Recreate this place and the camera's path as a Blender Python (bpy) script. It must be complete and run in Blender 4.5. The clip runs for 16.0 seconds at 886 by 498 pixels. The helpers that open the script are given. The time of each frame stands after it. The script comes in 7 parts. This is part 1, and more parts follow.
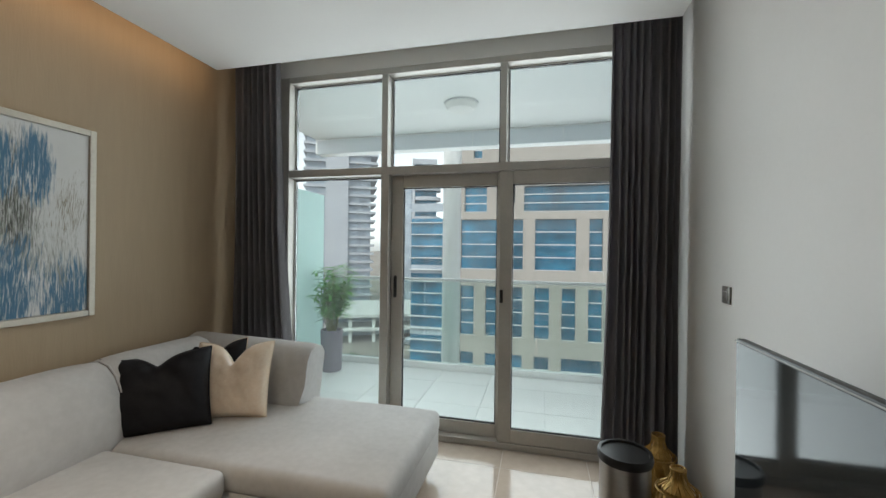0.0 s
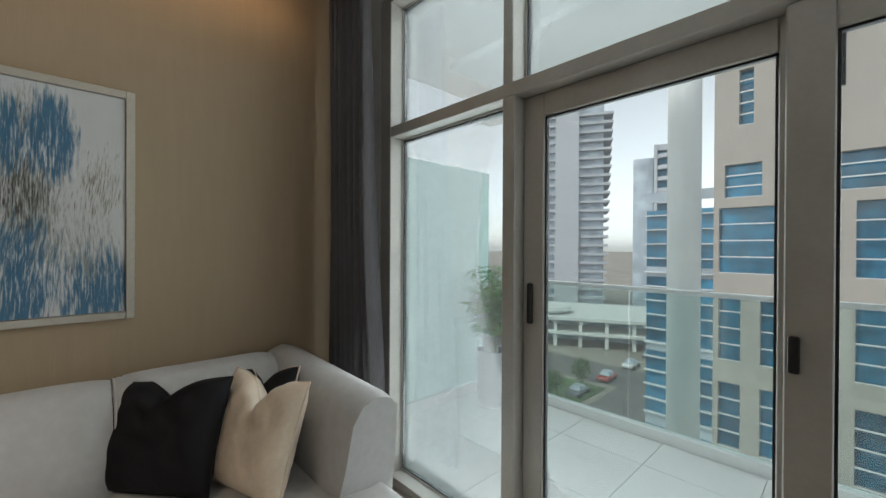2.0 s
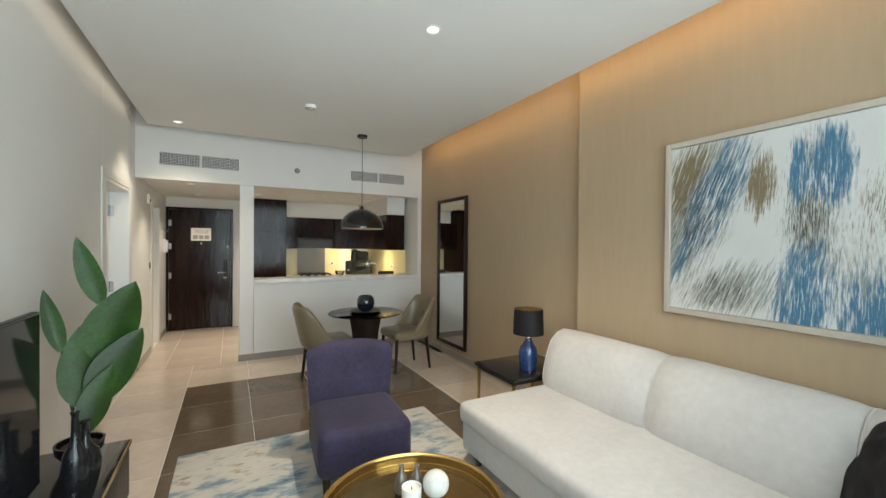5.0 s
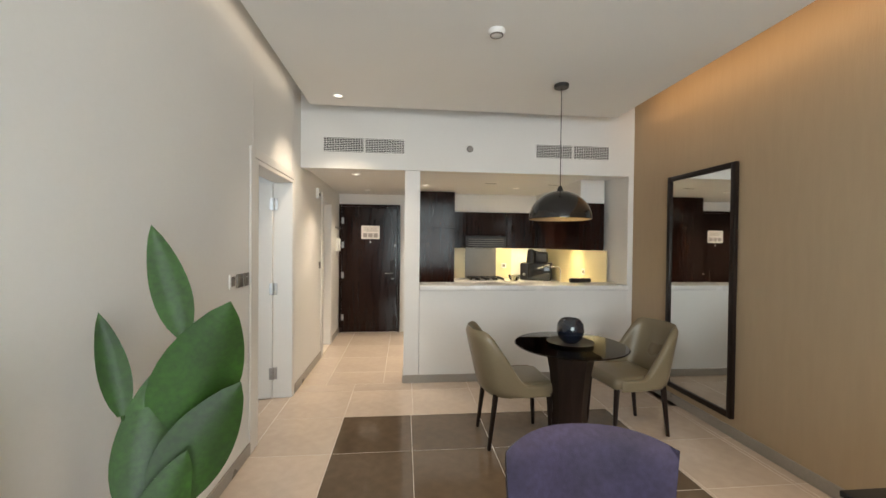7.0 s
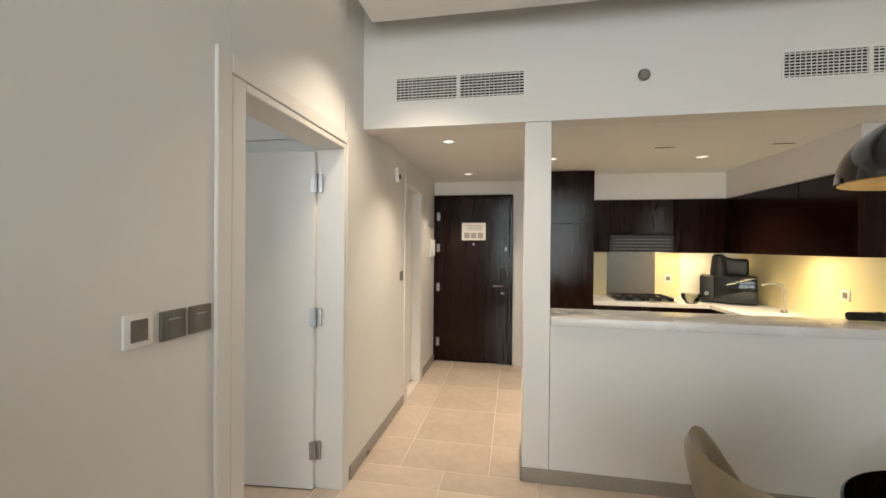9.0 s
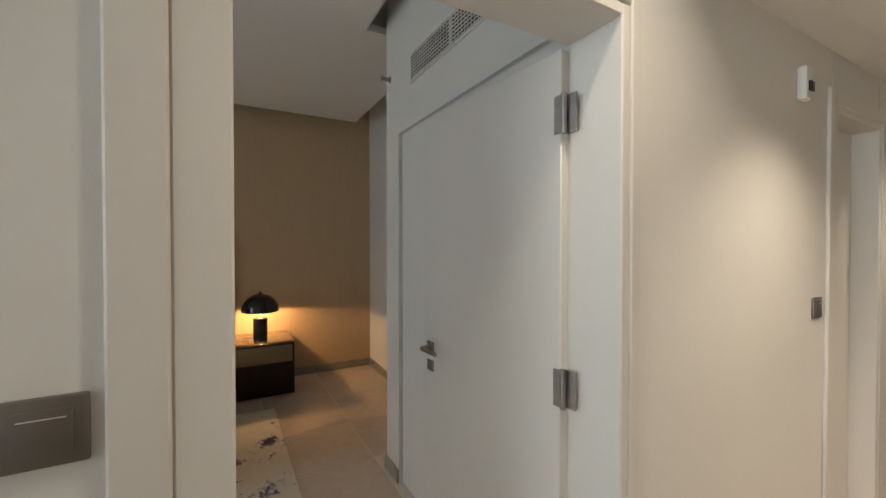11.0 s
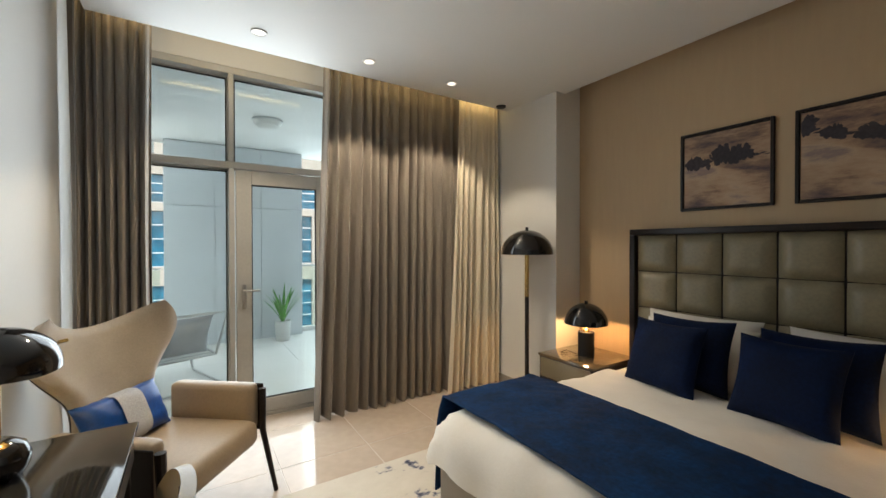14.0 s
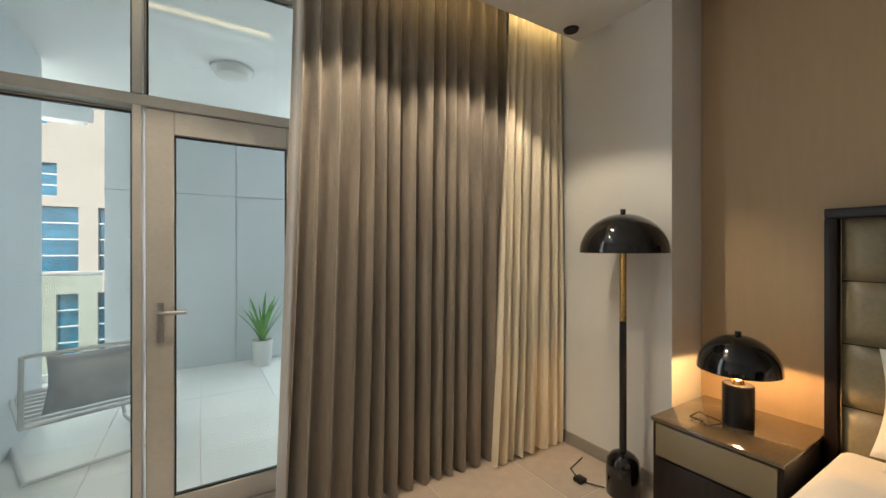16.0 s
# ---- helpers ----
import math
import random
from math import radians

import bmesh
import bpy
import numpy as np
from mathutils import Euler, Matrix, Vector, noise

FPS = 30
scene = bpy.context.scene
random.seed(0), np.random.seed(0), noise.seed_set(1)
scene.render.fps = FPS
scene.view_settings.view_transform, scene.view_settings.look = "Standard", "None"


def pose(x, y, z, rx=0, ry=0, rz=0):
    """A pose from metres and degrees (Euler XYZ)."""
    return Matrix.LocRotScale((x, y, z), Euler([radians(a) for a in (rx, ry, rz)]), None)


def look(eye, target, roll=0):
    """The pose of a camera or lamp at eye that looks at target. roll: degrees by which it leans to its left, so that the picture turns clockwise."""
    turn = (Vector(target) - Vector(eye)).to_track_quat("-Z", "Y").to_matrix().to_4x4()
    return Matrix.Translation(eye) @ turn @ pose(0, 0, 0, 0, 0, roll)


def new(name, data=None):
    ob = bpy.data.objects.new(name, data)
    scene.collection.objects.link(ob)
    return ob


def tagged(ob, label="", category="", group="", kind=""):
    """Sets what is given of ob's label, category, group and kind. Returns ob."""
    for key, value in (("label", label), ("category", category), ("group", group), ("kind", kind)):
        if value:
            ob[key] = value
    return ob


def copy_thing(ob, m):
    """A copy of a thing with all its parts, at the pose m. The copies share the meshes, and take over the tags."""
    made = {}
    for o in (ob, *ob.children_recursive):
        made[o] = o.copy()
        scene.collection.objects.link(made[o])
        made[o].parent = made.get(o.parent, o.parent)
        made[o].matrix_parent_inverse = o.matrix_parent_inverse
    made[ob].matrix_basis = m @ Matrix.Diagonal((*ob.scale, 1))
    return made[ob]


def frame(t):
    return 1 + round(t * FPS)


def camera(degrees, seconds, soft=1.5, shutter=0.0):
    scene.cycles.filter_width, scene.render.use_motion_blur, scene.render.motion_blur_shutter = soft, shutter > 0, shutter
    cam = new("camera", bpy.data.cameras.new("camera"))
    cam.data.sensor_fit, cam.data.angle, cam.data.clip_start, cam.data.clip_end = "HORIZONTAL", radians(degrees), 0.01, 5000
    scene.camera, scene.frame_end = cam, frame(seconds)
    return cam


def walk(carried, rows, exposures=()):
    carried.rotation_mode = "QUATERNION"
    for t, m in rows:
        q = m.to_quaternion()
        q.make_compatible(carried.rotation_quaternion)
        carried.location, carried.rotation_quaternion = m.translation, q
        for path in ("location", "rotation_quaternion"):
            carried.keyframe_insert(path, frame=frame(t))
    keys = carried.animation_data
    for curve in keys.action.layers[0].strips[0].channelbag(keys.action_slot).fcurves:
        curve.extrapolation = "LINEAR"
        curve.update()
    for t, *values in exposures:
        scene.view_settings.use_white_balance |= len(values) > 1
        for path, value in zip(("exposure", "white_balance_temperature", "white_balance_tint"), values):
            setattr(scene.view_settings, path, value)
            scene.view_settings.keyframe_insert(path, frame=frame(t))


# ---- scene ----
cam = camera(96.9, 16.0)
PATH = [
    (0, (0.39, 0.234, 1.502), (-0.088, 2.176, 1.502), 0.7),
    (0.5, (0.401, 0.649, 1.511), (-0.223, 2.55, 1.5), 0.7),
    (1, (0.374, 1.063, 1.48), (-0.469, 2.876, 1.475), 0.5),
    (1.5, (0.333, 1.456, 1.46), (-0.757, 3.133, 1.454), 0.5),
    (2, (0.233, 1.81, 1.433), (-1.223, 3.18, 1.425), 0.3),
    (2.5, (0.111, 2.038, 1.421), (-1.693, 2.901, 1.426), 0.2),
    (3, (0.102, 2.193, 1.409), (-1.895, 2.301, 1.432), 0.3),
    (3.5, (0.229, 2.265, 1.446), (-1.642, 1.556, 1.449), 0.6),
    (4, (0.35, 2.398, 1.483), (-1.195, 1.128, 1.478), 0.7),
    (4.5, (0.372, 2.506, 1.498), (-0.868, 0.937, 1.481), 0.7),
    (5, (0.328, 2.517, 1.506), (-0.622, 0.757, 1.487), 0.5),
    (5.2, (0.315, 2.461, 1.522), (-0.508, 0.639, 1.494), 0.2),
    (7.3, (0.226, 0.803, 1.478), (0.062, -1.19, 1.45), 0.6),
    (7.5, (0.223, 0.643, 1.476), (0.078, -1.351, 1.446), 0.5),
    (8, (0.231, 0.211, 1.473), (0.169, -1.788, 1.442), 0.4),
    (8.2, (0.244, 0.041, 1.468), (0.23, -1.959, 1.445), 0.5),
    (10.3, (0.45, -1.512, 1.472), (1.752, -3.03, 1.451), -0.1),
    (10.5, (0.491, -1.636, 1.468), (1.939, -3.016, 1.444), -0.1),
    (11, (0.632, -1.912, 1.464), (2.38, -2.885, 1.437), 0.0),
    (11.5, (0.812, -2.117, 1.461), (2.741, -2.647, 1.436), -0.1),
    (12, (1.059, -2.242, 1.449), (3.058, -2.214, 1.427), -0.5),
    (12.5, (1.318, -2.262, 1.424), (3.242, -1.714, 1.409), -0.3),
    (13, (1.573, -2.204, 1.431), (3.289, -1.178, 1.411), -0.2),
    (13.5, (1.863, -2.073, 1.443), (3.253, -0.635, 1.424), -0.1),
    (14, (2.12, -1.903, 1.452), (3.2, -0.22, 1.433), -0.1),
    (14.5, (2.317, -1.652, 1.44), (3.152, 0.165, 1.423), -0.2),
    (15, (2.468, -1.326, 1.407), (3.25, 0.515, 1.411), -0.1),
    (15.5, (2.596, -1.02, 1.399), (3.424, 0.8, 1.398), -0.0),
    (16, (2.65, -0.655, 1.392), (3.707, 1.043, 1.39), -0.0),
]
walk(cam, [(t, look(eye, target, roll)) for t, eye, target, roll in PATH],
     [(0.0, 1.2, 6500, 10), (1.0, 1.13, 6500, 10), (1.5, 1.02, 6500, 10), (2.0, 0.94, 6500, 10), (2.5, 0.9, 6600, 11), (3.0, 1.1, 7700, 17), (3.5, 1.68, 6500, 10), (4.0, 2.08, 6150, 3), (4.5, 2.18, 6150, 3), (5.2, 2.2, 6250, 5), (7.3, 2.42, 6600, 10), (8.0, 2.42, 6600, 10), (10.4, 2.15, 6600, 10), (11.0, 2.05, 6400, 9), (12.0, 2.25, 6600, 10), (12.5, 2.34, 6050, 8), (13.0, 2.34, 6350, 8), (13.5, 2.28, 6700, 10), (14.5, 2.18, 6700, 10), (16.0, 2.2, 6800, 10)])

# ---- light ----
world = bpy.data.worlds.new("world")
scene.world = world
world.use_nodes = True
SUN_EL, SUN_ROT = radians(48), radians(200)
sky = world.node_tree.nodes.new("ShaderNodeTexSky")
sky.sky_type, sky.sun_disc = "NISHITA", False
sky.sun_elevation, sky.sun_rotation = SUN_EL, SUN_ROT
sky.dust_density, sky.air_density = 1.0, 1.0
haze = world.node_tree.nodes.new("ShaderNodeHueSaturation")
haze.inputs["Saturation"].default_value = 0.18
world.node_tree.links.new(sky.outputs[0], haze.inputs["Color"])
world.node_tree.links.new(haze.outputs[0], world.node_tree.nodes["Background"].inputs[0])
world.node_tree.nodes["Background"].inputs[1].default_value = 0.125


def lamp(name, kind, m, watts, colour=(1, 1, 1), size=0.1, size_y=None, spot=100, blend=0.9):
    data = bpy.data.lights.new(name, kind)
    data.energy, data.color = watts, colour
    if kind == "AREA":
        data.size = size
        if size_y:
            data.shape, data.size_y = "RECTANGLE", size_y
    elif kind == "SUN":
        data.angle = size
    else:
        data.shadow_soft_size = size
    if kind == "SPOT":
        data.spot_size, data.spot_blend = radians(spot), blend
    ob = new(name, data)
    ob.matrix_world = m
    return ob


WARM, SOFT, AMBER, DAY = (1.0, 0.83, 0.64), (1.0, 0.86, 0.66), (1.0, 0.60, 0.27), (1.0, 0.95, 0.88)
# the sun stands behind the building, to the south and high
sd = Vector((math.sin(SUN_ROT) * math.cos(SUN_EL), math.cos(SUN_ROT) * math.cos(SUN_EL), math.sin(SUN_EL)))
lamp("sun", "SUN", look(sd * 60, (0, 0, 0)), 0.75, DAY, radians(12))
CEIL_L, CEIL_B, CEIL_K, TOP = 2.82, 2.84, 2.29, 3.10
# daylight through the window openings
lamp("window_daylight", "AREA", look((-0.32, 3.34, 1.5), (-0.32, 0, 1.5)), 36, (0.93, 0.97, 1.0), 2.9, 2.8)
lamp("window_daylight_bedroom", "AREA", look((2.53, 1.62, 1.5), (2.53, 0, 1.5)), 9, (0.80, 0.91, 1.0), 1.4, 2.7)
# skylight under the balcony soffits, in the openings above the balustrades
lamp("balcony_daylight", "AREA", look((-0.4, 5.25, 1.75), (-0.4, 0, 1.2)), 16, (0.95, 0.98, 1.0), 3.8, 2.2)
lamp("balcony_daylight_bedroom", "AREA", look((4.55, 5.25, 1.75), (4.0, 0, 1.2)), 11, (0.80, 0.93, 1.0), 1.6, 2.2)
# downlights: x, y, ceiling height, watts
DOWN = [(0.84, -2.60, CEIL_L, 16), (-0.75, 0.37, CEIL_L, 40),
        (0.80, -3.62, CEIL_K, 13), (0.80, -5.0, CEIL_K, 11), (-0.05, -4.35, CEIL_K, 12), (-1.35, -4.45, CEIL_K, 22),
        (2.50, 0.90, CEIL_B, 11), (3.26, 0.90, CEIL_B, 11), (4.01, 0.90, CEIL_B, 11)]
for dx, dy, dz, w in DOWN:
    lamp("downlight_beam", "SPOT", look((dx, dy, dz - 0.035), (dx, dy, 0)), w, SOFT if dx > 2 else WARM, 0.03 if dx > 2 else 0.06, spot=100 if dx > 2 else 110, blend=0.30 if dx > 2 else 0.9)
# warm strips in the cove along the ceiling's edges
lamp("cove_strip_west", "AREA", look((-2.02, 0.0, 2.90), (-2.27, 0.0, 2.84)), 1.7, AMBER, 5.6, 0.04)
lamp("cove_strip_east", "AREA", look((1.19, -0.1, 2.90), (1.30, -0.1, 2.84)), 0.35, WARM, 5.2, 0.04)
lamp("cove_strip_bedroom", "AREA", look((3.2, 1.20, 2.93), (3.2, 1.60, 2.86)), 0.7, (1.0, 0.74, 0.34), 3.2, 0.03)
lamp("under_cabinet_strip", "AREA", look((-1.66, -5.28, 1.40), (-1.66, -5.45, 0.9)), 0.8, (1.0, 0.80, 0.42), 0.55, 0.04)
lamp("under_cabinet_strip_side", "AREA", look((-2.02, -4.3, 1.40), (-2.2, -4.3, 0.9)), 2.6, (1.0, 0.80, 0.42), 0.04, 1.4)
for lx, ly, lw in ((4.91, 0.22, 2.2), (4.93, -2.22, 5.5)):
    lamp("bedside_bulb", "POINT", pose(lx, ly, 0.815), lw, (1.0, 0.57, 0.23), 0.02)
lamp("desk_bulb", "POINT", pose(1.645, -0.20, 1.10), 2.0, (1.0, 0.72, 0.35), 0.02)

# ---- materials ----


def mat(name, col, rough=0.5, metal=0.0, var=0.10, scale=3.0, fine=55.0, bump=0.08, grain=220.0, col2=None, edge=(0.35, 0.7), coat=0.0, sheen=0.0, stretch=(1, 1, 1), rnd=0.0, rough_var=0.08, spec=0.5):
    m = bpy.data.materials.new(name)
    m.use_nodes = True
    nt, b = m.node_tree, m.node_tree.nodes["Principled BSDF"]
    N, L = nt.nodes.new, nt.links.new
    tc, mp = N("ShaderNodeTexCoord"), N("ShaderNodeMapping")
    mp.inputs["Scale"].default_value = stretch
    L(tc.outputs["Object"], mp.inputs[0])

    def noise_at(s, d=4.0):
        n = N("ShaderNodeTexNoise")
        n.inputs["Scale"].default_value, n.inputs["Detail"].default_value = s, d
        L(mp.outputs[0], n.inputs["Vector"])
        return n
    big, small = noise_at(scale), noise_at(fine)
    ramp = N("ShaderNodeValToRGB")
    ramp.color_ramp.elements[0].position, ramp.color_ramp.elements[1].position = edge
    dark = [c * (1 - var) for c in col]
    lite = [min(1, c * (1 + var)) for c in (col2 or col)]
    ramp.color_ramp.elements[0].color, ramp.color_ramp.elements[1].color = (*dark, 1), (*lite, 1)
    L(big.outputs[0], ramp.inputs[0])
    mx = N("ShaderNodeMix")
    mx.data_type, mx.blend_type = "RGBA", "OVERLAY"
    mx.inputs[0].default_value = min(1, var * 2.0)
    L(ramp.outputs[0], mx.inputs[6])
    L(small.outputs[0], mx.inputs[7])
    out = mx.outputs[2]
    if rnd:
        info, hsv, mr = N("ShaderNodeObjectInfo"), N("ShaderNodeHueSaturation"), N("ShaderNodeMapRange")
        mr.inputs[3].default_value, mr.inputs[4].default_value = 1 - rnd, 1 + rnd
        L(info.outputs["Random"], mr.inputs[0])
        L(mr.outputs[0], hsv.inputs["Value"])
        L(out, hsv.inputs["Color"])
        out = hsv.outputs[0]
    L(out, b.inputs["Base Color"])
    rr = N("ShaderNodeMapRange")
    rr.inputs[3].default_value, rr.inputs[4].default_value = max(0.02, rough - rough_var), min(1, rough + rough_var)
    L(big.outputs[0], rr.inputs[0])
    L(rr.outputs[0], b.inputs["Roughness"])
    b.inputs["Metallic"].default_value = metal
    b.inputs["Coat Weight"].default_value = coat
    b.inputs["Sheen Weight"].default_value = sheen
    b.inputs["Specular IOR Level"].default_value = spec
    if bump:
        g, bp = noise_at(grain, 2.0), N("ShaderNodeBump")
        bp.inputs["Strength"].default_value, bp.inputs["Distance"].default_value = bump, 0.004
        L(g.outputs[0], bp.inputs["Height"])
        L(bp.outputs[0], b.inputs["Normal"])
    return m


def glass(name, tint=(0.93, 0.97, 0.96), gloss=0.35, rough=0.0, haze_film=0.0):
    m = bpy.data.materials.new(name)
    m.use_nodes = True
    nt = m.node_tree
    nt.nodes.clear()
    N, L = nt.nodes.new, nt.links.new
    tr, gl, fr, mul, mix, out = N("ShaderNodeBsdfTransparent"), N("ShaderNodeBsdfGlossy"), N("ShaderNodeFresnel"), N("ShaderNodeMath"), N("ShaderNodeMixShader"), N("ShaderNodeOutputMaterial")
    tr.inputs[0].default_value = (*tint, 1)
    gl.inputs["Roughness"].default_value = rough
    fr.inputs[0].default_value = 1.5
    mul.operation = "MULTIPLY"
    mul.inputs[1].default_value = gloss * 2
    L(fr.outputs[0], mul.inputs[0])
    L(mul.outputs[0], mix.inputs[0])
    L(tr.outputs[0], mix.inputs[1])
    L(gl.outputs[0], mix.inputs[2])
    if not haze_film:
        L(mix.outputs[0], out.inputs[0])
        return m
    # a pale veil mixed into the pane to imitate the haze outdoors
    df, tl, half, veiled = N("ShaderNodeBsdfDiffuse"), N("ShaderNodeBsdfTranslucent"), N("ShaderNodeMixShader"), N("ShaderNodeMixShader")
    nz, rng = N("ShaderNodeTexNoise"), N("ShaderNodeMapRange")
    nz.inputs["Scale"].default_value = 1.4
    nz.inputs["Detail"].default_value = 5
    rng.inputs["To Min"].default_value, rng.inputs["To Max"].default_value = haze_film * 0.75, haze_film * 1.25
    for n in (df, tl):
        n.inputs[0].default_value = (0.80, 0.86, 0.88, 1)
    half.inputs[0].default_value = 0.6
    L(df.outputs[0], half.inputs[1])
    L(tl.outputs[0], half.inputs[2])
    L(nz.outputs[0], rng.inputs["Value"])
    L(rng.outputs[0], veiled.inputs[0])
    L(mix.outputs[0], veiled.inputs[1])
    L(half.outputs[0], veiled.inputs[2])
    L(veiled.outputs[0], out.inputs[0])
    return m


def frosted(name, col, through_share):
    m = bpy.data.materials.new(name)
    m.use_nodes = True
    nt = m.node_tree
    nt.nodes.clear()
    N, L = nt.nodes.new, nt.links.new
    tr, df, mix, out = N("ShaderNodeBsdfTranslucent"), N("ShaderNodeBsdfDiffuse"), N("ShaderNodeMixShader"), N("ShaderNodeOutputMaterial")
    nz, rp = N("ShaderNodeTexNoise"), N("ShaderNodeValToRGB")
    nz.inputs["Scale"].default_value = 1.2
    rp.color_ramp.elements[0].color, rp.color_ramp.elements[1].color = (*[c * 0.93 for c in col], 1), (*col, 1)
    L(nz.outputs[0], rp.inputs[0])
    L(rp.outputs[0], tr.inputs[0])
    L(rp.outputs[0], df.inputs[0])
    mix.inputs[0].default_value = through_share
    L(df.outputs[0], mix.inputs[1])
    L(tr.outputs[0], mix.inputs[2])
    L(mix.outputs[0], out.inputs[0])
    return m


def glow(name, col, strength):
    m = bpy.data.materials.new(name)
    m.use_nodes = True
    b = m.node_tree.nodes["Principled BSDF"]
    b.inputs["Base Color"].default_value = (0.8, 0.8, 0.8, 1)
    b.inputs["Emission Color"].default_value = (*col, 1)
    b.inputs["Emission Strength"].default_value = strength
    return m


def painting(name, stops, bands, stretch, turn=0.0, rough=0.5):
    """Brush strokes: stretched noise that picks among a few paints."""
    m = bpy.data.materials.new(name)
    m.use_nodes = True
    nt, b = m.node_tree, m.node_tree.nodes["Principled BSDF"]
    N, L = nt.nodes.new, nt.links.new
    tc, mp = N("ShaderNodeTexCoord"), N("ShaderNodeMapping")
    mp.inputs["Scale"].default_value, mp.inputs["Rotation"].default_value = stretch, (radians(turn), 0, 0)
    L(tc.outputs["Object"], mp.inputs[0])
    a, c, ad = N("ShaderNodeTexNoise"), N("ShaderNodeTexNoise"), N("ShaderNodeMath")
    a.inputs["Scale"].default_value, a.inputs["Detail"].default_value = bands, 9.0
    a.inputs["Roughness"].default_value = 0.72
    c.inputs["Scale"].default_value, c.inputs["Detail"].default_value = 2.4, 2.0
    L(mp.outputs[0], a.inputs["Vector"])
    L(tc.outputs["Object"], c.inputs["Vector"])
    ad.operation = "MULTIPLY_ADD"
    ad.inputs[1].default_value, ad.inputs[2].default_value = 0.9, -0.45
    L(c.outputs[0], ad.inputs[0])
    su = N("ShaderNodeMath")
    L(a.outputs[0], su.inputs[0])
    L(ad.outputs[0], su.inputs[1])
    rp = N("ShaderNodeValToRGB")
    el = rp.color_ramp.elements
    for i, (p, col) in enumerate(stops):
        e = el[i] if i < 2 else el.new(p)
        e.position, e.color = p, (*col, 1)
    L(su.outputs[0], rp.inputs[0])
    L(rp.outputs[0], b.inputs["Base Color"])
    b.inputs["Roughness"].default_value = rough
    bp = N("ShaderNodeBump")
    bp.inputs["Strength"].default_value, bp.inputs["Distance"].default_value = 0.3, 0.002
    L(a.outputs[0], bp.inputs["Height"])
    L(bp.outputs[0], b.inputs["Normal"])
    return m


def sheer(m, share):
    """Lets part of the light through a cloth."""
    nt = m.node_tree
    b, out = nt.nodes["Principled BSDF"], nt.nodes["Material Output"]
    tl, mix = nt.nodes.new("ShaderNodeBsdfTranslucent"), nt.nodes.new("ShaderNodeMixShader")
    nt.links.new(b.inputs["Base Color"].links[0].from_socket, tl.inputs[0])
    mix.inputs[0].default_value = share
    nt.links.new(b.outputs[0], mix.inputs[1])
    nt.links.new(tl.outputs[0], mix.inputs[2])
    nt.links.new(mix.outputs[0], out.inputs[0])
    return m


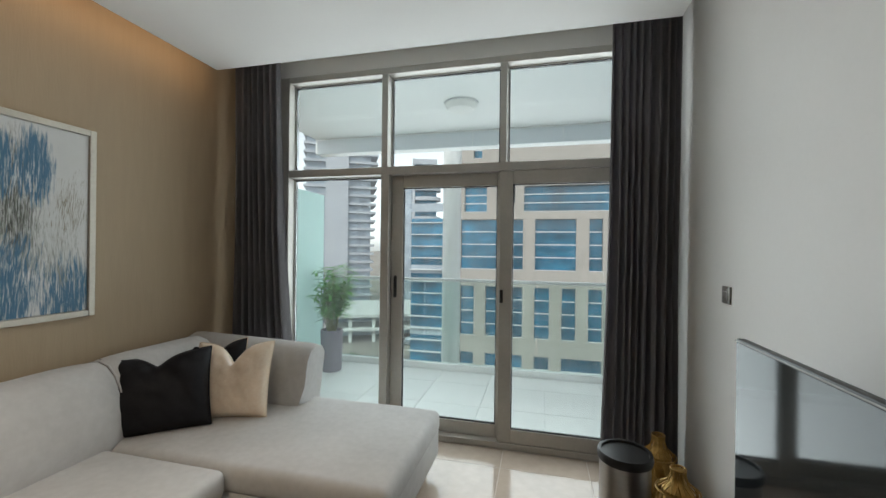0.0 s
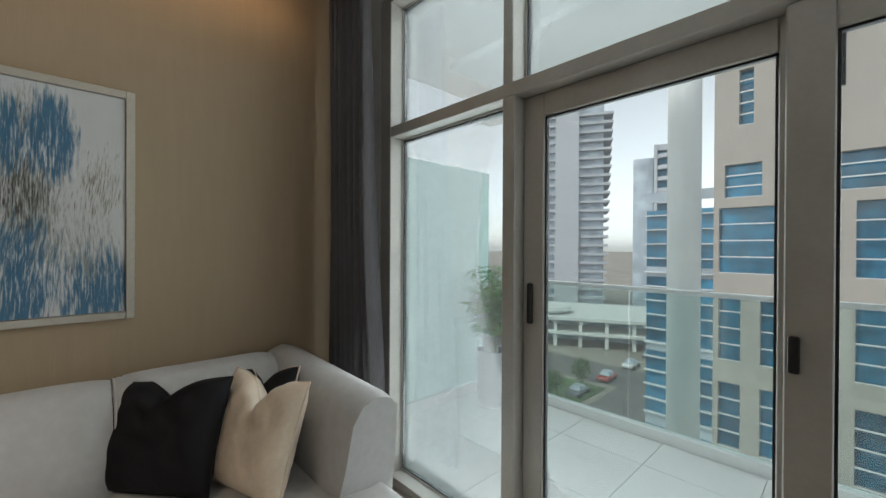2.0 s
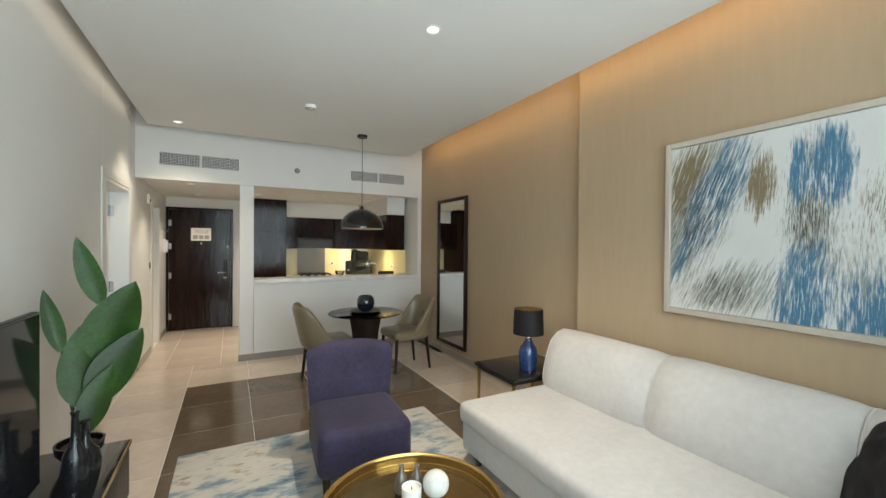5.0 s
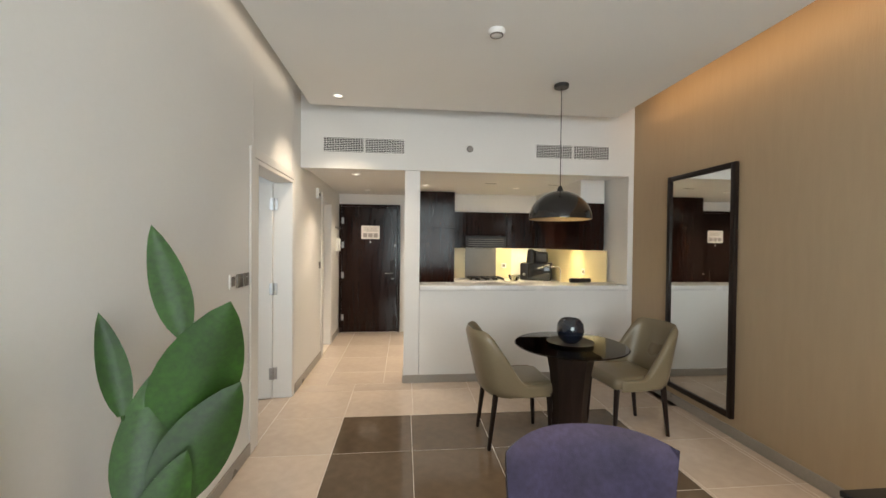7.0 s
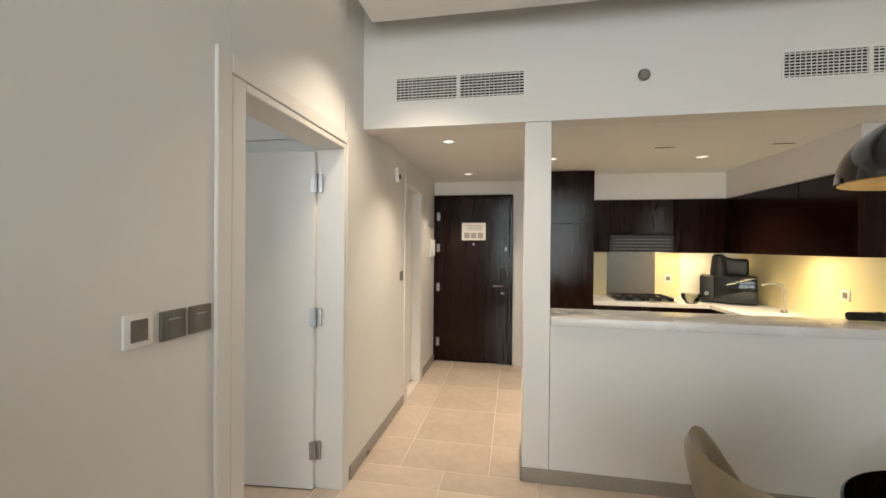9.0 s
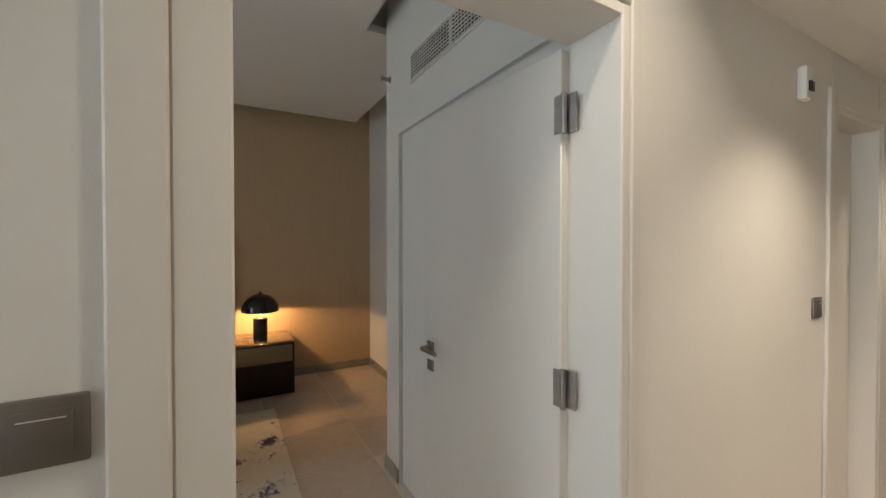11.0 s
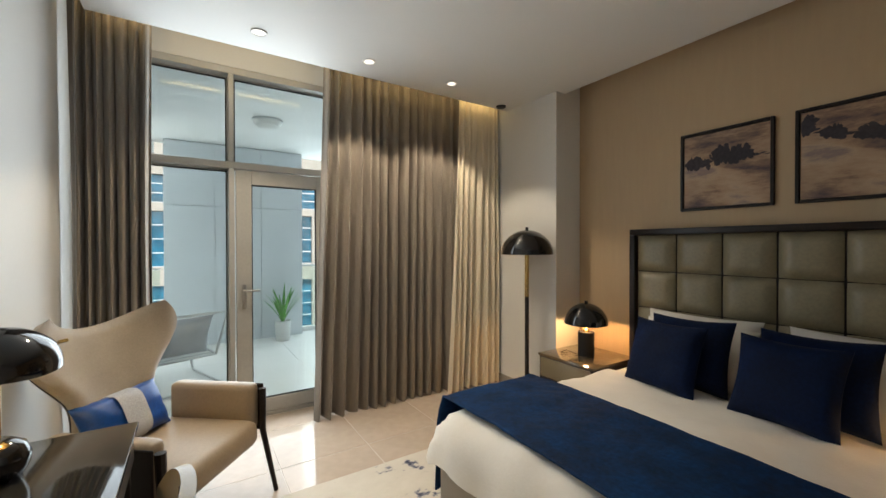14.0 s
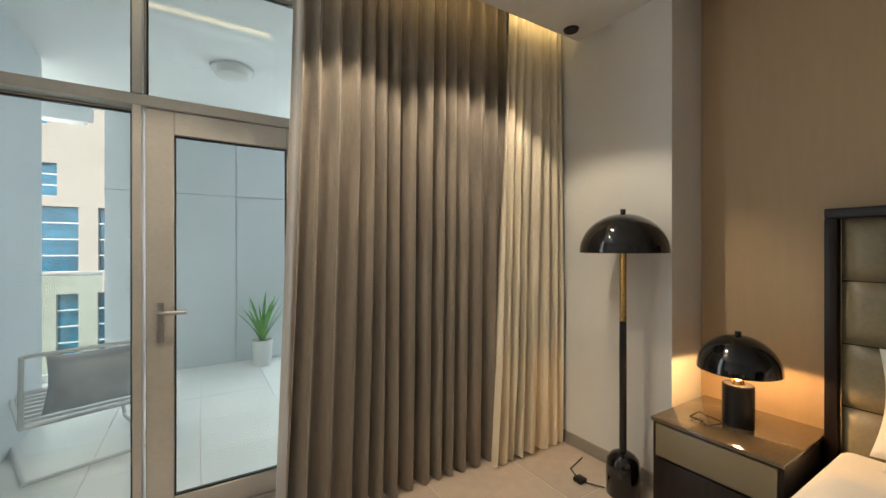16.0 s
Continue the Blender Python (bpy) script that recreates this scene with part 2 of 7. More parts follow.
def brushed(name, ground, clusters, rough=0.55):
    """Dry-brushed paint on a canvas in the y-z plane. A cluster: colour, middle y and z, half sizes, lean, streak count per metre, strength."""
    m = bpy.data.materials.new(name)
    m.use_nodes = True
    nt, b = m.node_tree, m.node_tree.nodes["Principled BSDF"]
    N, link = nt.nodes.new, nt.links.new

    def num(op, a, c, d=None):
        n = N("ShaderNodeMath")
        n.operation = op
        for i, v in enumerate((a, c, d)):
            if v is None:
                continue
            if isinstance(v, (int, float)):
                n.inputs[i].default_value = v
            else:
                link(v, n.inputs[i])
        return n.outputs[0]
    tc, sp = N("ShaderNodeTexCoord"), N("ShaderNodeSeparateXYZ")
    link(tc.outputs["Object"], sp.inputs[0])
    y, z = sp.outputs[1], sp.outputs[2]
    wob = N("ShaderNodeTexNoise")
    wob.inputs["Scale"].default_value, wob.inputs["Detail"].default_value = 7.0, 3.0
    link(tc.outputs["Object"], wob.inputs["Vector"])
    yw = num("MULTIPLY_ADD", wob.outputs[0], 0.016, num("SUBTRACT", y, 0.008))
    base = N("ShaderNodeMix")
    base.data_type = "RGBA"
    base.inputs[6].default_value, base.inputs[7].default_value = (*[c * 0.86 for c in ground], 1), (*ground, 1)
    link(wob.outputs[0], base.inputs[0])
    col, height = base.outputs[2], None
    for k, (paint, cy, cz, sy, sz, lean, streaks, power) in enumerate(clusters):
        dz = num("SUBTRACT", z, cz)
        dy = num("SUBTRACT", num("SUBTRACT", yw, cy), num("MULTIPLY", dz, lean))
        vec, nz = N("ShaderNodeCombineXYZ"), N("ShaderNodeTexNoise")
        vec.inputs[0].default_value = k * 3.7
        link(num("MULTIPLY", dy, streaks * 1.9), vec.inputs[1])
        link(num("MULTIPLY", z, streaks * 0.17), vec.inputs[2])
        nz.inputs["Scale"].default_value, nz.inputs["Detail"].default_value, nz.inputs["Roughness"].default_value = 1.0, 7.0, 0.68
        link(vec.outputs[0], nz.inputs["Vector"])
        ay, az = num("DIVIDE", dy, sy * 1.45), num("DIVIDE", dz, sz * 1.35)
        r2 = num("ADD", num("MULTIPLY", ay, ay), num("MULTIPLY", az, az))
        reach = num("MULTIPLY_ADD", r2, -0.17, power - 0.02)
        mask = num("MULTIPLY", num("SUBTRACT", num("ADD", reach, nz.outputs[0]), 1.0), 6.0)
        mask = num("MINIMUM", num("MAXIMUM", mask, 0.0), 0.96)
        mx, tone = N("ShaderNodeMix"), N("ShaderNodeMix")
        mx.data_type = tone.data_type = "RGBA"
        tone.inputs[6].default_value, tone.inputs[7].default_value = (*[c * 0.6 for c in paint], 1), (*[min(1, c * 1.35) for c in paint], 1)
        link(nz.outputs[0], tone.inputs[0])
        link(mask, mx.inputs[0])
        link(col, mx.inputs[6])
        link(tone.outputs[2], mx.inputs[7])
        col = mx.outputs[2]
        height = mask if height is None else num("ADD", height, mask)
    link(col, b.inputs["Base Color"])
    b.inputs["Roughness"].default_value = rough
    bp = N("ShaderNodeBump")
    bp.inputs["Strength"].default_value, bp.inputs["Distance"].default_value = 0.25, 0.002
    link(height, bp.inputs["Height"])
    link(bp.outputs[0], b.inputs["Normal"])
    return m


M_WHITE = mat("white_paint", (0.74, 0.73, 0.70), 0.6, var=0.025, scale=0.8, bump=0.05, grain=350)
M_CEIL = mat("ceiling_paint", (0.78, 0.78, 0.76), 0.75, var=0.02, scale=0.7, bump=0.04, grain=300)
M_BROWN = mat("taupe_wallpaper", (0.41, 0.31, 0.20), 0.6, var=0.03, scale=1.2, fine=30, bump=0.2, grain=120, stretch=(1, 1, 0.12))
# bedroom copy of the taupe paper, lightened to make up for missing light
M_TANLIT = mat("tan_wallpaper_lightened", (0.50, 0.36, 0.215), 0.6, var=0.03, scale=1.2, fine=30, bump=0.2, grain=120, stretch=(1, 1, 0.12))
M_TRIMW = mat("white_door_paint", (0.72, 0.70, 0.66), 0.38, var=0.02, scale=1.0, bump=0.03)
M_SKIRT = mat("grey_skirting", (0.30, 0.275, 0.24), 0.3, var=0.06)
M_TILE = mat("beige_tile", (0.54, 0.45, 0.37), 0.10, var=0.06, scale=1.6, fine=14, bump=0.02, rnd=0.05, rough_var=0.04)
M_TILED = mat("brown_tile", (0.125, 0.092, 0.062), 0.09, var=0.12, scale=1.6, fine=14, bump=0.02, rnd=0.07, rough_var=0.03)
M_GROUT = mat("grout", (0.66, 0.60, 0.53), 0.8, var=0.1)
M_ALU = mat("champagne_aluminium", (0.46, 0.44, 0.40), 0.38, metal=0.25, var=0.04, scale=6, bump=0.02)
M_GLASS = glass("window_glass", (0.86, 0.90, 0.90), 0.30, haze_film=0.012)
M_RAILG = glass("rail_glass", (0.84, 0.92, 0.90), 0.35)
M_FROST = frosted("frosted_glass", (0.72, 0.88, 0.86), 0.5)
M_GASKET = mat("black_rubber", (0.015, 0.015, 0.016), 0.6)
M_CURT = sheer(mat("grey_curtain", (0.21, 0.20, 0.21), 0.85, var=0.14, scale=9, fine=120, bump=0.3, grain=400, sheen=0.2, stretch=(1, 1, 0.15)), 0.4)
M_CURTB = mat("taupe_curtain", (0.21, 0.175, 0.140), 0.7, var=0.12, scale=9, fine=120, bump=0.25, grain=400, sheen=0.3, stretch=(1, 1, 0.15))
M_LINING = mat("cream_curtain_lining", (0.72, 0.64, 0.50), 0.6, var=0.08, scale=9, fine=100, bump=0.2, grain=400, stretch=(1, 1, 0.15))
M_SOFA = mat("pale_grey_velvet", (0.51, 0.495, 0.48), 0.85, var=0.06, scale=2.6, fine=26, bump=0.22, grain=260, sheen=0.1)
M_BLACKC = mat("black_satin_fabric", (0.008, 0.008, 0.010), 0.6, var=0.2, bump=0.2, spec=0.25)
M_CREAMC = mat("champagne_satin", (0.74, 0.60, 0.46), 0.34, var=0.10, scale=5, bump=0.2, sheen=0.2)
M_RUNN = mat("petrol_navy_velvet", (0.001, 0.024, 0.085), 0.8, var=0.35, scale=7, fine=50, bump=0.3, grain=90, spec=0.2)
M_NAVY = mat("navy_velvet", (0.001, 0.008, 0.036), 0.8, var=0.3, scale=5, fine=60, bump=0.2, spec=0.2)
M_PURP = mat("aubergine_velvet", (0.028, 0.023, 0.050), 0.7, var=0.25, scale=4, fine=40, bump=0.2, sheen=0.08, spec=0.25)
M_DARKW = mat("dark_wenge_veneer", (0.013, 0.0042, 0.0024), 0.15, var=0.15, scale=3, fine=40, bump=0.03, stretch=(8, 8, 0.6), spec=0.22)
M_WENGE = mat("wenge_stained_wood", (0.014, 0.008, 0.006), 0.35, var=0.3, scale=4, bump=0.06, stretch=(6, 6, 0.5), spec=0.3)
M_BLACKG = mat("black_gloss_enamel", (0.006, 0.006, 0.007), 0.12, var=0.1, bump=0, coat=0.4)
M_BLACKM = mat("black_matt_metal", (0.015, 0.014, 0.014), 0.42, metal=0.2, var=0.15, bump=0.05)
M_GOLD = mat("polished_brass", (0.62, 0.42, 0.16), 0.22, metal=1.0, var=0.08, bump=0.02)
M_GOLDD = mat("antique_gold", (0.45, 0.28, 0.09), 0.4, metal=0.9, var=0.2, bump=0.2, grain=90)
M_STEEL = mat("brushed_steel", (0.42, 0.41, 0.40), 0.32, metal=1.0, var=0.06, bump=0.05, stretch=(1, 1, 12))
M_GREYPL = mat("bronze_grey_plate", (0.20, 0.185, 0.165), 0.35, metal=0.5, var=0.05, bump=0.03)
M_WPLAST = mat("white_plastic", (0.78, 0.77, 0.74), 0.35, var=0.02, bump=0.01)
M_MIRROR = mat("mirror_silver", (0.80, 0.82, 0.81), 0.02, metal=1.0, var=0.0, bump=0, rough_var=0.0)
M_LEATH = mat("taupe_leather", (0.185, 0.150, 0.092), 0.30, var=0.04, scale=2, fine=90, bump=0.18, grain=160)
M_BEIGEL = mat("beige_fabric", (0.34, 0.285, 0.225), 0.7, var=0.08, scale=5, fine=120, bump=0.25, grain=420, sheen=0.2)
M_TANL = mat("tan_leather", (0.33, 0.25, 0.17), 0.42, var=0.08, scale=4, fine=90, bump=0.12, grain=160)
M_DGLASS = mat("smoked_glass_top", (0.012, 0.013, 0.015), 0.06, var=0.1, bump=0, coat=0.1, spec=0.4)
M_BLUEG = mat("blue_glass_ceramic", (0.012, 0.035, 0.115), 0.10, var=0.3, scale=7, bump=0.0, coat=0.7)
M_STONE = mat("white_worktop", (0.72, 0.71, 0.69), 0.25, var=0.04, scale=5, bump=0.01)
M_SPLASH = mat("cream_splashback", (0.76, 0.66, 0.40), 0.35, var=0.008, bump=0.01)
M_LINEN = mat("white_bed_linen", (0.74, 0.71, 0.66), 0.8, var=0.04, scale=4, fine=60, bump=0.25, grain=90, sheen=0.15)
M_BASE = mat("taupe_bed_base", (0.27, 0.225, 0.175), 0.6, var=0.06, fine=120, bump=0.2, grain=400)
M_HEAD = mat("olive_grey_leather", (0.225, 0.190, 0.118), 0.36, var=0.10, scale=4, bump=0.12, grain=160)
M_LEAF = mat("glossy_green_leaf", (0.017, 0.058, 0.004), 0.48, var=0.35, scale=6, bump=0.06, grain=60, rnd=0.2)
M_LEAFB = mat("bamboo_leaf", (0.10, 0.34, 0.05), 0.5, var=0.3, scale=9, bump=0.05)
M_STEM = mat("plant_stem", (0.16, 0.17, 0.06), 0.6, var=0.2)
M_POT = mat("mauve_grey_pot", (0.23, 0.21, 0.245), 0.7, var=0.08, bump=0.1, grain=120)
M_POTW = mat("white_pot", (0.72, 0.72, 0.70), 0.5, var=0.05)
M_SOIL = mat("soil", (0.03, 0.02, 0.014), 0.9, var=0.3, bump=0.5, grain=60)
M_SCREEN = mat("dark_screen", (0.010, 0.012, 0.013), 0.06, var=0.0, bump=0, rough_var=0.01)
M_PAPER = mat("paper_notice", (0.72, 0.69, 0.64), 0.6, var=0.03)
M_INK = mat("grey_ink", (0.30, 0.27, 0.25), 0.7, var=0.05)
M_BALCF = mat("pale_balcony_tile", (0.86, 0.86, 0.84), 0.35, var=0.04, scale=1.3, bump=0.02, rnd=0.03)
M_BALCC = mat("balcony_soffit", (0.86, 0.86, 0.85), 0.8, var=0.02, bump=0.03)
M_PANEL = mat("grey_cladding", (0.66, 0.70, 0.74), 0.5, var=0.04, scale=1.0, bump=0.03)
M_RUG = painting("abstract_rug", [(0.28, (0.10, 0.15, 0.20)), (0.42, (0.30, 0.36, 0.40)), (0.50, (0.55, 0.52, 0.47)), (0.64, (0.60, 0.57, 0.51)), (0.74, (0.34, 0.27, 0.18))], 5.0, (1, 2.2, 1), rough=0.95)
M_RUGB = painting("ivory_rug", [(0.31, (0.03, 0.035, 0.07)), (0.36, (0.20, 0.20, 0.24)), (0.40, (0.58, 0.53, 0.45)), (0.70, (0.63, 0.58, 0.50)), (0.80, (0.45, 0.41, 0.36))], 7.0, (1.0, 1.3, 1), rough=0.95)
P_BLUE, P_OCHRE, P_DARK, P_GREY, P_WHITE = (0.035, 0.145, 0.25), (0.17, 0.13, 0.06), (0.045, 0.045, 0.035), (0.25, 0.26, 0.22), (0.68, 0.69, 0.68)
M_ART = brushed("brushed_canvas", (0.68, 0.68, 0.66), [
    (P_GREY, -0.36, 0.10, 0.16, 0.42, 0.38, 46, 0.66), (P_OCHRE, -0.44, 0.28, 0.10, 0.22, 0.35, 50, 0.68),
    (P_BLUE, -0.25, 0.19, 0.085, 0.22, 0.38, 40, 0.74), (P_BLUE, -0.45, -0.18, 0.05, 0.14, 0.40, 44, 0.66),
    (P_DARK, -0.34, 0.05, 0.14, 0.34, 0.36, 80, 0.60), (P_OCHRE, -0.03, 0.22, 0.05, 0.13, 0.05, 60, 0.72),
    (P_GREY, 0.20, 0.06, 0.085, 0.32, 0.03, 56, 0.63), (P_DARK, 0.18, 0.06, 0.09, 0.34, 0.03, 80, 0.61),
    (P_BLUE, 0.14, 0.27, 0.030, 0.12, 0.0, 44, 0.74), (P_BLUE, 0.265, 0.28, 0.052, 0.13, 0.0, 40, 0.78),
    (P_GREY, -0.15, -0.36, 0.22, 0.14, 0.42, 44, 0.64), (P_DARK, -0.22, -0.38, 0.18, 0.12, 0.42, 70, 0.59),
    (P_BLUE, 0.16, -0.38, 0.085, 0.20, 0.10, 38, 0.74), (P_BLUE, 0.42, -0.40, 0.10, 0.14, -0.05, 42, 0.74),
    (P_OCHRE, 0.42, 0.06, 0.09, 0.20, 0.10, 90, 0.56), (P_GREY, 0.35, -0.22, 0.13, 0.15, -0.10, 60, 0.58),
    (P_WHITE, -0.26, 0.14, 0.12, 0.34, 0.36, 60, 0.56), (P_WHITE, 0.28, -0.33, 0.20, 0.16, 0.02, 65, 0.55), (P_WHITE, 0.22, 0.22, 0.14, 0.18, 0.02, 65, 0.53)])
M_TREES = mat("dusky_tree_paint", (0.035, 0.028, 0.035), 0.7, var=0.3, bump=0.1)
M_ARTB = painting("dusk_print", [(0.30, (0.05, 0.035, 0.045)), (0.42, (0.20, 0.12, 0.08)), (0.52, (0.36, 0.23, 0.14)), (0.64, (0.44, 0.31, 0.20)), (0.75, (0.24, 0.17, 0.15))], 3.0, (1, 0.7, 2.6), 0)
M_ARTF = mat("silver_frame", (0.56, 0.52, 0.44), 0.35, metal=0.3, var=0.06)
M_BLUEC = mat("royal_blue_satin", (0.002, 0.055, 0.26), 0.4, var=0.2, sheen=0.0)
M_SILVC = mat("silver_knit", (0.42, 0.43, 0.46), 0.7, var=0.2, fine=160, bump=0.5, grain=160)
M_LIT = glow("lit_diffuser", (1.0, 0.92, 0.78), 0.35)
M_BULB = glow("lit_bulb", (1.0, 0.66, 0.28), 6.0)
M_INGOLD = mat("gold_leaf_lining", (0.55, 0.36, 0.14), 0.35, metal=0.9, var=0.25, scale=14, bump=0.3, grain=40)
M_CREAMF = mat("cream_facade", (0.36, 0.325, 0.29), 0.8, var=0.05, scale=0.4, fine=4, bump=0.05, grain=10)
M_BLUEW = mat("blue_facade_glass", (0.016, 0.125, 0.215), 0.14, var=0.4, scale=0.35, fine=2.0, bump=0, rnd=0.4, rough_var=0.03)
# tower tones: walls greyed and glass paled to paint in the haze of distance
M_TOWER = mat("hazed_pale_tower", (0.44, 0.46, 0.49), 0.7, var=0.05, scale=0.1, bump=0)
M_TOWG = mat("hazed_tower_glass", (0.38, 0.43, 0.48), 0.5, var=0.25, scale=0.3, bump=0)
M_FINS = mat("facade_fins", (0.62, 0.63, 0.63), 0.5, var=0.04)
M_GROUND = mat("city_ground", (0.28, 0.25, 0.21), 0.9, var=0.2, scale=0.05, fine=1.2, bump=0.1, grain=5)
M_ASPH = mat("asphalt", (0.13, 0.125, 0.115), 0.9, var=0.2, scale=0.4, bump=0.2, grain=20)
M_GRASS = mat("park_grass", (0.07, 0.13, 0.04), 0.9, var=0.3, scale=0.4, bump=0.3, grain=8)
M_CREAMW = mat("white_deck", (0.62, 0.61, 0.58), 0.8, var=0.05)

# ---- shape helpers ----


def box(bm, lo, hi, bevel=0.0, seg=2, m=None):
    c = [(a + b) / 2 for a, b in zip(lo, hi)]
    s = [abs(b - a) for a, b in zip(lo, hi)]
    r = bmesh.ops.create_cube(bm, size=1.0, matrix=Matrix.Translation(c) @ Matrix.Diagonal((*s, 1)))
    vs = r["verts"]
    if bevel:
        es = list({e for v in vs for e in v.link_edges})
        r = bmesh.ops.bevel(bm, geom=es, offset=min(bevel, min(s) * 0.49), segments=seg, profile=0.5, affect="EDGES")
        vs = list({v for f in r["faces"] for v in f.verts} | {v for v in vs if v.is_valid})
    if m is not None:
        bmesh.ops.transform(bm, matrix=m, verts=vs)
    return vs


def lathe(bm, prof, c=(0, 0), seg=32, m=None):
    """A turned body from (radius, height) pairs."""
    rings, made = [], []
    for r, z in prof:
        if r < 1e-5:
            ring = [bm.verts.new((c[0], c[1], z))]
        else:
            ring = [bm.verts.new((c[0] + r * math.cos(2 * math.pi * i / seg), c[1] + r * math.sin(2 * math.pi * i / seg), z)) for i in range(seg)]
        rings.append(ring)
        made += ring
    for a, b in zip(rings, rings[1:]):
        for i in range(seg):
            j = (i + 1) % seg
            if len(a) == 1 and len(b) == 1:
                continue
            if len(a) == 1:
                bm.faces.new((a[0], b[j], b[i]))
            elif len(b) == 1:
                bm.faces.new((a[i], a[j], b[0]))
            else:
                bm.faces.new((a[i], a[j], b[j], b[i]))
    closed = len(prof) > 3 and abs(prof[0][0] - prof[-1][0]) < 1e-6 and abs(prof[0][1] - prof[-1][1]) < 1e-6
    for ring, flip in ((rings[0], True), (rings[-1], False)):
        if len(ring) > 2 and not closed:
            bm.faces.new(ring[::-1] if flip else ring)
    if closed:
        made = [v for v in made if v not in rings[-1]]
        bmesh.ops.weld_verts(bm, targetmap=dict(zip(rings[-1], rings[0])))
    if m is not None:
        bmesh.ops.transform(bm, matrix=m, verts=made)
    return made


def tube(bm, pts, r, seg=8, r_end=None):
    pts = [Vector(p) for p in pts]
    rings = []
    for i, p in enumerate(pts):
        d = (pts[min(i + 1, len(pts) - 1)] - pts[max(i - 1, 0)]).normalized()
        u = d.orthogonal().normalized() if not rings else (u - d * u.dot(d)).normalized()
        w = d.cross(u)
        rad = r if r_end is None else r + (r_end - r) * i / (len(pts) - 1)
        rings.append([bm.verts.new(p + (u * math.cos(2 * math.pi * k / seg) + w * math.sin(2 * math.pi * k / seg)) * rad) for k in range(seg)])
    for a, b in zip(rings, rings[1:]):
        for k in range(seg):
            j = (k + 1) % seg
            bm.faces.new((a[k], a[j], b[j], b[k]))
    bm.faces.new(rings[0][::-1])
    bm.faces.new(rings[-1])


def grid_solid(bm, fn, nu, nv, thick):
    """A curved sheet of some thickness; fn(u, v) gives the place, u and v from 0 to 1."""
    P = [[Vector(fn(i / nu, j / nv)) for j in range(nv + 1)] for i in range(nu + 1)]

    def normal(i, j):
        a = P[min(i + 1, nu)][j] - P[max(i - 1, 0)][j]
        b = P[i][min(j + 1, nv)] - P[i][max(j - 1, 0)]
        n = a.cross(b)
        return n.normalized() if n.length > 1e-9 else Vector((0, 0, 1))
    A = [[bm.verts.new(P[i][j] + normal(i, j) * thick / 2) for j in range(nv + 1)] for i in range(nu + 1)]
    B = [[bm.verts.new(P[i][j] - normal(i, j) * thick / 2) for j in range(nv + 1)] for i in range(nu + 1)]
    for i in range(nu):
        for j in range(nv):
            bm.faces.new((A[i][j], A[i + 1][j], A[i + 1][j + 1], A[i][j + 1]))
            bm.faces.new((B[i][j], B[i][j + 1], B[i + 1][j + 1], B[i + 1][j]))
    for i in range(nu):
        bm.faces.new((A[i][0], B[i][0], B[i + 1][0], A[i + 1][0]))
        bm.faces.new((A[i][nv], A[i + 1][nv], B[i + 1][nv], B[i][nv]))
    for j in range(nv):
        bm.faces.new((A[0][j], A[0][j + 1], B[0][j + 1], B[0][j]))
        bm.faces.new((A[nu][j], B[nu][j], B[nu][j + 1], A[nu][j + 1]))


def puffed(bm, fn, nu, nv, thick):
    """A padded sheet, full in the middle and rounded off to its rim."""
    P = [[Vector(fn(i / nu, j / nv)) for j in range(nv + 1)] for i in range(nu + 1)]
    sides = ([], [])
    for i in range(nu + 1):
        ra, rb = [], []
        for j in range(nv + 1):
            a, b = abs(2 * i / nu - 1), abs(2 * j / nv - 1)
            n = (P[min(i + 1, nu)][j] - P[max(i - 1, 0)][j]).cross(P[i][min(j + 1, nv)] - P[i][max(j - 1, 0)]).normalized()
            k = thick / 2 * (1 - a ** 7) ** 0.5 * (1 - b ** 7) ** 0.5
            v = bm.verts.new(P[i][j] + n * k)
            ra.append(v)
            rb.append(v if k < 1e-6 else bm.verts.new(P[i][j] - n * k))
        sides[0].append(ra)
        sides[1].append(rb)
    for i in range(nu):
        for j in range(nv):
            for s, q in ((0, ((0, 0), (1, 0), (1, 1), (0, 1))), (1, ((0, 0), (0, 1), (1, 1), (1, 0)))):
                bm.faces.new([sides[s][i + di][j + dj] for di, dj in q])


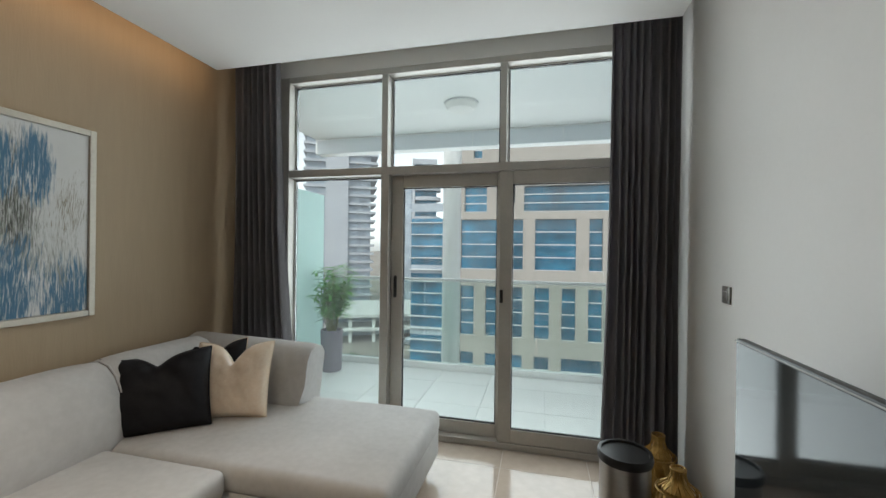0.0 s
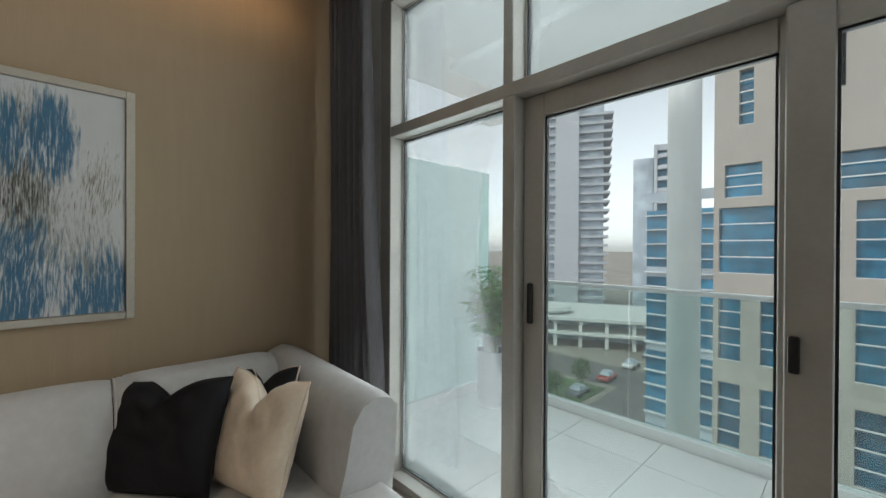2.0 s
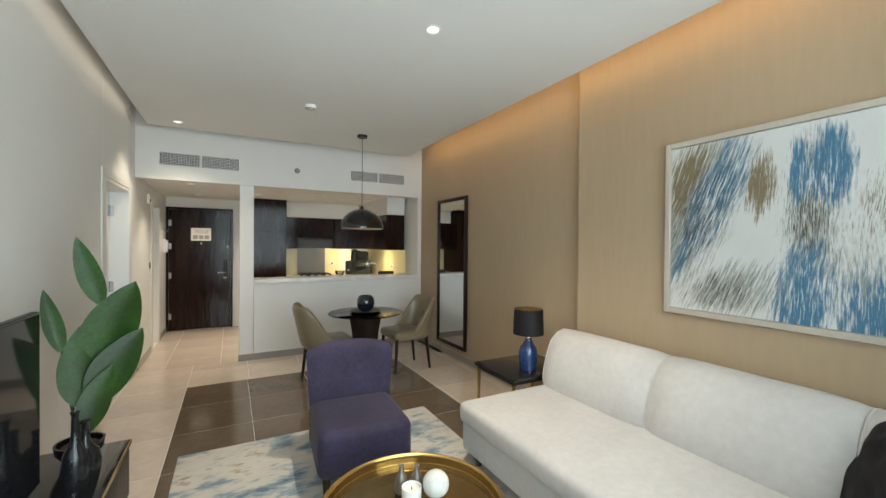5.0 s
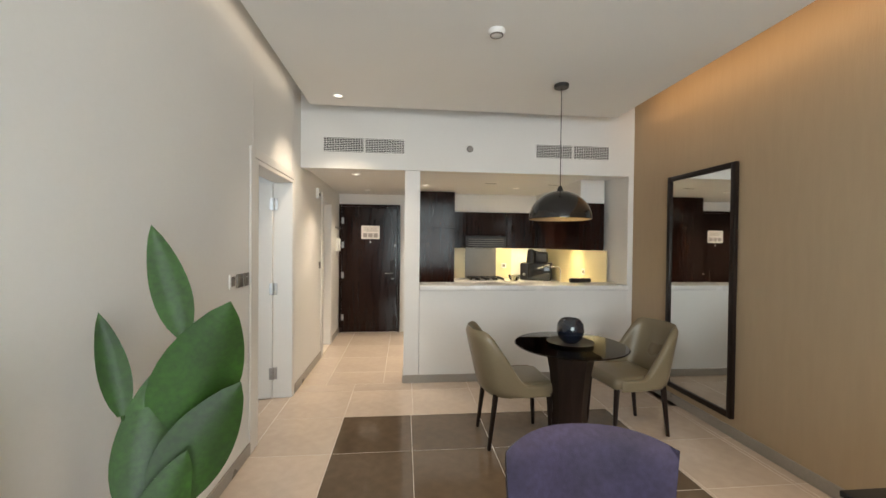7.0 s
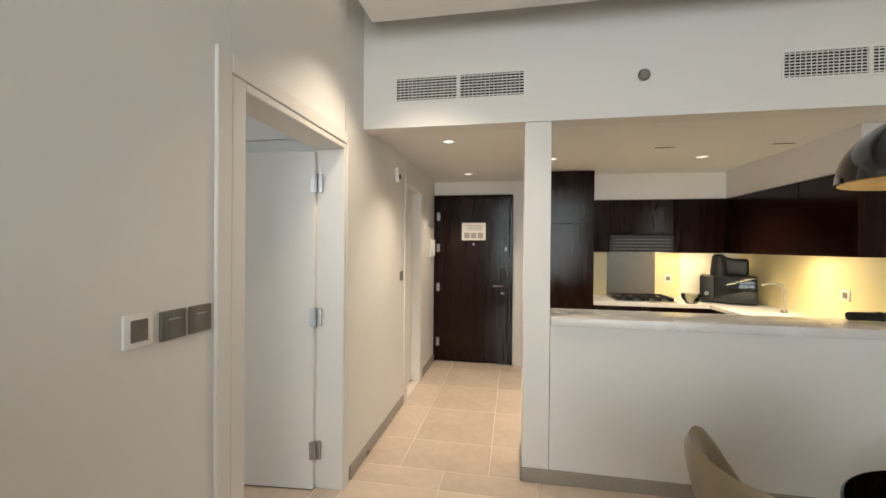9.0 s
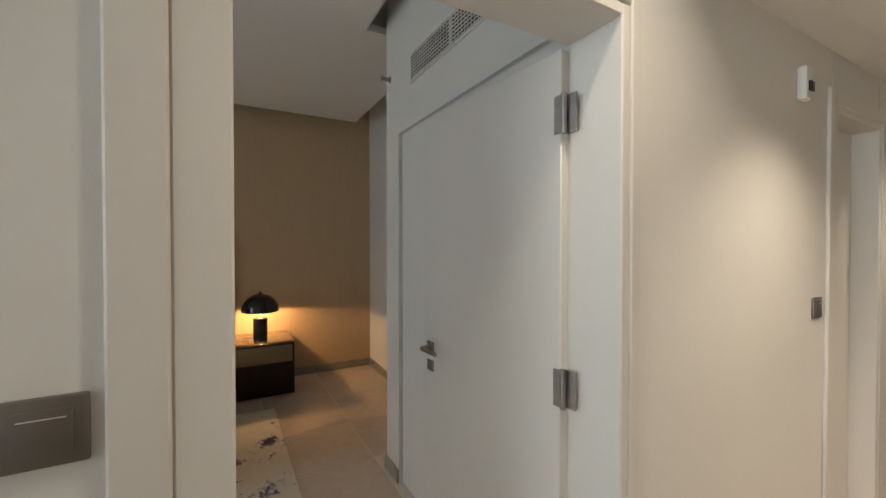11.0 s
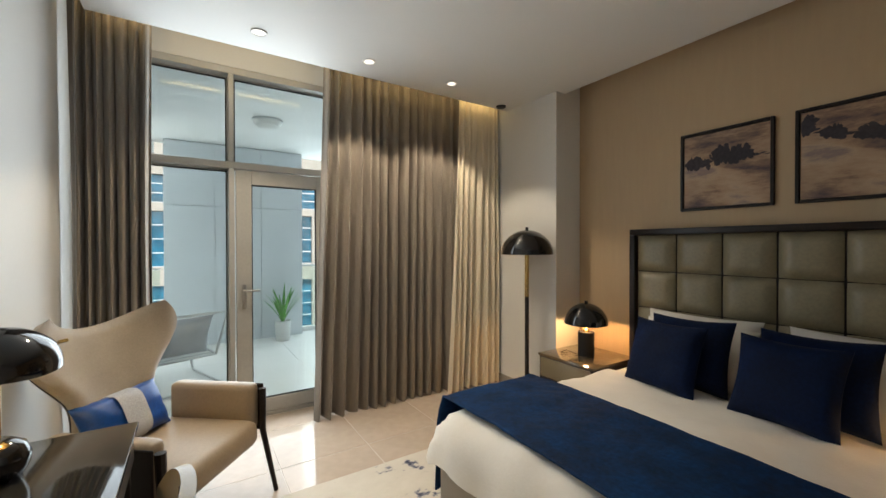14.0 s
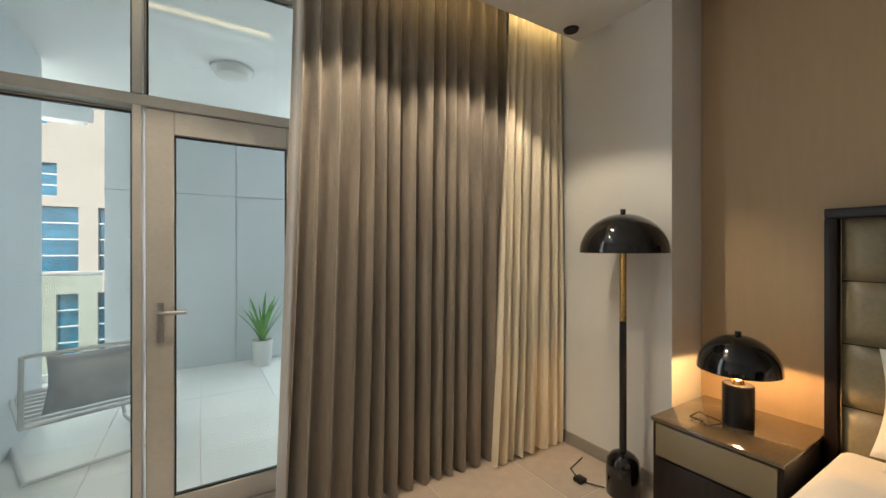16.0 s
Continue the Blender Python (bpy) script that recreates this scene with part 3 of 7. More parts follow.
def pillow(bm, w, h, d, ears=0.0, dent=0.0, n=18, seed=0):
    """A stuffed cushion in the x-z plane, its foot on z = 0, thickest in the middle; ears: corners drawn out; dent: a chop in the top edge."""
    for side in (1, -1):
        rows = []
        for i in range(n + 1):
            row = []
            for j in range(n + 1):
                u, v = 2 * i / n - 1, 2 * j / n - 1
                pinch = 1 - 0.07 * (1 - ears) * (u * u * (1 - v * v) + v * v * (1 - u * u)) * 2
                x, z = u * w / 2 * pinch, (v * pinch + 1) / 2 * h
                full = max(0.0, (1 - u ** 4) * (1 - v ** 4)) ** 0.55
                if dent and v > -0.4:
                    k = math.exp(-(abs(u) / 0.27) ** 1.35) * ((v + 0.4) / 1.4) ** 2
                    z -= dent * k
                    full *= 1 - 0.45 * k
                if dent:
                    full *= 1 + 0.09 * math.exp(-((u * u + (v - 0.5) ** 2) / 0.5)) * math.sin(math.atan2(u, 1.15 - v) * 11 + seed)
                wr = 0.13 * noise.noise(Vector((u * 2.3 + seed, v * 2.3, side * 3))) + 0.09 * noise.noise(Vector((u * 7 + v * 3 + seed, v * 2.5, side * 5)))
                row.append(bm.verts.new((x, side * (d / 2 * full * (1 + wr) + 0.004), z)))
            rows.append(row)
        for i in range(n):
            for j in range(n):
                q = (rows[i][j], rows[i + 1][j], rows[i + 1][j + 1], rows[i][j + 1])
                bm.faces.new(q if side < 0 else q[::-1])
        if side == 1:
            first = rows
        else:
            ring = lambda R: [R[i][0] for i in range(n)] + [R[n][j] for j in range(n)] + [R[i][n] for i in range(n, 0, -1)] + [R[0][j] for j in range(n, 0, -1)]
            a, b = ring(first), ring(rows)
            for k in range(len(a)):
                l = (k + 1) % len(a)
                bm.faces.new((a[k], a[l], b[l], b[k]))


def make(name, bm, material, smooth=True, angle=38):
    me = bpy.data.meshes.new(name)
    bmesh.ops.recalc_face_normals(bm, faces=bm.faces[:])
    bm.to_mesh(me)
    bm.free()
    me.materials.append(material)
    if smooth:
        me.polygons.foreach_set("use_smooth", [True] * len(me.polygons))
        me.set_sharp_from_angle(angle=radians(angle))
    return new(name, me)


def part(name, bm, material, parent, label="", angle=38):
    ob = make(name, bm, material, True, angle)
    ob.parent = parent
    if label:
        ob["label"] = label
    return ob


def thing(name, m, label, category, group=""):
    ob = new(name)
    ob.empty_display_size = 0.1
    ob.matrix_world = m
    return tagged(ob, label, category, group)


def structure(name, bm, material, label, category, angle=30):
    return tagged(make(name, bm, material, True, angle), label, category, kind="structure")


def B(*boxes, bevel=0.0, seg=2):
    bm = bmesh.new()
    for b in boxes:
        box(bm, b[:3], b[3:6], bevel, seg)
    return bm


def L(prof, c=(0, 0), seg=32):
    bm = bmesh.new()
    lathe(bm, prof, c, seg)
    return bm

# ---- structure ----
XE, XE2 = 1.30, 1.46          # the wall between living room and bedroom
XW, XW2 = -2.24, -2.32        # picture wall, mirror wall
YN, YK = 3.21, -3.12          # living-room window, kitchen bulkhead
YB = 1.71                     # bedroom window
XB, YS = 5.22, -3.45          # bedroom's far wall and its south wall
YD0, YD1, ZD = -2.83, -1.85, 2.075   # bedroom doorway

structure("floor", B((-2.5, -5.8, -0.30, 5.4, 3.30, -0.0015)), M_GROUT, "grout bed under polished floor tiles", "floor")
structure("wall_west_picture", B((XW - 0.2, 0.15, 0, XW, 3.40, TOP)), M_BROWN, "taupe papered wall behind the sofa", "wall")
structure("wall_west_mirror", B((XW2 - 0.15, -3.12, 0, XW2, 0.146, TOP)), M_BROWN, "taupe papered wall with a leaning mirror", "wall")
structure("wall_west_kitchen", B((XW2 - 0.15, -5.70, 0, XW2 + 0.06, -3.124, TOP)), M_WHITE, "white painted kitchen side wall", "wall")
# wall between living room and bedroom, with the doorway and the bathroom door's opening
structure("wall_east", B((XE, YD1 + 0.004, 0, XE2, 3.40, TOP), (XE, YD0, ZD + 0.004, XE2, YD1, TOP), (XE, -4.20, 0, XE2, YD0 - 0.008, TOP),
                         (XE, -4.80, 2.06, XE2, -4.204, TOP), (XE, -5.70, 0, XE2, -4.804, TOP)), M_WHITE, "white painted wall with a doorway", "wall")
structure("wall_south", B((0.30, -5.70, 2.125, XE, -5.56, 2.6), (0.07, -5.70, 0, 0.30, -5.56, 2.6), (XW2, -5.70, 0, 0.066, -5.56, 2.6)), M_WHITE, "white wall with the entrance door", "wall")
structure("wall_outside_entrance", B((0.1, -5.9, 0, XE2, -5.76, 2.6)), M_WHITE, "plain wall closing the corridor", "wall")
structure("kitchen_bulkhead", B((XW2, YK - 0.15, 2.255, XE, YK, TOP)), M_WHITE, "white bulkhead above the kitchen opening", "wall")
structure("partition_kitchen", B((0.07, YK - 0.30, 0, 0.23, YK, 2.251)), M_WHITE, "white pier between corridor and kitchen", "wall")
structure("half_wall_kitchen", B((XW2 + 0.064, YK - 0.15, 0, 0.066, YK, 0.985)), M_WHITE, "white half-height wall under the kitchen counter", "wall")
structure("ceiling_kitchen", B((XW2, -5.70, CEIL_K, XE, YK - 0.154, CEIL_K + 0.1)), M_CEIL, "white plaster ceiling over kitchen and corridor", "ceiling")
structure("ceiling_living", B((-1.97, -2.87, CEIL_L, 1.15, 2.68, CEIL_L + 0.05)), M_CEIL, "white floating plaster ceiling with cove edges", "ceiling")
structure("ceiling_slab", B((-2.5, -5.8, TOP, 5.4, 3.45, TOP + 0.2)), M_CEIL, "white slab above the cove slots", "ceiling")
structure("ceiling_bedroom", B((1.60, -2.72, CEIL_B, 5.02, 1.18, CEIL_B + 0.05), (3.10, -3.22, CEIL_B, 5.02, -2.72, CEIL_B + 0.05)), M_CEIL, "white floating plaster ceiling with recessed edges", "ceiling")
# window wall of the living room
structure("wall_north_living", B((XW, YN, 0, -1.83, YN + 0.15, TOP), (-1.83, YN, 2.965, 1.19, YN + 0.15, TOP), (1.19, YN, 0, XE, YN + 0.15, TOP)), M_WHITE, "white wall round the balcony window", "wall")
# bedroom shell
# paper tone lightened where too little light reaches the wall
structure("wall_bedroom_east", B((XB, YS - 0.15, 0, XB + 0.15, 0.53, TOP)), M_TANLIT, "tan papered wall behind the bed, its colour lightened in place of light", "wall")
structure("pillar_bedroom", B((4.90, 0.534, 0, XB + 0.15, YB + 0.15, TOP)), M_WHITE, "white square pier beside the curtains", "wall")
structure("wall_bedroom_south", B((3.04, YS - 0.15, 0, XB, YS, TOP)), M_WHITE, "white painted wall", "wall")
structure("wall_bedroom_entry", B((XE2, -2.98, 0, 3.04, -2.86, TOP), (2.90, YS, 0, 3.04, -2.984, TOP), (XE2 + 0.02, -2.859, 2.13, 3.04, -2.835, TOP), (2.84, -2.859, 0, 3.04, -2.835, 2.129)), M_WHITE, "white wall beside the open door with an air grille", "wall")
structure("wall_bedroom_north", B((XE2, YB, 0, 1.76, YB + 0.15, TOP), (1.76, YB, 2.90, 3.29, YB + 0.15, TOP), (3.29, YB, 0, 4.896, YB + 0.15, TOP)), M_WHITE, "white wall round the balcony door", "wall")
structure("bathroom_lining", B((2.2, -5.2, 0, 2.3, -3.9, 2.5), (XE2, -5.2, 0, 2.2, -5.1, 2.5), (XE2, -4.0, 0, 2.2, -3.9, 2.5)), M_WHITE, "plain white room behind the bathroom door", "wall")


def skirting(name, runs):
    structure(name, B(*runs, bevel=0.004, seg=1), M_SKIRT, "low grey stone skirting", "baseboard")


T, HS = 0.014, 0.085
skirting("baseboard_west", [(XW2, YK, 0, XW2 + T, 0.146, HS)])
skirting("baseboard_picture", [(XW, 0.15, 0, XW + T, YN, HS)])
skirting("baseboard_east", [(XE - T, -1.81, 0, XE, YN, HS), (XE - T, -4.12, 0, XE, -2.91, HS), (XE - T, -5.55, 0, XE, -4.88, HS)])
skirting("baseboard_kitchen", [(XW2 + 0.02, YK, 0, 0.23, YK + T, HS), (0.23, YK - 0.30, 0, 0.23 + T, YK + T, HS)])
skirting("baseboard_bedroom", [(XB - T, YS, 0, XB, 0.53, HS), (4.90 - T, 0.53, 0, 4.90, YB, HS), (4.90 - T, 0.534 - T, 0, XB - T, 0.534, HS), (3.04 + T, YS, 0, XB - T, YS + T, HS), (3.04, YS + T, 0, 3.04 + T, -2.835, HS), (2.84, -2.835, 0, 3.04 + T, -2.835 + T, HS), (XE2, -1.81, 0, XE2 + T, YB, HS)])


# ---- windows ----
def framed(parent, name, x0, x1, z0, z1, y, w, d, pane_name="pane"):
    """A glazed leaf in the x-z plane at depth y: four frame members, gasket and pane."""
    bm = B((x0, y, z0, x0 + w, y + d, z1), (x1 - w, y, z0, x1, y + d, z1), (x0 + w, y, z0, x1 - w, y + d, z0 + w), (x0 + w, y, z1 - w, x1 - w, y + d, z1), bevel=0.004, seg=1)
    fr = part(name, bm, M_ALU, parent)
    g = 0.008
    bm = B((x0 + w, y + 0.012, z0 + w, x0 + w + g, y + 0.03, z1 - w), (x1 - w - g, y + 0.012, z0 + w, x1 - w, y + 0.03, z1 - w),
           (x0 + w, y + 0.012, z0 + w, x1 - w, y + 0.03, z0 + w + g), (x0 + w, y + 0.012, z1 - w - g, x1 - w, y + 0.03, z1 - w))
    part("gasket", bm, M_GASKET, fr, "black rubber glazing seal")
    p = part(pane_name, B((x0 + w + g, y + d * 0.5 - 0.004, z0 + w + g, x1 - w - g, y + d * 0.5 + 0.004, z1 - w - g)), M_GLASS, fr, "clear glass")
    p.visible_shadow = False
    return fr


win = tagged(new("window_1"), "full-height champagne aluminium balcony window with sliding doors", "window", kind="structure")
fx0, fx1 = -1.83, 1.19
part("window_frame", B((fx0, YN, 0, fx0 + 0.105, YN + 0.12, 2.965), (fx1 - 0.06, YN, 0, fx1, YN + 0.12, 2.965), (fx0 + 0.105, YN, 2.915, fx1 - 0.06, YN + 0.12, 2.965),
                       (fx0 + 0.105, YN, 2.10, fx1 - 0.06, YN + 0.12, 2.163), (fx0 + 0.105, YN, 0, fx1 - 0.06, YN + 0.12, 0.05),
                       (-0.868, YN - 0.003, 0.05, -0.80, YN + 0.12, 2.10), (-0.868, YN - 0.003, 2.163, -0.815, YN + 0.12, 2.915), (0.09, YN - 0.003, 2.163, 0.14, YN + 0.12, 2.915), bevel=0.004, seg=1), M_ALU, win)
for a, b in ((fx0 + 0.105, -0.868), (-0.815, 0.09), (0.14, fx1 - 0.06)):
    framed(win, "top_light", a, b, 2.163, 2.915, YN + 0.085, 0.008, 0.03)
framed(win, "side_light", fx0 + 0.105, -0.868, 0.05, 2.10, YN + 0.085, 0.008, 0.03)
leaf1 = framed(win, "sliding_leaf", -0.798, 0.17, 0.05, 2.098, YN + 0.065, 0.10, 0.04)
leaf2 = framed(win, "sliding_leaf", 0.09, fx1 - 0.06, 0.05, 2.098, YN + 0.012, 0.10, 0.04)
part("pull_handle", B((-0.77, YN + 0.045, 1.10, -0.745, YN + 0.066, 1.28), bevel=0.008), M_BLACKM, leaf1, "black recessed pull handle")
part("pull_handle", B((0.10, YN - 0.006, 1.10, 0.125, YN + 0.014, 1.20), bevel=0.006), M_BLACKM, leaf2, "black latch")
part("brush_seal", B((0.19, YN + 0.055, 1.86, 0.205, YN + 0.062, 2.04)), M_GASKET, leaf2, "black brush seal")

win2 = tagged(new("window_2"), "tall champagne aluminium bedroom window with a glazed door", "window", kind="structure")
part("window_frame", B((1.76, YB, 0, 1.85, YB + 0.12, 2.90), (3.22, YB, 0, 3.29, YB + 0.12, 2.90), (1.85, YB, 2.845, 3.22, YB + 0.12, 2.90), (1.85, YB, 2.08, 3.22, YB + 0.12, 2.135),
                       (2.38, YB - 0.003, 0, 2.42, YB + 0.12, 2.08), (2.38, YB - 0.003, 2.135, 2.42, YB + 0.12, 2.845), (1.85, YB, 0, 2.38, YB + 0.12, 0.05), (2.42, YB, 0, 3.22, YB + 0.12, 0.03), bevel=0.004, seg=1), M_ALU, win2)
for a, b in ((1.85, 2.38), (2.42, 3.22)):
    framed(win2, "top_light", a, b, 2.135, 2.845, YB + 0.085, 0.008, 0.03)
framed(win2, "side_light", 1.85, 2.38, 0.05, 2.08, YB + 0.085, 0.008, 0.03)
bleaf = framed(win2, "door_leaf", 2.432, 3.193, 0.035, 2.073, YB + 0.005, 0.115, 0.055)
bm = bmesh.new()
box(bm, (2.475, YB - 0.012, 0.93), (2.505, YB + 0.006, 1.13), 0.006)
tube(bm, [(2.49, YB - 0.01, 1.08), (2.49, YB - 0.055, 1.08), (2.50, YB - 0.06, 1.08), (2.60, YB - 0.06, 1.08)], 0.010, 10)
part("lever_handle", bm, M_STEEL, bleaf, "steel lever handle and lock plate")


# ---- doors ----
# door frames stand in slightly widened openings
structure("door_frame_bedroom", B((XE - 0.012, YD1 - 0.075, 0, XE2 - 0.045, YD1 + 0.003, ZD + 0.004), (XE2 - 0.0448, YD1 - 0.010, 0, XE2 + 0.012, YD1 + 0.003, ZD + 0.004), (XE - 0.012, YD0 - 0.004, 0, XE2 + 0.012, YD0 + 0.03, ZD + 0.004), (XE - 0.012, YD0 + 0.03, ZD - 0.03, XE2 + 0.012, YD1 - 0.0755, ZD + 0.003),
                                  (XE - 0.016, YD1 + 0.003, 0, XE - 0.0005, YD1 + 0.075, ZD + 0.075), (XE - 0.016, YD0 - 0.045, 0, XE - 0.0005, YD0 - 0.004, ZD + 0.075), (XE - 0.016, YD0 - 0.004, ZD + 0.005, XE - 0.0005, YD1 + 0.003, ZD + 0.075),
                                  (XE2 + 0.0005, YD1 + 0.003, 0, XE2 + 0.016, YD1 + 0.075, ZD + 0.075), (XE2 + 0.0005, YD0 - 0.004 - 0.02, 0, XE2 + 0.016, YD0 - 0.004, ZD + 0.075), (XE2 + 0.0005, YD0 - 0.004, ZD + 0.005, XE2 + 0.016, YD1 + 0.003, ZD + 0.075), bevel=0.004, seg=1),
          M_TRIMW, "white painted door lining and architrave", "door frame")


def hinge(parent, x, y, z, rot=0):
    bm = bmesh.new()
    box(bm, (-0.035, -0.002, -0.05), (-0.004, 0.002, 0.05), 0.001, 1)
    box(bm, (0.004, -0.002, -0.05), (0.035, 0.002, 0.05), 0.001, 1)
    lathe(bm, [(0.0, -0.052), (0.006, -0.052), (0.006, 0.052), (0.0, 0.052)], seg=10)
    bmesh.ops.transform(bm, matrix=pose(x, y, z, 0, 0, rot), verts=bm.verts[:])
    return part("hinge", bm, M_STEEL, parent, "brushed steel hinge")


def lever(parent, x, y, z, sx, sy):
    """Lever on a square rose, standing off a face at y by the sign sy, pointing along x by the sign sx; a key plate below."""
    bm = bmesh.new()
    box(bm, (x - 0.026, min(y, y + sy * 0.009), z - 0.026), (x + 0.026, max(y, y + sy * 0.009), z + 0.026), 0.003, 1)
    tube(bm, [(x, y, z), (x, y + sy * 0.05, z), (x + sx * 0.012, y + sy * 0.055, z), (x + sx * 0.12, y + sy * 0.055, z)], 0.0095, 10)
    part("lever_handle", bm, M_STEEL, parent, "brushed steel lever handle")
    part("key_plate", B((x - 0.024, min(y, y + sy * 0.008), z - 0.105, x + 0.024, max(y, y + sy * 0.008), z - 0.057), bevel=0.003, seg=1), M_STEEL, parent, "steel key plate")


d1 = tagged(new("door_1"), "white flush bedroom door standing wide open", "door", kind="structure")
d1.matrix_world = pose(1.462, -2.790, 0, 0, 0, 4.2)
part("door_leaf", B((0.004, -0.022, 0.008, 0.788, 0.022, 2.03), bevel=0.003, seg=1), M_TRIMW, d1)
for z in (0.24, 1.04, 1.84):
    bm = bmesh.new()
    box(bm, (-0.040, 0.006, z - 0.055), (-0.008, 0.012, z + 0.055), 0.001, 1)
    box(bm, (-0.006, 0.0222, z - 0.055), (0.028, 0.026, z + 0.055), 0.001, 1)
    lathe(bm, [(0.0, z - 0.058), (0.0085, z - 0.058), (0.0085, z + 0.058), (0.0, z + 0.058)], (-0.006, 0.022), 12)
    part("hinge", bm, M_STEEL, d1, "brushed steel hinge")
lever(d1, 0.725, 0.022, 1.005, -1, 1)

d2 = tagged(new("door_2"), "dark wenge entrance door with a paper notice", "door", kind="structure")
part("door_frame", B((0.30, -5.60, 0, 0.34, -5.535, 2.12), (1.262, -5.60, 0, 1.298, -5.535, 2.12), (0.34, -5.60, 2.085, 1.262, -5.535, 2.12), bevel=0.004, seg=1), M_DARKW, d2)
part("door_leaf", B((0.344, -5.60, 0.006, 1.258, -5.55, 2.081), bevel=0.004, seg=1), M_DARKW, d2)
for z in (0.25, 0.95, 1.45, 1.85):
    hinge(d2, 1.256, -5.547, z, 0)
lever(d2, 0.42, -5.55, 0.985, 1, 1)
part("lock_plate", B((0.385, -5.552, 0.90, 0.455, -5.538, 1.20), bevel=0.004), M_BLACKM, d2, "black lock plate")
part("door_viewer", L([(0, 0), (0.014, 0), (0.016, 0.006), (0.008, 0.009), (0, 0.009)], seg=16), M_STEEL, d2).matrix_basis = pose(0.79, -5.55, 1.50, -90)
part("deadbolt", B((0.37, -5.552, 1.42, 0.40, -5.53, 1.47), bevel=0.004), M_STEEL, d2)
sign = thing("evacuation_notice", pose(0.79, -5.548, 1.66), "white paper notice with a plan taped to the entrance door", "notice")
part("sheet", B((-0.15, -0.001, -0.11, 0.15, 0.002, 0.11)), M_PAPER, sign)
bm = bmesh.new()
for i in range(4):
    box(bm, (-0.11, 0.002, 0.07 - i * 0.018), (0.11 - 0.03 * (i % 2), 0.0035, 0.077 - i * 0.018))
for i in range(3):
    box(bm, (-0.12 + i * 0.085, 0.002, -0.085), (-0.05 + i * 0.085, 0.0035, -0.015))
part("print", bm, M_INK, sign, "grey lines and plan drawing")

d3 = tagged(new("door_3"), "white flush bathroom door in the corridor", "door", kind="structure")
part("door_frame", B((XE - 0.012, -4.23, 0, XE2, -4.2044, 2.06), (XE - 0.012, -4.80, 0, XE2, -4.775, 2.06), (XE - 0.012, -4.775, 2.03, XE2, -4.23, 2.06), (XE - 0.016, -4.204, 0, XE - 0.0005, -4.135, 2.125), (XE - 0.016, -4.87, 0, XE - 0.0005, -4.804, 2.125), (XE - 0.016, -4.804, 2.06, XE - 0.0005, -4.204, 2.125), bevel=0.004, seg=1), M_TRIMW, d3)
part("door_leaf", B((XE + 0.09, -4.772, 0.008, XE + 0.13, -4.233, 2.027), bevel=0.003, seg=1), M_TRIMW, d3)
for z in (0.30, 1.0, 1.80):
    hinge(d3, XE + 0.085, -4.245, z, 90)

# ---- kitchen ----
structure("counter_ledge", B((XW2 + 0.062, YK - 0.35, 0.985, 0.066, YK + 0.035, 1.04), bevel=0.005), M_STONE, "thick white stone breakfast ledge on the half wall", "counter")
kx0, kx1, ky = -2.29 + 0.062, 0.066, -5.556


def cabinet(name, lo, hi, face, n, label, handles=True):
    """Carcase with n doors on the face '+y' or '+x'."""
    ob = thing(name, pose(0, 0, 0), label, "kitchen cabinet", "kitchen cabinets")
    part("carcase", B((*lo, *hi), bevel=0.002, seg=1), M_DARKW, ob)
    for i in range(n):
        if face == "+y":
            w = (hi[0] - lo[0]) / n
            part("door", B((lo[0] + w * i + 0.002, hi[1] + 0.001, lo[2] + 0.003, lo[0] + w * (i + 1) - 0.002, hi[1] + 0.02, hi[2] - 0.003), bevel=0.002, seg=1), M_DARKW, ob)
        else:
            w = (hi[1] - lo[1]) / n
            part("door", B((hi[0] + 0.001, lo[1] + w * i + 0.002, lo[2] + 0.003, hi[0] + 0.02, lo[1] + w * (i + 1) - 0.002, hi[2] - 0.003), bevel=0.002, seg=1), M_DARKW, ob)
    return ob


tall = thing("tall_cabinet", pose(0, 0, 0), "tall dark wenge fridge housing with two glossy doors", "kitchen cabinet", "kitchen cabinets")
part("carcase", B((-0.54, ky, 0, kx1 - 0.004, -4.97, CEIL_K - 0.006)), M_DARKW, tall)
part("door", B((-0.538, -4.968, 0.1, kx1 - 0.006, -4.945, 1.72), bevel=0.003, seg=1), M_DARKW, tall)
part("door", B((-0.538, -4.968, 1.725, kx1 - 0.006, -4.945, CEIL_K - 0.01), bevel=0.003, seg=1), M_DARKW, tall)
for a, b in ((-0.76, -0.545), (-1.98, -1.42)):
    cabinet("upper_cabinet", (a, ky, 1.42), (b - 0.003, -5.24, 2.0), "+y", 1, "glossy dark wenge wall cupboard over the worktop")
hood = thing("cooker_hood", pose(0, 0, 0), "dark cooker hood with a slotted front under a cupboard", "cooker hood")
part("body", B((-1.417, ky, 1.62, -0.763, -5.24, 2.0), bevel=0.002, seg=1), M_DARKW, hood)
part("door", B((-1.415, -5.239, 1.64, -0.765, -5.22, 1.998), bevel=0.002, seg=1), M_DARKW, hood)
part("front", B((-1.417, ky, 1.43, -0.763, -5.23, 1.615), bevel=0.003, seg=1), M_BLACKM, hood)
for i in range(4):
    part("slot", B((-1.38, -5.2295, 1.455 + i * 0.035, -0.80, -5.222, 1.461 + i * 0.035)), M_GREYPL, hood)
for i in range(3):
    cabinet("upper_cabinet", (kx0, -5.236 + i * 0.55, 1.42), (-1.93, -5.236 + (i + 1) * 0.55 - 0.003, 2.0), "+x", 1, "glossy dark wenge wall cupboard along the side wall")
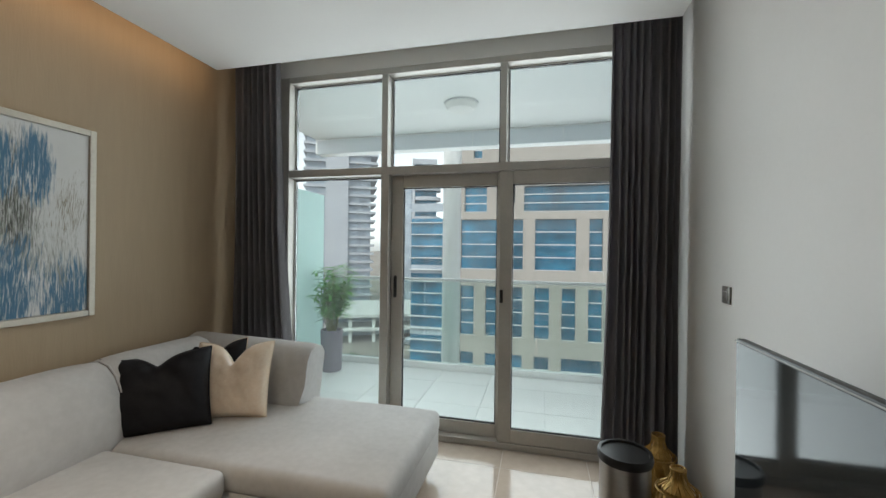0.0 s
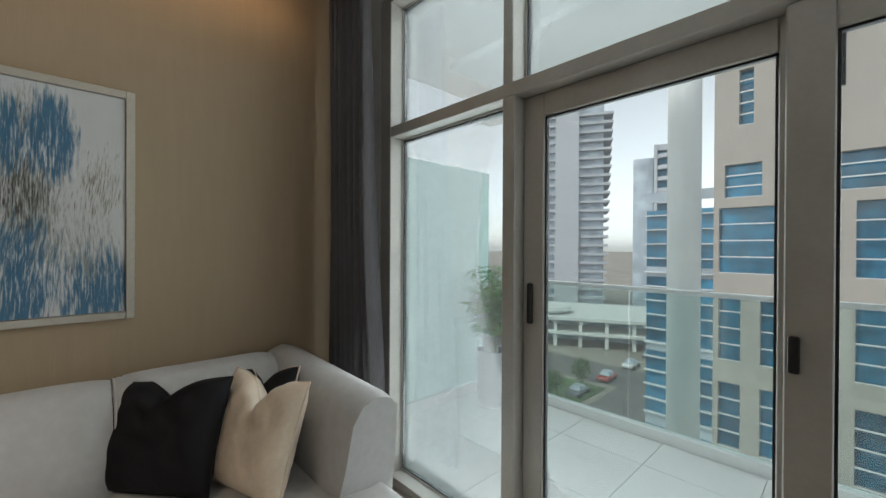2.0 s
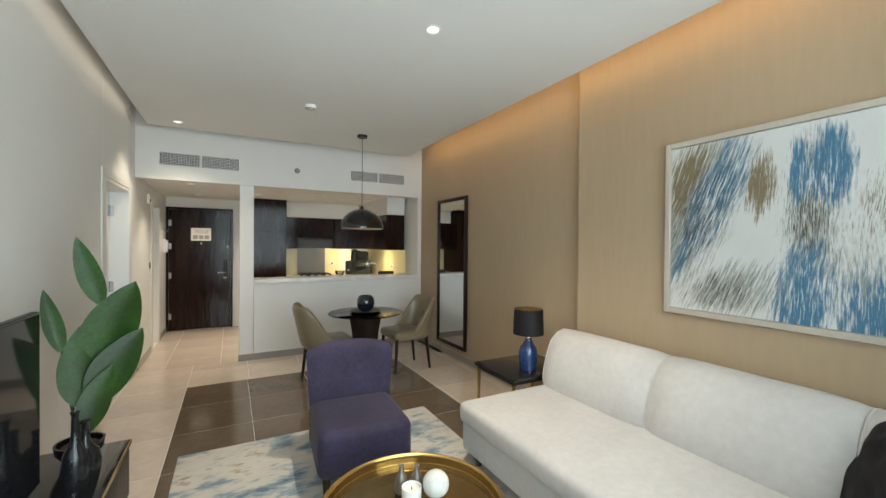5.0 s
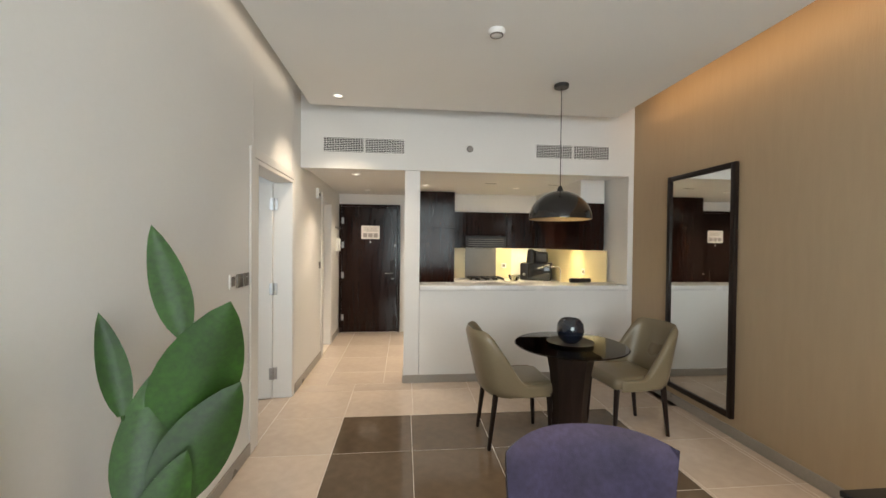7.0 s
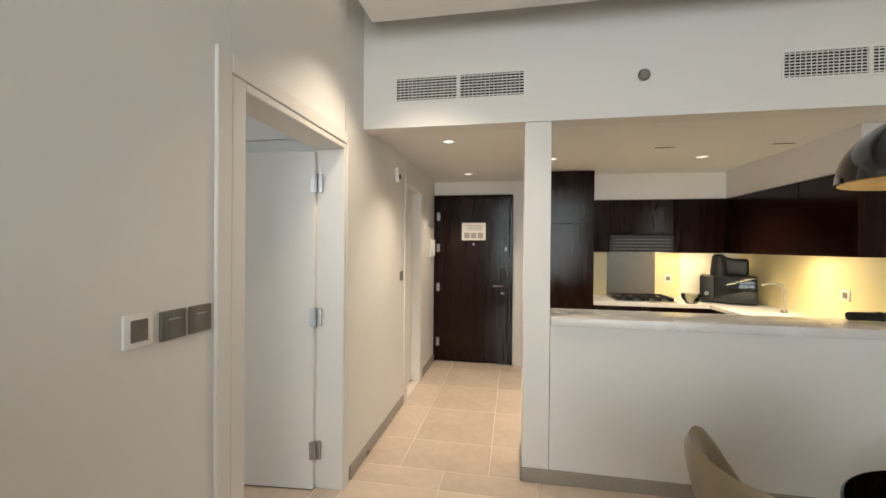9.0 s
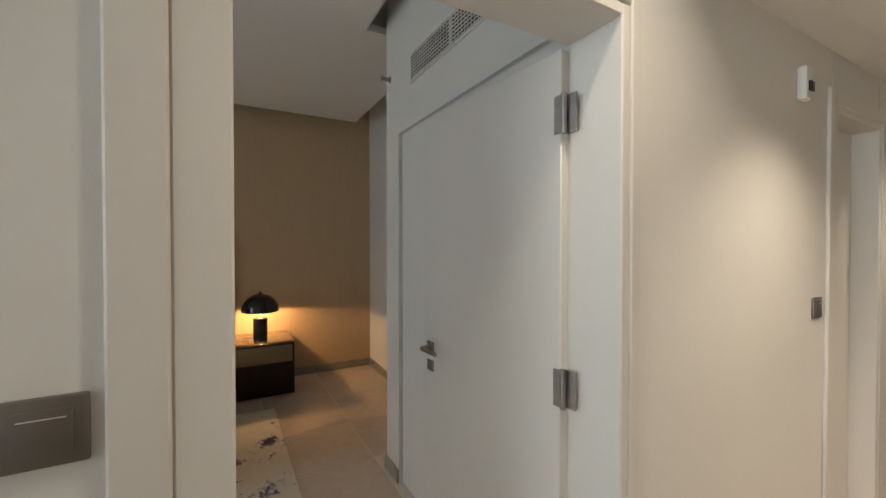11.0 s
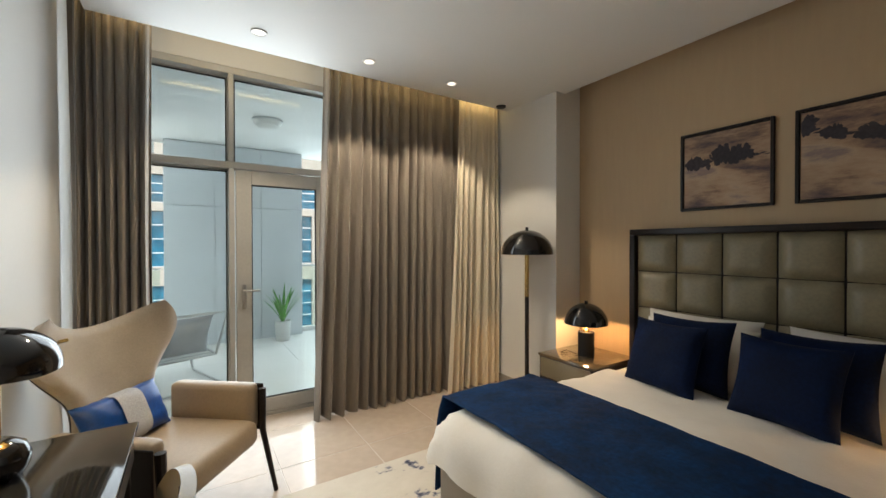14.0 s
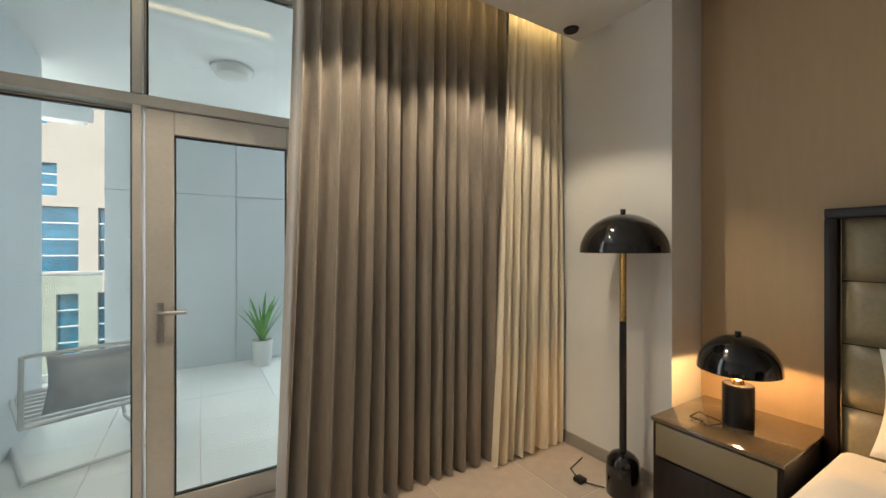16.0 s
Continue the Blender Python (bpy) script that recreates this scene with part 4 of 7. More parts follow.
structure("kitchen_soffit", B((kx0, ky, 2.004, -0.545, -5.235, CEIL_K - 0.002), (kx0, -5.231, 2.004, -1.92, -3.59, CEIL_K - 0.002)), M_WHITE, "white boxed soffit above the wall cupboards", "soffit")
for i, (a, b) in enumerate(((-1.14, -0.545), (-1.74, -1.143))):
    cabinet("base_cabinet", (a, ky, 0.10), (b - 0.003, -4.97, 0.86), "+y", 1, "dark wenge base cupboard under the worktop")
for i in range(2):
    cabinet("base_cabinet", (kx0, -4.96 + i * 0.7, 0.10), (-1.68, -4.96 + (i + 1) * 0.7 - 0.003, 0.86), "+x", 1, "dark wenge base cupboard along the side wall")
structure("worktop", B((-1.65, ky, 0.865, -0.545, -4.94, 0.905), (kx0, ky, 0.865, -1.652, -3.48, 0.905), bevel=0.003, seg=1), M_STONE, "white stone kitchen worktop", "worktop")
structure("splashback", B((-1.6, ky + 0.001, 0.908, -0.546, ky + 0.012, 1.418), (kx0 + 0.001, ky + 0.014, 0.908, kx0 + 0.012, -3.5, 1.418)), M_SPLASH, "cream lacquered splashback", "wall panel")
structure("hob_backplate", B((-1.33, ky + 0.014, 0.908, -0.80, ky + 0.022, 1.425)), M_GREYPL, "steel plate behind the hob", "wall panel")


def gas_hob():
    ob = thing("gas_hob", pose(-1.08, -5.22, 0.905), "gas hob with black cast pan supports", "hob")
    part("plate", B((-0.29, -0.24, 0.001, 0.29, 0.24, 0.012), bevel=0.006), M_STEEL, ob)
    for sx in (-0.14, 0.14):
        for sy in (-0.11, 0.11):
            part("burner", L([(0, 0.012), (0.045, 0.012), (0.045, 0.022), (0.03, 0.03), (0, 0.03)], (sx, sy), 20), M_BLACKM, ob)
        bm = B(*[(sx - 0.12, y - 0.006, 0.035, sx + 0.12, y + 0.006, 0.048) for y in (-0.17, -0.11, 0.11, 0.17)], *[(sx + d - 0.006, -0.2, 0.012, sx + d + 0.006, 0.2, 0.047) for d in (-0.12, 0.0, 0.12)])
        part("pan_support", bm, M_BLACKM, ob, "black cast-iron grate")


gas_hob()


def microwave():
    ob = thing("microwave", pose(-1.93, -5.20, 0.905, 0, 0, -25), "black microwave oven on the worktop", "microwave")
    part("body", B((-0.24, -0.19, 0.012, 0.24, 0.17, 0.28), bevel=0.008), M_BLACKM, ob)
    part("door", B((-0.235, 0.171, 0.018, 0.115, 0.19, 0.274), bevel=0.005), M_SCREEN, ob, "black glass door")
    part("panel", B((0.12, 0.171, 0.018, 0.235, 0.186, 0.274), bevel=0.004), M_BLACKM, ob)
    part("knob", L([(0, 0), (0.02, 0), (0.018, 0.016), (0, 0.016)], seg=16), M_STEEL, ob).matrix_basis = pose(0.178, 0.186, 0.10, -90)


microwave()
toaster = thing("toaster", pose(-1.99, -5.22, 1.187, 0, 0, -25), "black toaster standing on the microwave", "toaster")
part("body", B((-0.13, -0.09, 0.0, 0.13, 0.09, 0.18), bevel=0.03, seg=3), M_BLACKM, toaster)
for y in (-0.035, 0.035):
    part("slot", B((-0.10, y - 0.012, 0.178, 0.10, y + 0.012, 0.182)), M_STEEL, toaster)
part("lever", B((0.128, -0.015, 0.10, 0.15, 0.015, 0.12), bevel=0.004), M_STEEL, toaster)
kettle = thing("kettle", pose(-1.83, -5.17, 1.187), "tall black kettle standing on the microwave", "kettle")
part("body", L([(0, 0), (0.075, 0), (0.078, 0.02), (0.06, 0.20), (0.035, 0.225), (0, 0.228)], seg=24), M_BLACKM, kettle)
bm = bmesh.new()
tube(bm, [(-0.06, 0, 0.19), (-0.11, 0, 0.18), (-0.12, 0, 0.10), (-0.075, 0, 0.04)], 0.011, 8)
part("handle", bm, M_BLACKM, kettle)
bm = bmesh.new()
lathe(bm, [(0.045, 0.0), (0.05, 0.004), (0.085, 0.05), (0.095, 0.10), (0.090, 0.10), (0.08, 0.052), (0.045, 0.008), (0, 0.008)], seg=28)
M_BOWL = glass("clear_bowl_glass", (0.80, 0.80, 0.74), 0.7)
bowl = thing("glass_bowl", pose(-1.50, -5.0, 0.906), "clear glass bowl on the worktop", "bowl")
part("bowl", bm, M_BOWL, bowl)
sink = thing("sink_tap", pose(-2.07, -4.55, 0.905), "slim chrome swan-neck tap at the sink", "tap")
bm = bmesh.new()
tube(bm, [(0, 0, 0), (0, 0, 0.20), (0.02, 0, 0.245), (0.07, 0, 0.26), (0.16, 0, 0.25), (0.18, 0, 0.235)], 0.010, 10)
part("spout", bm, M_STEEL, sink)
part("base", L([(0, 0), (0.026, 0), (0.022, 0.03), (0, 0.03)], seg=20), M_STEEL, sink)
# a tied roll stands in for the black basket on the ledge
rack = thing("knife_roll", pose(-1.83, -3.38, 1.041, 0, 0, 4), "black tied roll standing in for a basket on the breakfast ledge", "utensil case")
bm = bmesh.new()
tube(bm, [(-0.125, 0, 0.027), (-0.115, 0, 0.027), (0.115, 0, 0.027), (0.125, 0, 0.027)], 0.026, 14)
part("roll", bm, M_BLACKM, rack)
part("tie", B((-0.06, -0.029, 0.001, -0.04, 0.029, 0.056), bevel=0.02), M_GASKET, rack)
for i, (sx, sy, sz, face) in enumerate(((-1.47, ky + 0.013, 1.12, "y"), (kx0 + 0.013, -4.1, 1.12, "x"))):
    ob = thing("power_socket", pose(sx, sy, sz, 0, 0, 0 if face == "y" else -90), "white square socket on the splashback", "socket", "sockets")
    part("plate", B((-0.043, 0, -0.043, 0.043, 0.009, 0.043), bevel=0.003), M_WPLAST, ob)
    part("insert", B((-0.022, 0.009, -0.022, 0.022, 0.012, 0.022), bevel=0.002), M_GREYPL, ob)


# ---- fixtures ----
def air_grille(x0, x1, z0, z1, m, label, n=8):
    ob = thing("air_grille", m, label, "air grille", "air grilles")
    part("frame", B((x0, -0.004, z0, x1, 0.008, z0 + 0.012), (x0, -0.004, z1 - 0.012, x1, 0.008, z1), (x0, -0.004, z0 + 0.012, x0 + 0.012, 0.008, z1 - 0.012), (x1 - 0.012, -0.004, z0 + 0.012, x1, 0.008, z1 - 0.012), ((x0 + x1) / 2 - 0.008, -0.004, z0 + 0.012, (x0 + x1) / 2 + 0.008, 0.008, z1 - 0.012)), M_WPLAST, ob)
    # a black sheet on the wall paints the duct's darkness
    part("backing", B((x0 + 0.004, 0.0005, z0 + 0.004, x1 - 0.004, 0.0025, z1 - 0.004)), M_BLACKM, ob, "black sheet painted as the shaded void behind the slats")
    step = (z1 - z0 - 0.024) / n
    for i in range(n):
        z = z0 + 0.012 + step * (i + 0.5)
        part("slat", B((x0 + 0.012, 0.0032, z - 0.0028, x1 - 0.012, 0.0072, z + 0.0028)), M_WPLAST, ob)
    m = int((x1 - x0 - 0.024) / 0.026)
    for i in range(1, m):
        x = x0 + 0.012 + (x1 - x0 - 0.024) * i / m
        part("vane", B((x - 0.0018, 0.0030, z0 + 0.012, x + 0.0018, 0.0060, z1 - 0.012)), M_WPLAST, ob)
    return ob


air_grille(0.23, 1.08, 2.415, 2.585, pose(0, YK, 0), "long white slatted air grille on the bulkhead")
air_grille(-2.03, -1.18, 2.42, 2.585, pose(0, YK, 0), "long white slatted air grille on the bulkhead")
air_grille(0.0, 0.90, 2.365, 2.53, pose(1.76, -2.835, 0), "long white slatted air grille above the open door")


def downlight(x, y, z):
    ob = thing("downlight", pose(x, y, z), "round white recessed downlight, lit", "downlight", "downlights")
    part("rim", L([(0.036, -0.001), (0.05, -0.001), (0.052, -0.006), (0.046, -0.010), (0.036, -0.006), (0.036, -0.001)], seg=28), M_WPLAST, ob)
    part("lens", L([(0, -0.0015), (0.035, -0.0015), (0.035, -0.004), (0, -0.004)], seg=24), M_LIT, ob, "glowing lens")


for dx, dy, dz, w in DOWN:
    downlight(dx, dy, dz)


def wall_plate(name, m, w, h, label, category, lines=1, material=None):
    ob = thing(name, m, label, category)
    part("plate", B((-w / 2, 0, -h / 2, w / 2, 0.009, h / 2), bevel=0.003), material or M_GREYPL, ob)
    if lines:
        part("rocker", B((-w * 0.32, 0.0085, -h * 0.34, w * 0.32, 0.012, h * 0.34), bevel=0.002), material or M_GREYPL, ob)
        part("mark", B((-w * 0.26, 0.0118, h * 0.20, w * 0.26, 0.0128, h * 0.215)), M_WPLAST, ob, "pale line")
    return ob


FACE_W = lambda y, z: pose(XE, y, z, 0, 0, 90)
wall_plate("light_switch", FACE_W(-1.715, 1.23), 0.088, 0.088, "bronze grey light switch beside the bedroom doorway", "light switch")
wall_plate("light_switch", FACE_W(-1.612, 1.23), 0.088, 0.088, "bronze grey light switch next to the thermostat", "light switch")
th = wall_plate("thermostat", FACE_W(-1.50, 1.235), 0.085, 0.09, "small white thermostat with a grey display", "thermostat", 0, M_WPLAST)
part("display", B((-0.025, 0.0085, -0.03, 0.025, 0.012, 0.03), bevel=0.002), M_GREYPL, th, "grey display")
wall_plate("light_switch", FACE_W(2.47, 1.29), 0.086, 0.086, "bronze grey switch on the white wall by the curtain", "light switch")
wall_plate("light_switch", FACE_W(-4.05, 1.20), 0.085, 0.086, "bronze grey light switch in the corridor", "light switch")
wall_plate("power_socket", FACE_W(-5.30, 0.32), 0.085, 0.085, "white socket low on the corridor wall", "socket", 0, M_WPLAST)
sensor = thing("motion_detector", FACE_W(-3.87, 2.08), "small white alarm sensor high on the corridor wall", "sensor")
part("body", B((-0.03, 0, -0.065, 0.03, 0.035, 0.065), bevel=0.012), M_WPLAST, sensor)
part("eye", B((-0.02, 0.033, -0.035, 0.02, 0.042, 0.005), bevel=0.008), M_BLACKM, sensor, "black lens")
coat = thing("wall_intercom", FACE_W(-5.32, 1.45), "white wall intercom in the corridor", "intercom")
part("base", B((-0.05, 0, -0.11, 0.05, 0.025, 0.11), bevel=0.008), M_WPLAST, coat)
part("receiver", B((-0.045, 0.025, -0.10, -0.005, 0.055, 0.10), bevel=0.012), M_WPLAST, coat)
hook = thing("coat_hook", FACE_W(-5.25, 1.72), "small steel coat hook rail", "hook")
bm = bmesh.new()
tube(bm, [(-0.10, 0.012, 0), (0.10, 0.012, 0)], 0.008, 8)
tube(bm, [(-0.07, 0.012, 0), (-0.07, 0.05, -0.03), (-0.07, 0.06, 0)], 0.005, 8)
tube(bm, [(0.07, 0.012, 0), (0.07, 0.05, -0.03), (0.07, 0.06, 0)], 0.005, 8)
part("rail", bm, M_STEEL, hook)
spk = thing("smoke_detector", pose(-0.46, YK, 2.50, -90), "small round grey detector on the bulkhead", "detector")
part("body", L([(0, 0), (0.034, 0), (0.036, 0.008), (0.026, 0.022), (0, 0.024)], seg=24), M_GREYPL, spk)
spk = thing("smoke_detector", pose(-0.33, -1.37, CEIL_L, 180), "round white smoke detector under the ceiling", "detector")
part("body", L([(0, 0), (0.052, 0), (0.054, 0.01), (0.045, 0.028), (0.03, 0.036), (0, 0.036)], seg=28), M_WPLAST, spk)
part("grille", L([(0.034, 0.030), (0.042, 0.030), (0.042, 0.034), (0.034, 0.037), (0.034, 0.030)], seg=28), M_GREYPL, spk)
spk = thing("ceiling_speaker", pose(4.74, 1.10, CEIL_B, 180), "dark round speaker in the bedroom ceiling", "speaker")
part("body", L([(0, 0), (0.05, 0), (0.045, 0.012), (0, 0.014)], seg=24), M_BLACKM, spk)
spk = thing("smoke_detector", pose(3.2, -0.75, CEIL_B, 180), "white smoke detector under the bedroom ceiling", "detector")
part("body", L([(0, 0), (0.05, 0), (0.052, 0.01), (0.04, 0.03), (0, 0.034)], seg=28), M_WPLAST, spk)
stop = thing("wall_sprinkler", pose(2.98, -2.835, 2.50, -90), "small steel sprinkler on the wall", "sprinkler")
part("body", L([(0, 0), (0.022, 0), (0.012, 0.012), (0.010, 0.05), (0.02, 0.055), (0, 0.06)], seg=16), M_STEEL, stop)
for kx in (-0.9, -1.75):
    kv = thing("kitchen_vent", pose(kx, -4.05, CEIL_K, 180), "small slotted ceiling vent over the kitchen", "air grille")
    part("frame", B((-0.09, -0.03, 0, 0.09, 0.03, 0.005), bevel=0.002), M_WPLAST, kv)
    part("slot", B((-0.075, -0.012, 0.004, 0.075, 0.012, 0.0065)), M_BLACKM, kv)


# ---- curtains ----
def curtain(name, p0, p1, z0, z1, folds, depth, material, label, seed=0, gather=0.0, group="curtains", flare=0.0, lead=0.0):
    ob = thing(name, pose(0, 0, 0), label, "curtain", group)
    p0, p1 = Vector(p0), Vector(p1)
    d = p1 - p0
    nrm = Vector((-d.y, d.x)).normalized()

    def fn(u, v):
        w = u + (0.16 * math.sin(u * folds * 1.3 + seed * 2.0) + 0.10 * noise.noise(Vector((u * folds * 0.8, seed, 0.2)))) / folds + 0.05 * math.sin(v * 1.7 + u * 5 + seed) / folds
        drift = 0.010 * noise.noise(Vector((u * 9 + seed, v * 2.5, 1.3)))
        a = math.sin(w * folds * 2 * math.pi + seed + 0.7 * math.sin(v * 2 + u * 7 + seed))
        amp = depth * (0.72 + 0.45 * noise.noise(Vector((u * 6 + seed, v * 1.5, 0)))) * (0.75 + 0.35 * (1 - v))
        b = a + 0.28 * math.sin(2 * w * folds * 2 * math.pi + seed * 1.7 + v)
        s = 0.5 + (u - 0.5) * (1 - gather * math.sin(math.pi * min(1, max(0, v))) ** 2)
        s += (1 - v) ** 1.3 * (flare * u - lead * (1 - u)) / d.length
        q = p0 + d * s + nrm * (b * amp + drift)
        return (q.x, q.y, z0 + (z1 - z0) * v + 0.008 * math.sin(u * folds * 6.3 + seed) * (1 - v))
    bm = bmesh.new()
    grid_solid(bm, fn, int(folds * 12), 26, 0.004)
    part("drape", bm, material, ob, angle=80)
    part("heading_tape", B((min(p0.x, p1.x), min(p0.y, p1.y) - depth * 0.6, z1 - 0.005, max(p0.x, p1.x), max(p0.y, p1.y) + depth * 0.6, z1 + 0.02)), M_WPLAST, ob, "white curtain track")
    return ob


curtain("curtain", (-2.11, 3.02), (-1.69, 3.02), 0.012, 3.06, 8, 0.045, M_CURT, "dark grey floor-length curtain drawn aside by the window", 1, 0.06, flare=0.17)
curtain("curtain", (0.84, 3.02), (1.25, 3.02), 0.012, 3.06, 9, 0.05, M_CURT, "dark grey floor-length curtain bunched beside the white wall", 4, 0.04, lead=0.05)
curtain("curtain", (1.50, 1.30), (1.91, 1.30), 0.012, 3.04, 7, 0.055, M_CURTB, "taupe floor-length curtain bunched in the corner", 2, 0.05)
curtain("curtain", (3.06, 1.38), (4.44, 1.38), 0.012, 3.04, 15, 0.055, M_CURTB, "taupe pleated floor-length curtain drawn across the wall", 3, 0.0, lead=0.10)
curtain("curtain", (4.36, 1.30), (4.86, 1.30), 0.012, 3.04, 7, 0.05, M_LINING, "cream lined end of the floor-length curtain", 5, 0.0, lead=0.14)


# ---- living room ----
def sofa():
    ob = thing("corner_sofa", pose(0, 0, 0), "pale grey velvet corner sofa with a chaise by the window", "sofa")
    x0, xf, xc = -2.20, -1.06, -0.24
    part("seat_base", B((x0, 0.20, 0.10, xf - 0.02, 1.83, 0.30), bevel=0.03, seg=3), M_SOFA, ob)
    part("chaise_base", B((x0, 1.84, 0.10, xc - 0.02, 2.84, 0.30), bevel=0.03, seg=3), M_SOFA, ob)
    part("seat_cushion", B((-1.96, 0.18, 0.285, xf, 1.835, 0.43), bevel=0.045, seg=4), M_SOFA, ob)
    part("chaise_cushion", B((-1.96, 1.84, 0.285, xc, 2.80, 0.43), bevel=0.05, seg=4), M_SOFA, ob)

    def roll(y0, y1, name):
        """A rolled back cushion leaning on the wall: a D-shaped section swept along y."""
        prof = [(-2.20, 0.30), (-1.80, 0.41), (-1.785, 0.48), (-1.80, 0.58), (-1.835, 0.69), (-1.88, 0.78), (-1.945, 0.835), (-2.02, 0.855), (-2.10, 0.84), (-2.16, 0.80), (-2.20, 0.74)]
        bm = bmesh.new()
        n = 14
        rings = []
        for i in range(n + 1):
            t = i / n
            e = (1 - abs(2 * t - 1) ** 8)
            k = 0.90 + 0.10 * e
            y = y0 + (y1 - y0) * t
            rings.append([bm.verts.new((-2.20 + (px + 2.20) * k, y, 0.30 + (pz - 0.30) * (0.965 + 0.035 * e) + 0.004 * noise.noise(Vector((y * 4, px * 3, 0))))) for px, pz in prof])
        for a, b in zip(rings, rings[1:]):
            for k in range(len(prof)):
                l = (k + 1) % len(prof)
                bm.faces.new((a[k], a[l], b[l], b[k]))
        bm.faces.new(rings[0])
        bm.faces.new(rings[-1][::-1])
        c = part(name, bm, M_SOFA, ob, angle=60)
        bm = bmesh.new()
        tube(bm, [(-2.20 + (px + 2.20) * 0.905, y0 + 0.004, 0.30 + (pz - 0.30) * 0.967) for px, pz in prof[1:]], 0.006, 6)
        part("piping", bm, M_SOFA, c)
    roll(0.19, 1.05, "back_cushion")
    roll(1.055, 1.93, "back_cushion")
    roll(1.935, 2.62, "back_cushion")
    # the back along the window, with a slanted end
    bm = bmesh.new()
    prof = [(2.84, 0.30), (2.56, 0.42), (2.565, 0.60), (2.60, 0.76), (2.65, 0.825), (2.73, 0.85), (2.80, 0.83), (2.84, 0.78)]
    rings = []
    for i in range(13):
        t = i / 12
        rings.append([bm.verts.new((-2.19 + t * (1.03 + (0.05 if pz > 0.5 else 0.0) - 0.03 * (t > 0.95)), 2.84 + (py - 2.84) * (0.92 if i in (0, 12) else 1.0), pz - (0.012 if i in (0, 12) else 0.0) - 0.03 * t * (pz > 0.5))) for py, pz in prof])
    for a, b in zip(rings, rings[1:]):
        for k in range(len(prof)):
            l = (k + 1) % len(prof)
            bm.faces.new((a[k], a[l], b[l], b[k]))
    bm.faces.new(rings[0])
    bm.faces.new(rings[-1][::-1])
    part("side_back", bm, M_SOFA, ob, angle=60)
    for lx, ly in ((-2.1, 0.3), (-1.16, 0.3), (-1.16, 1.70), (-0.34, 1.94), (-0.34, 2.74), (-2.1, 2.74)):
        part("leg", L([(0, 0), (0.018, 0), (0.028, 0.11), (0, 0.11)], (lx, ly), 14), M_WENGE, ob, "black tapered foot")


sofa()


def cushion(m, w, h, d, material, label, dent, trim=None, seed=0):
    ob = thing("cushion", m, label, "cushion", "sofa cushions")
    bm = bmesh.new()
    pillow(bm, w, h, d, 0.6, dent, 32, seed)
    c = part("cover", bm, material, ob, angle=60)
    bm = bmesh.new()
    pts = []
    for k in range(129):
        s = k / 128 * 4
        side, f = int(min(s, 3.999)), s - int(min(s, 3.999))
        u, v = ((2 * f - 1, -1), (1, 2 * f - 1), (1 - 2 * f, 1), (-1, 1 - 2 * f))[side]
        z = (v * (1 - 0.028 * (1 - u * u) * 2) + 1) / 2 * h
        if v > 0.99:
            z -= dent * math.exp(-(abs(u) / 0.27) ** 1.35)
        pts.append((u * w / 2 * (1 - 0.028 * (1 - v * v) * 2), 0, z))
    tube(bm, pts, 0.005, 6)
    part("piping", bm, trim or material, ob, "piped seam" if trim else "")
    return ob


cushion(pose(-1.73, 2.02, 0.425, -22, -3, 38), 0.56, 0.46, 0.17, M_BLACKC, "black satin cushion with a slack top on the sofa", 0.075, seed=1)
cushion(pose(-1.72, 2.40, 0.425, -20, -6, 20), 0.44, 0.44, 0.14, M_BLACKC, "black cushion with beige piping leaning in the sofa corner", 0.17, M_CREAMC, seed=2)
cushion(pose(-1.50, 2.30, 0.425, -20, -1, 18), 0.48, 0.47, 0.16, M_CREAMC, "champagne satin cushion with a chopped top on the sofa", 0.135, seed=3)


def picture(name, m, w, h, fw, depth, frame_mat, art, label, frame_label=""):
    """A framed picture in the y-z plane facing +x; its middle at the pose."""
    ob = thing(name, m, label, "picture")
    part("frame", B((0, -w / 2, -h / 2, depth, -w / 2 + fw, h / 2), (0, w / 2 - fw, -h / 2, depth, w / 2, h / 2), (0, -w / 2 + fw, -h / 2, depth, w / 2 - fw, -h / 2 + fw), (0, -w / 2 + fw, h / 2 - fw, depth, w / 2 - fw, h / 2), bevel=0.003, seg=1), frame_mat, ob, frame_label)
    part("canvas", B((0.004, -w / 2 + fw + 0.003, -h / 2 + fw + 0.003, depth - 0.012, w / 2 - fw - 0.003, h / 2 - fw - 0.003)), art, ob)
    return ob


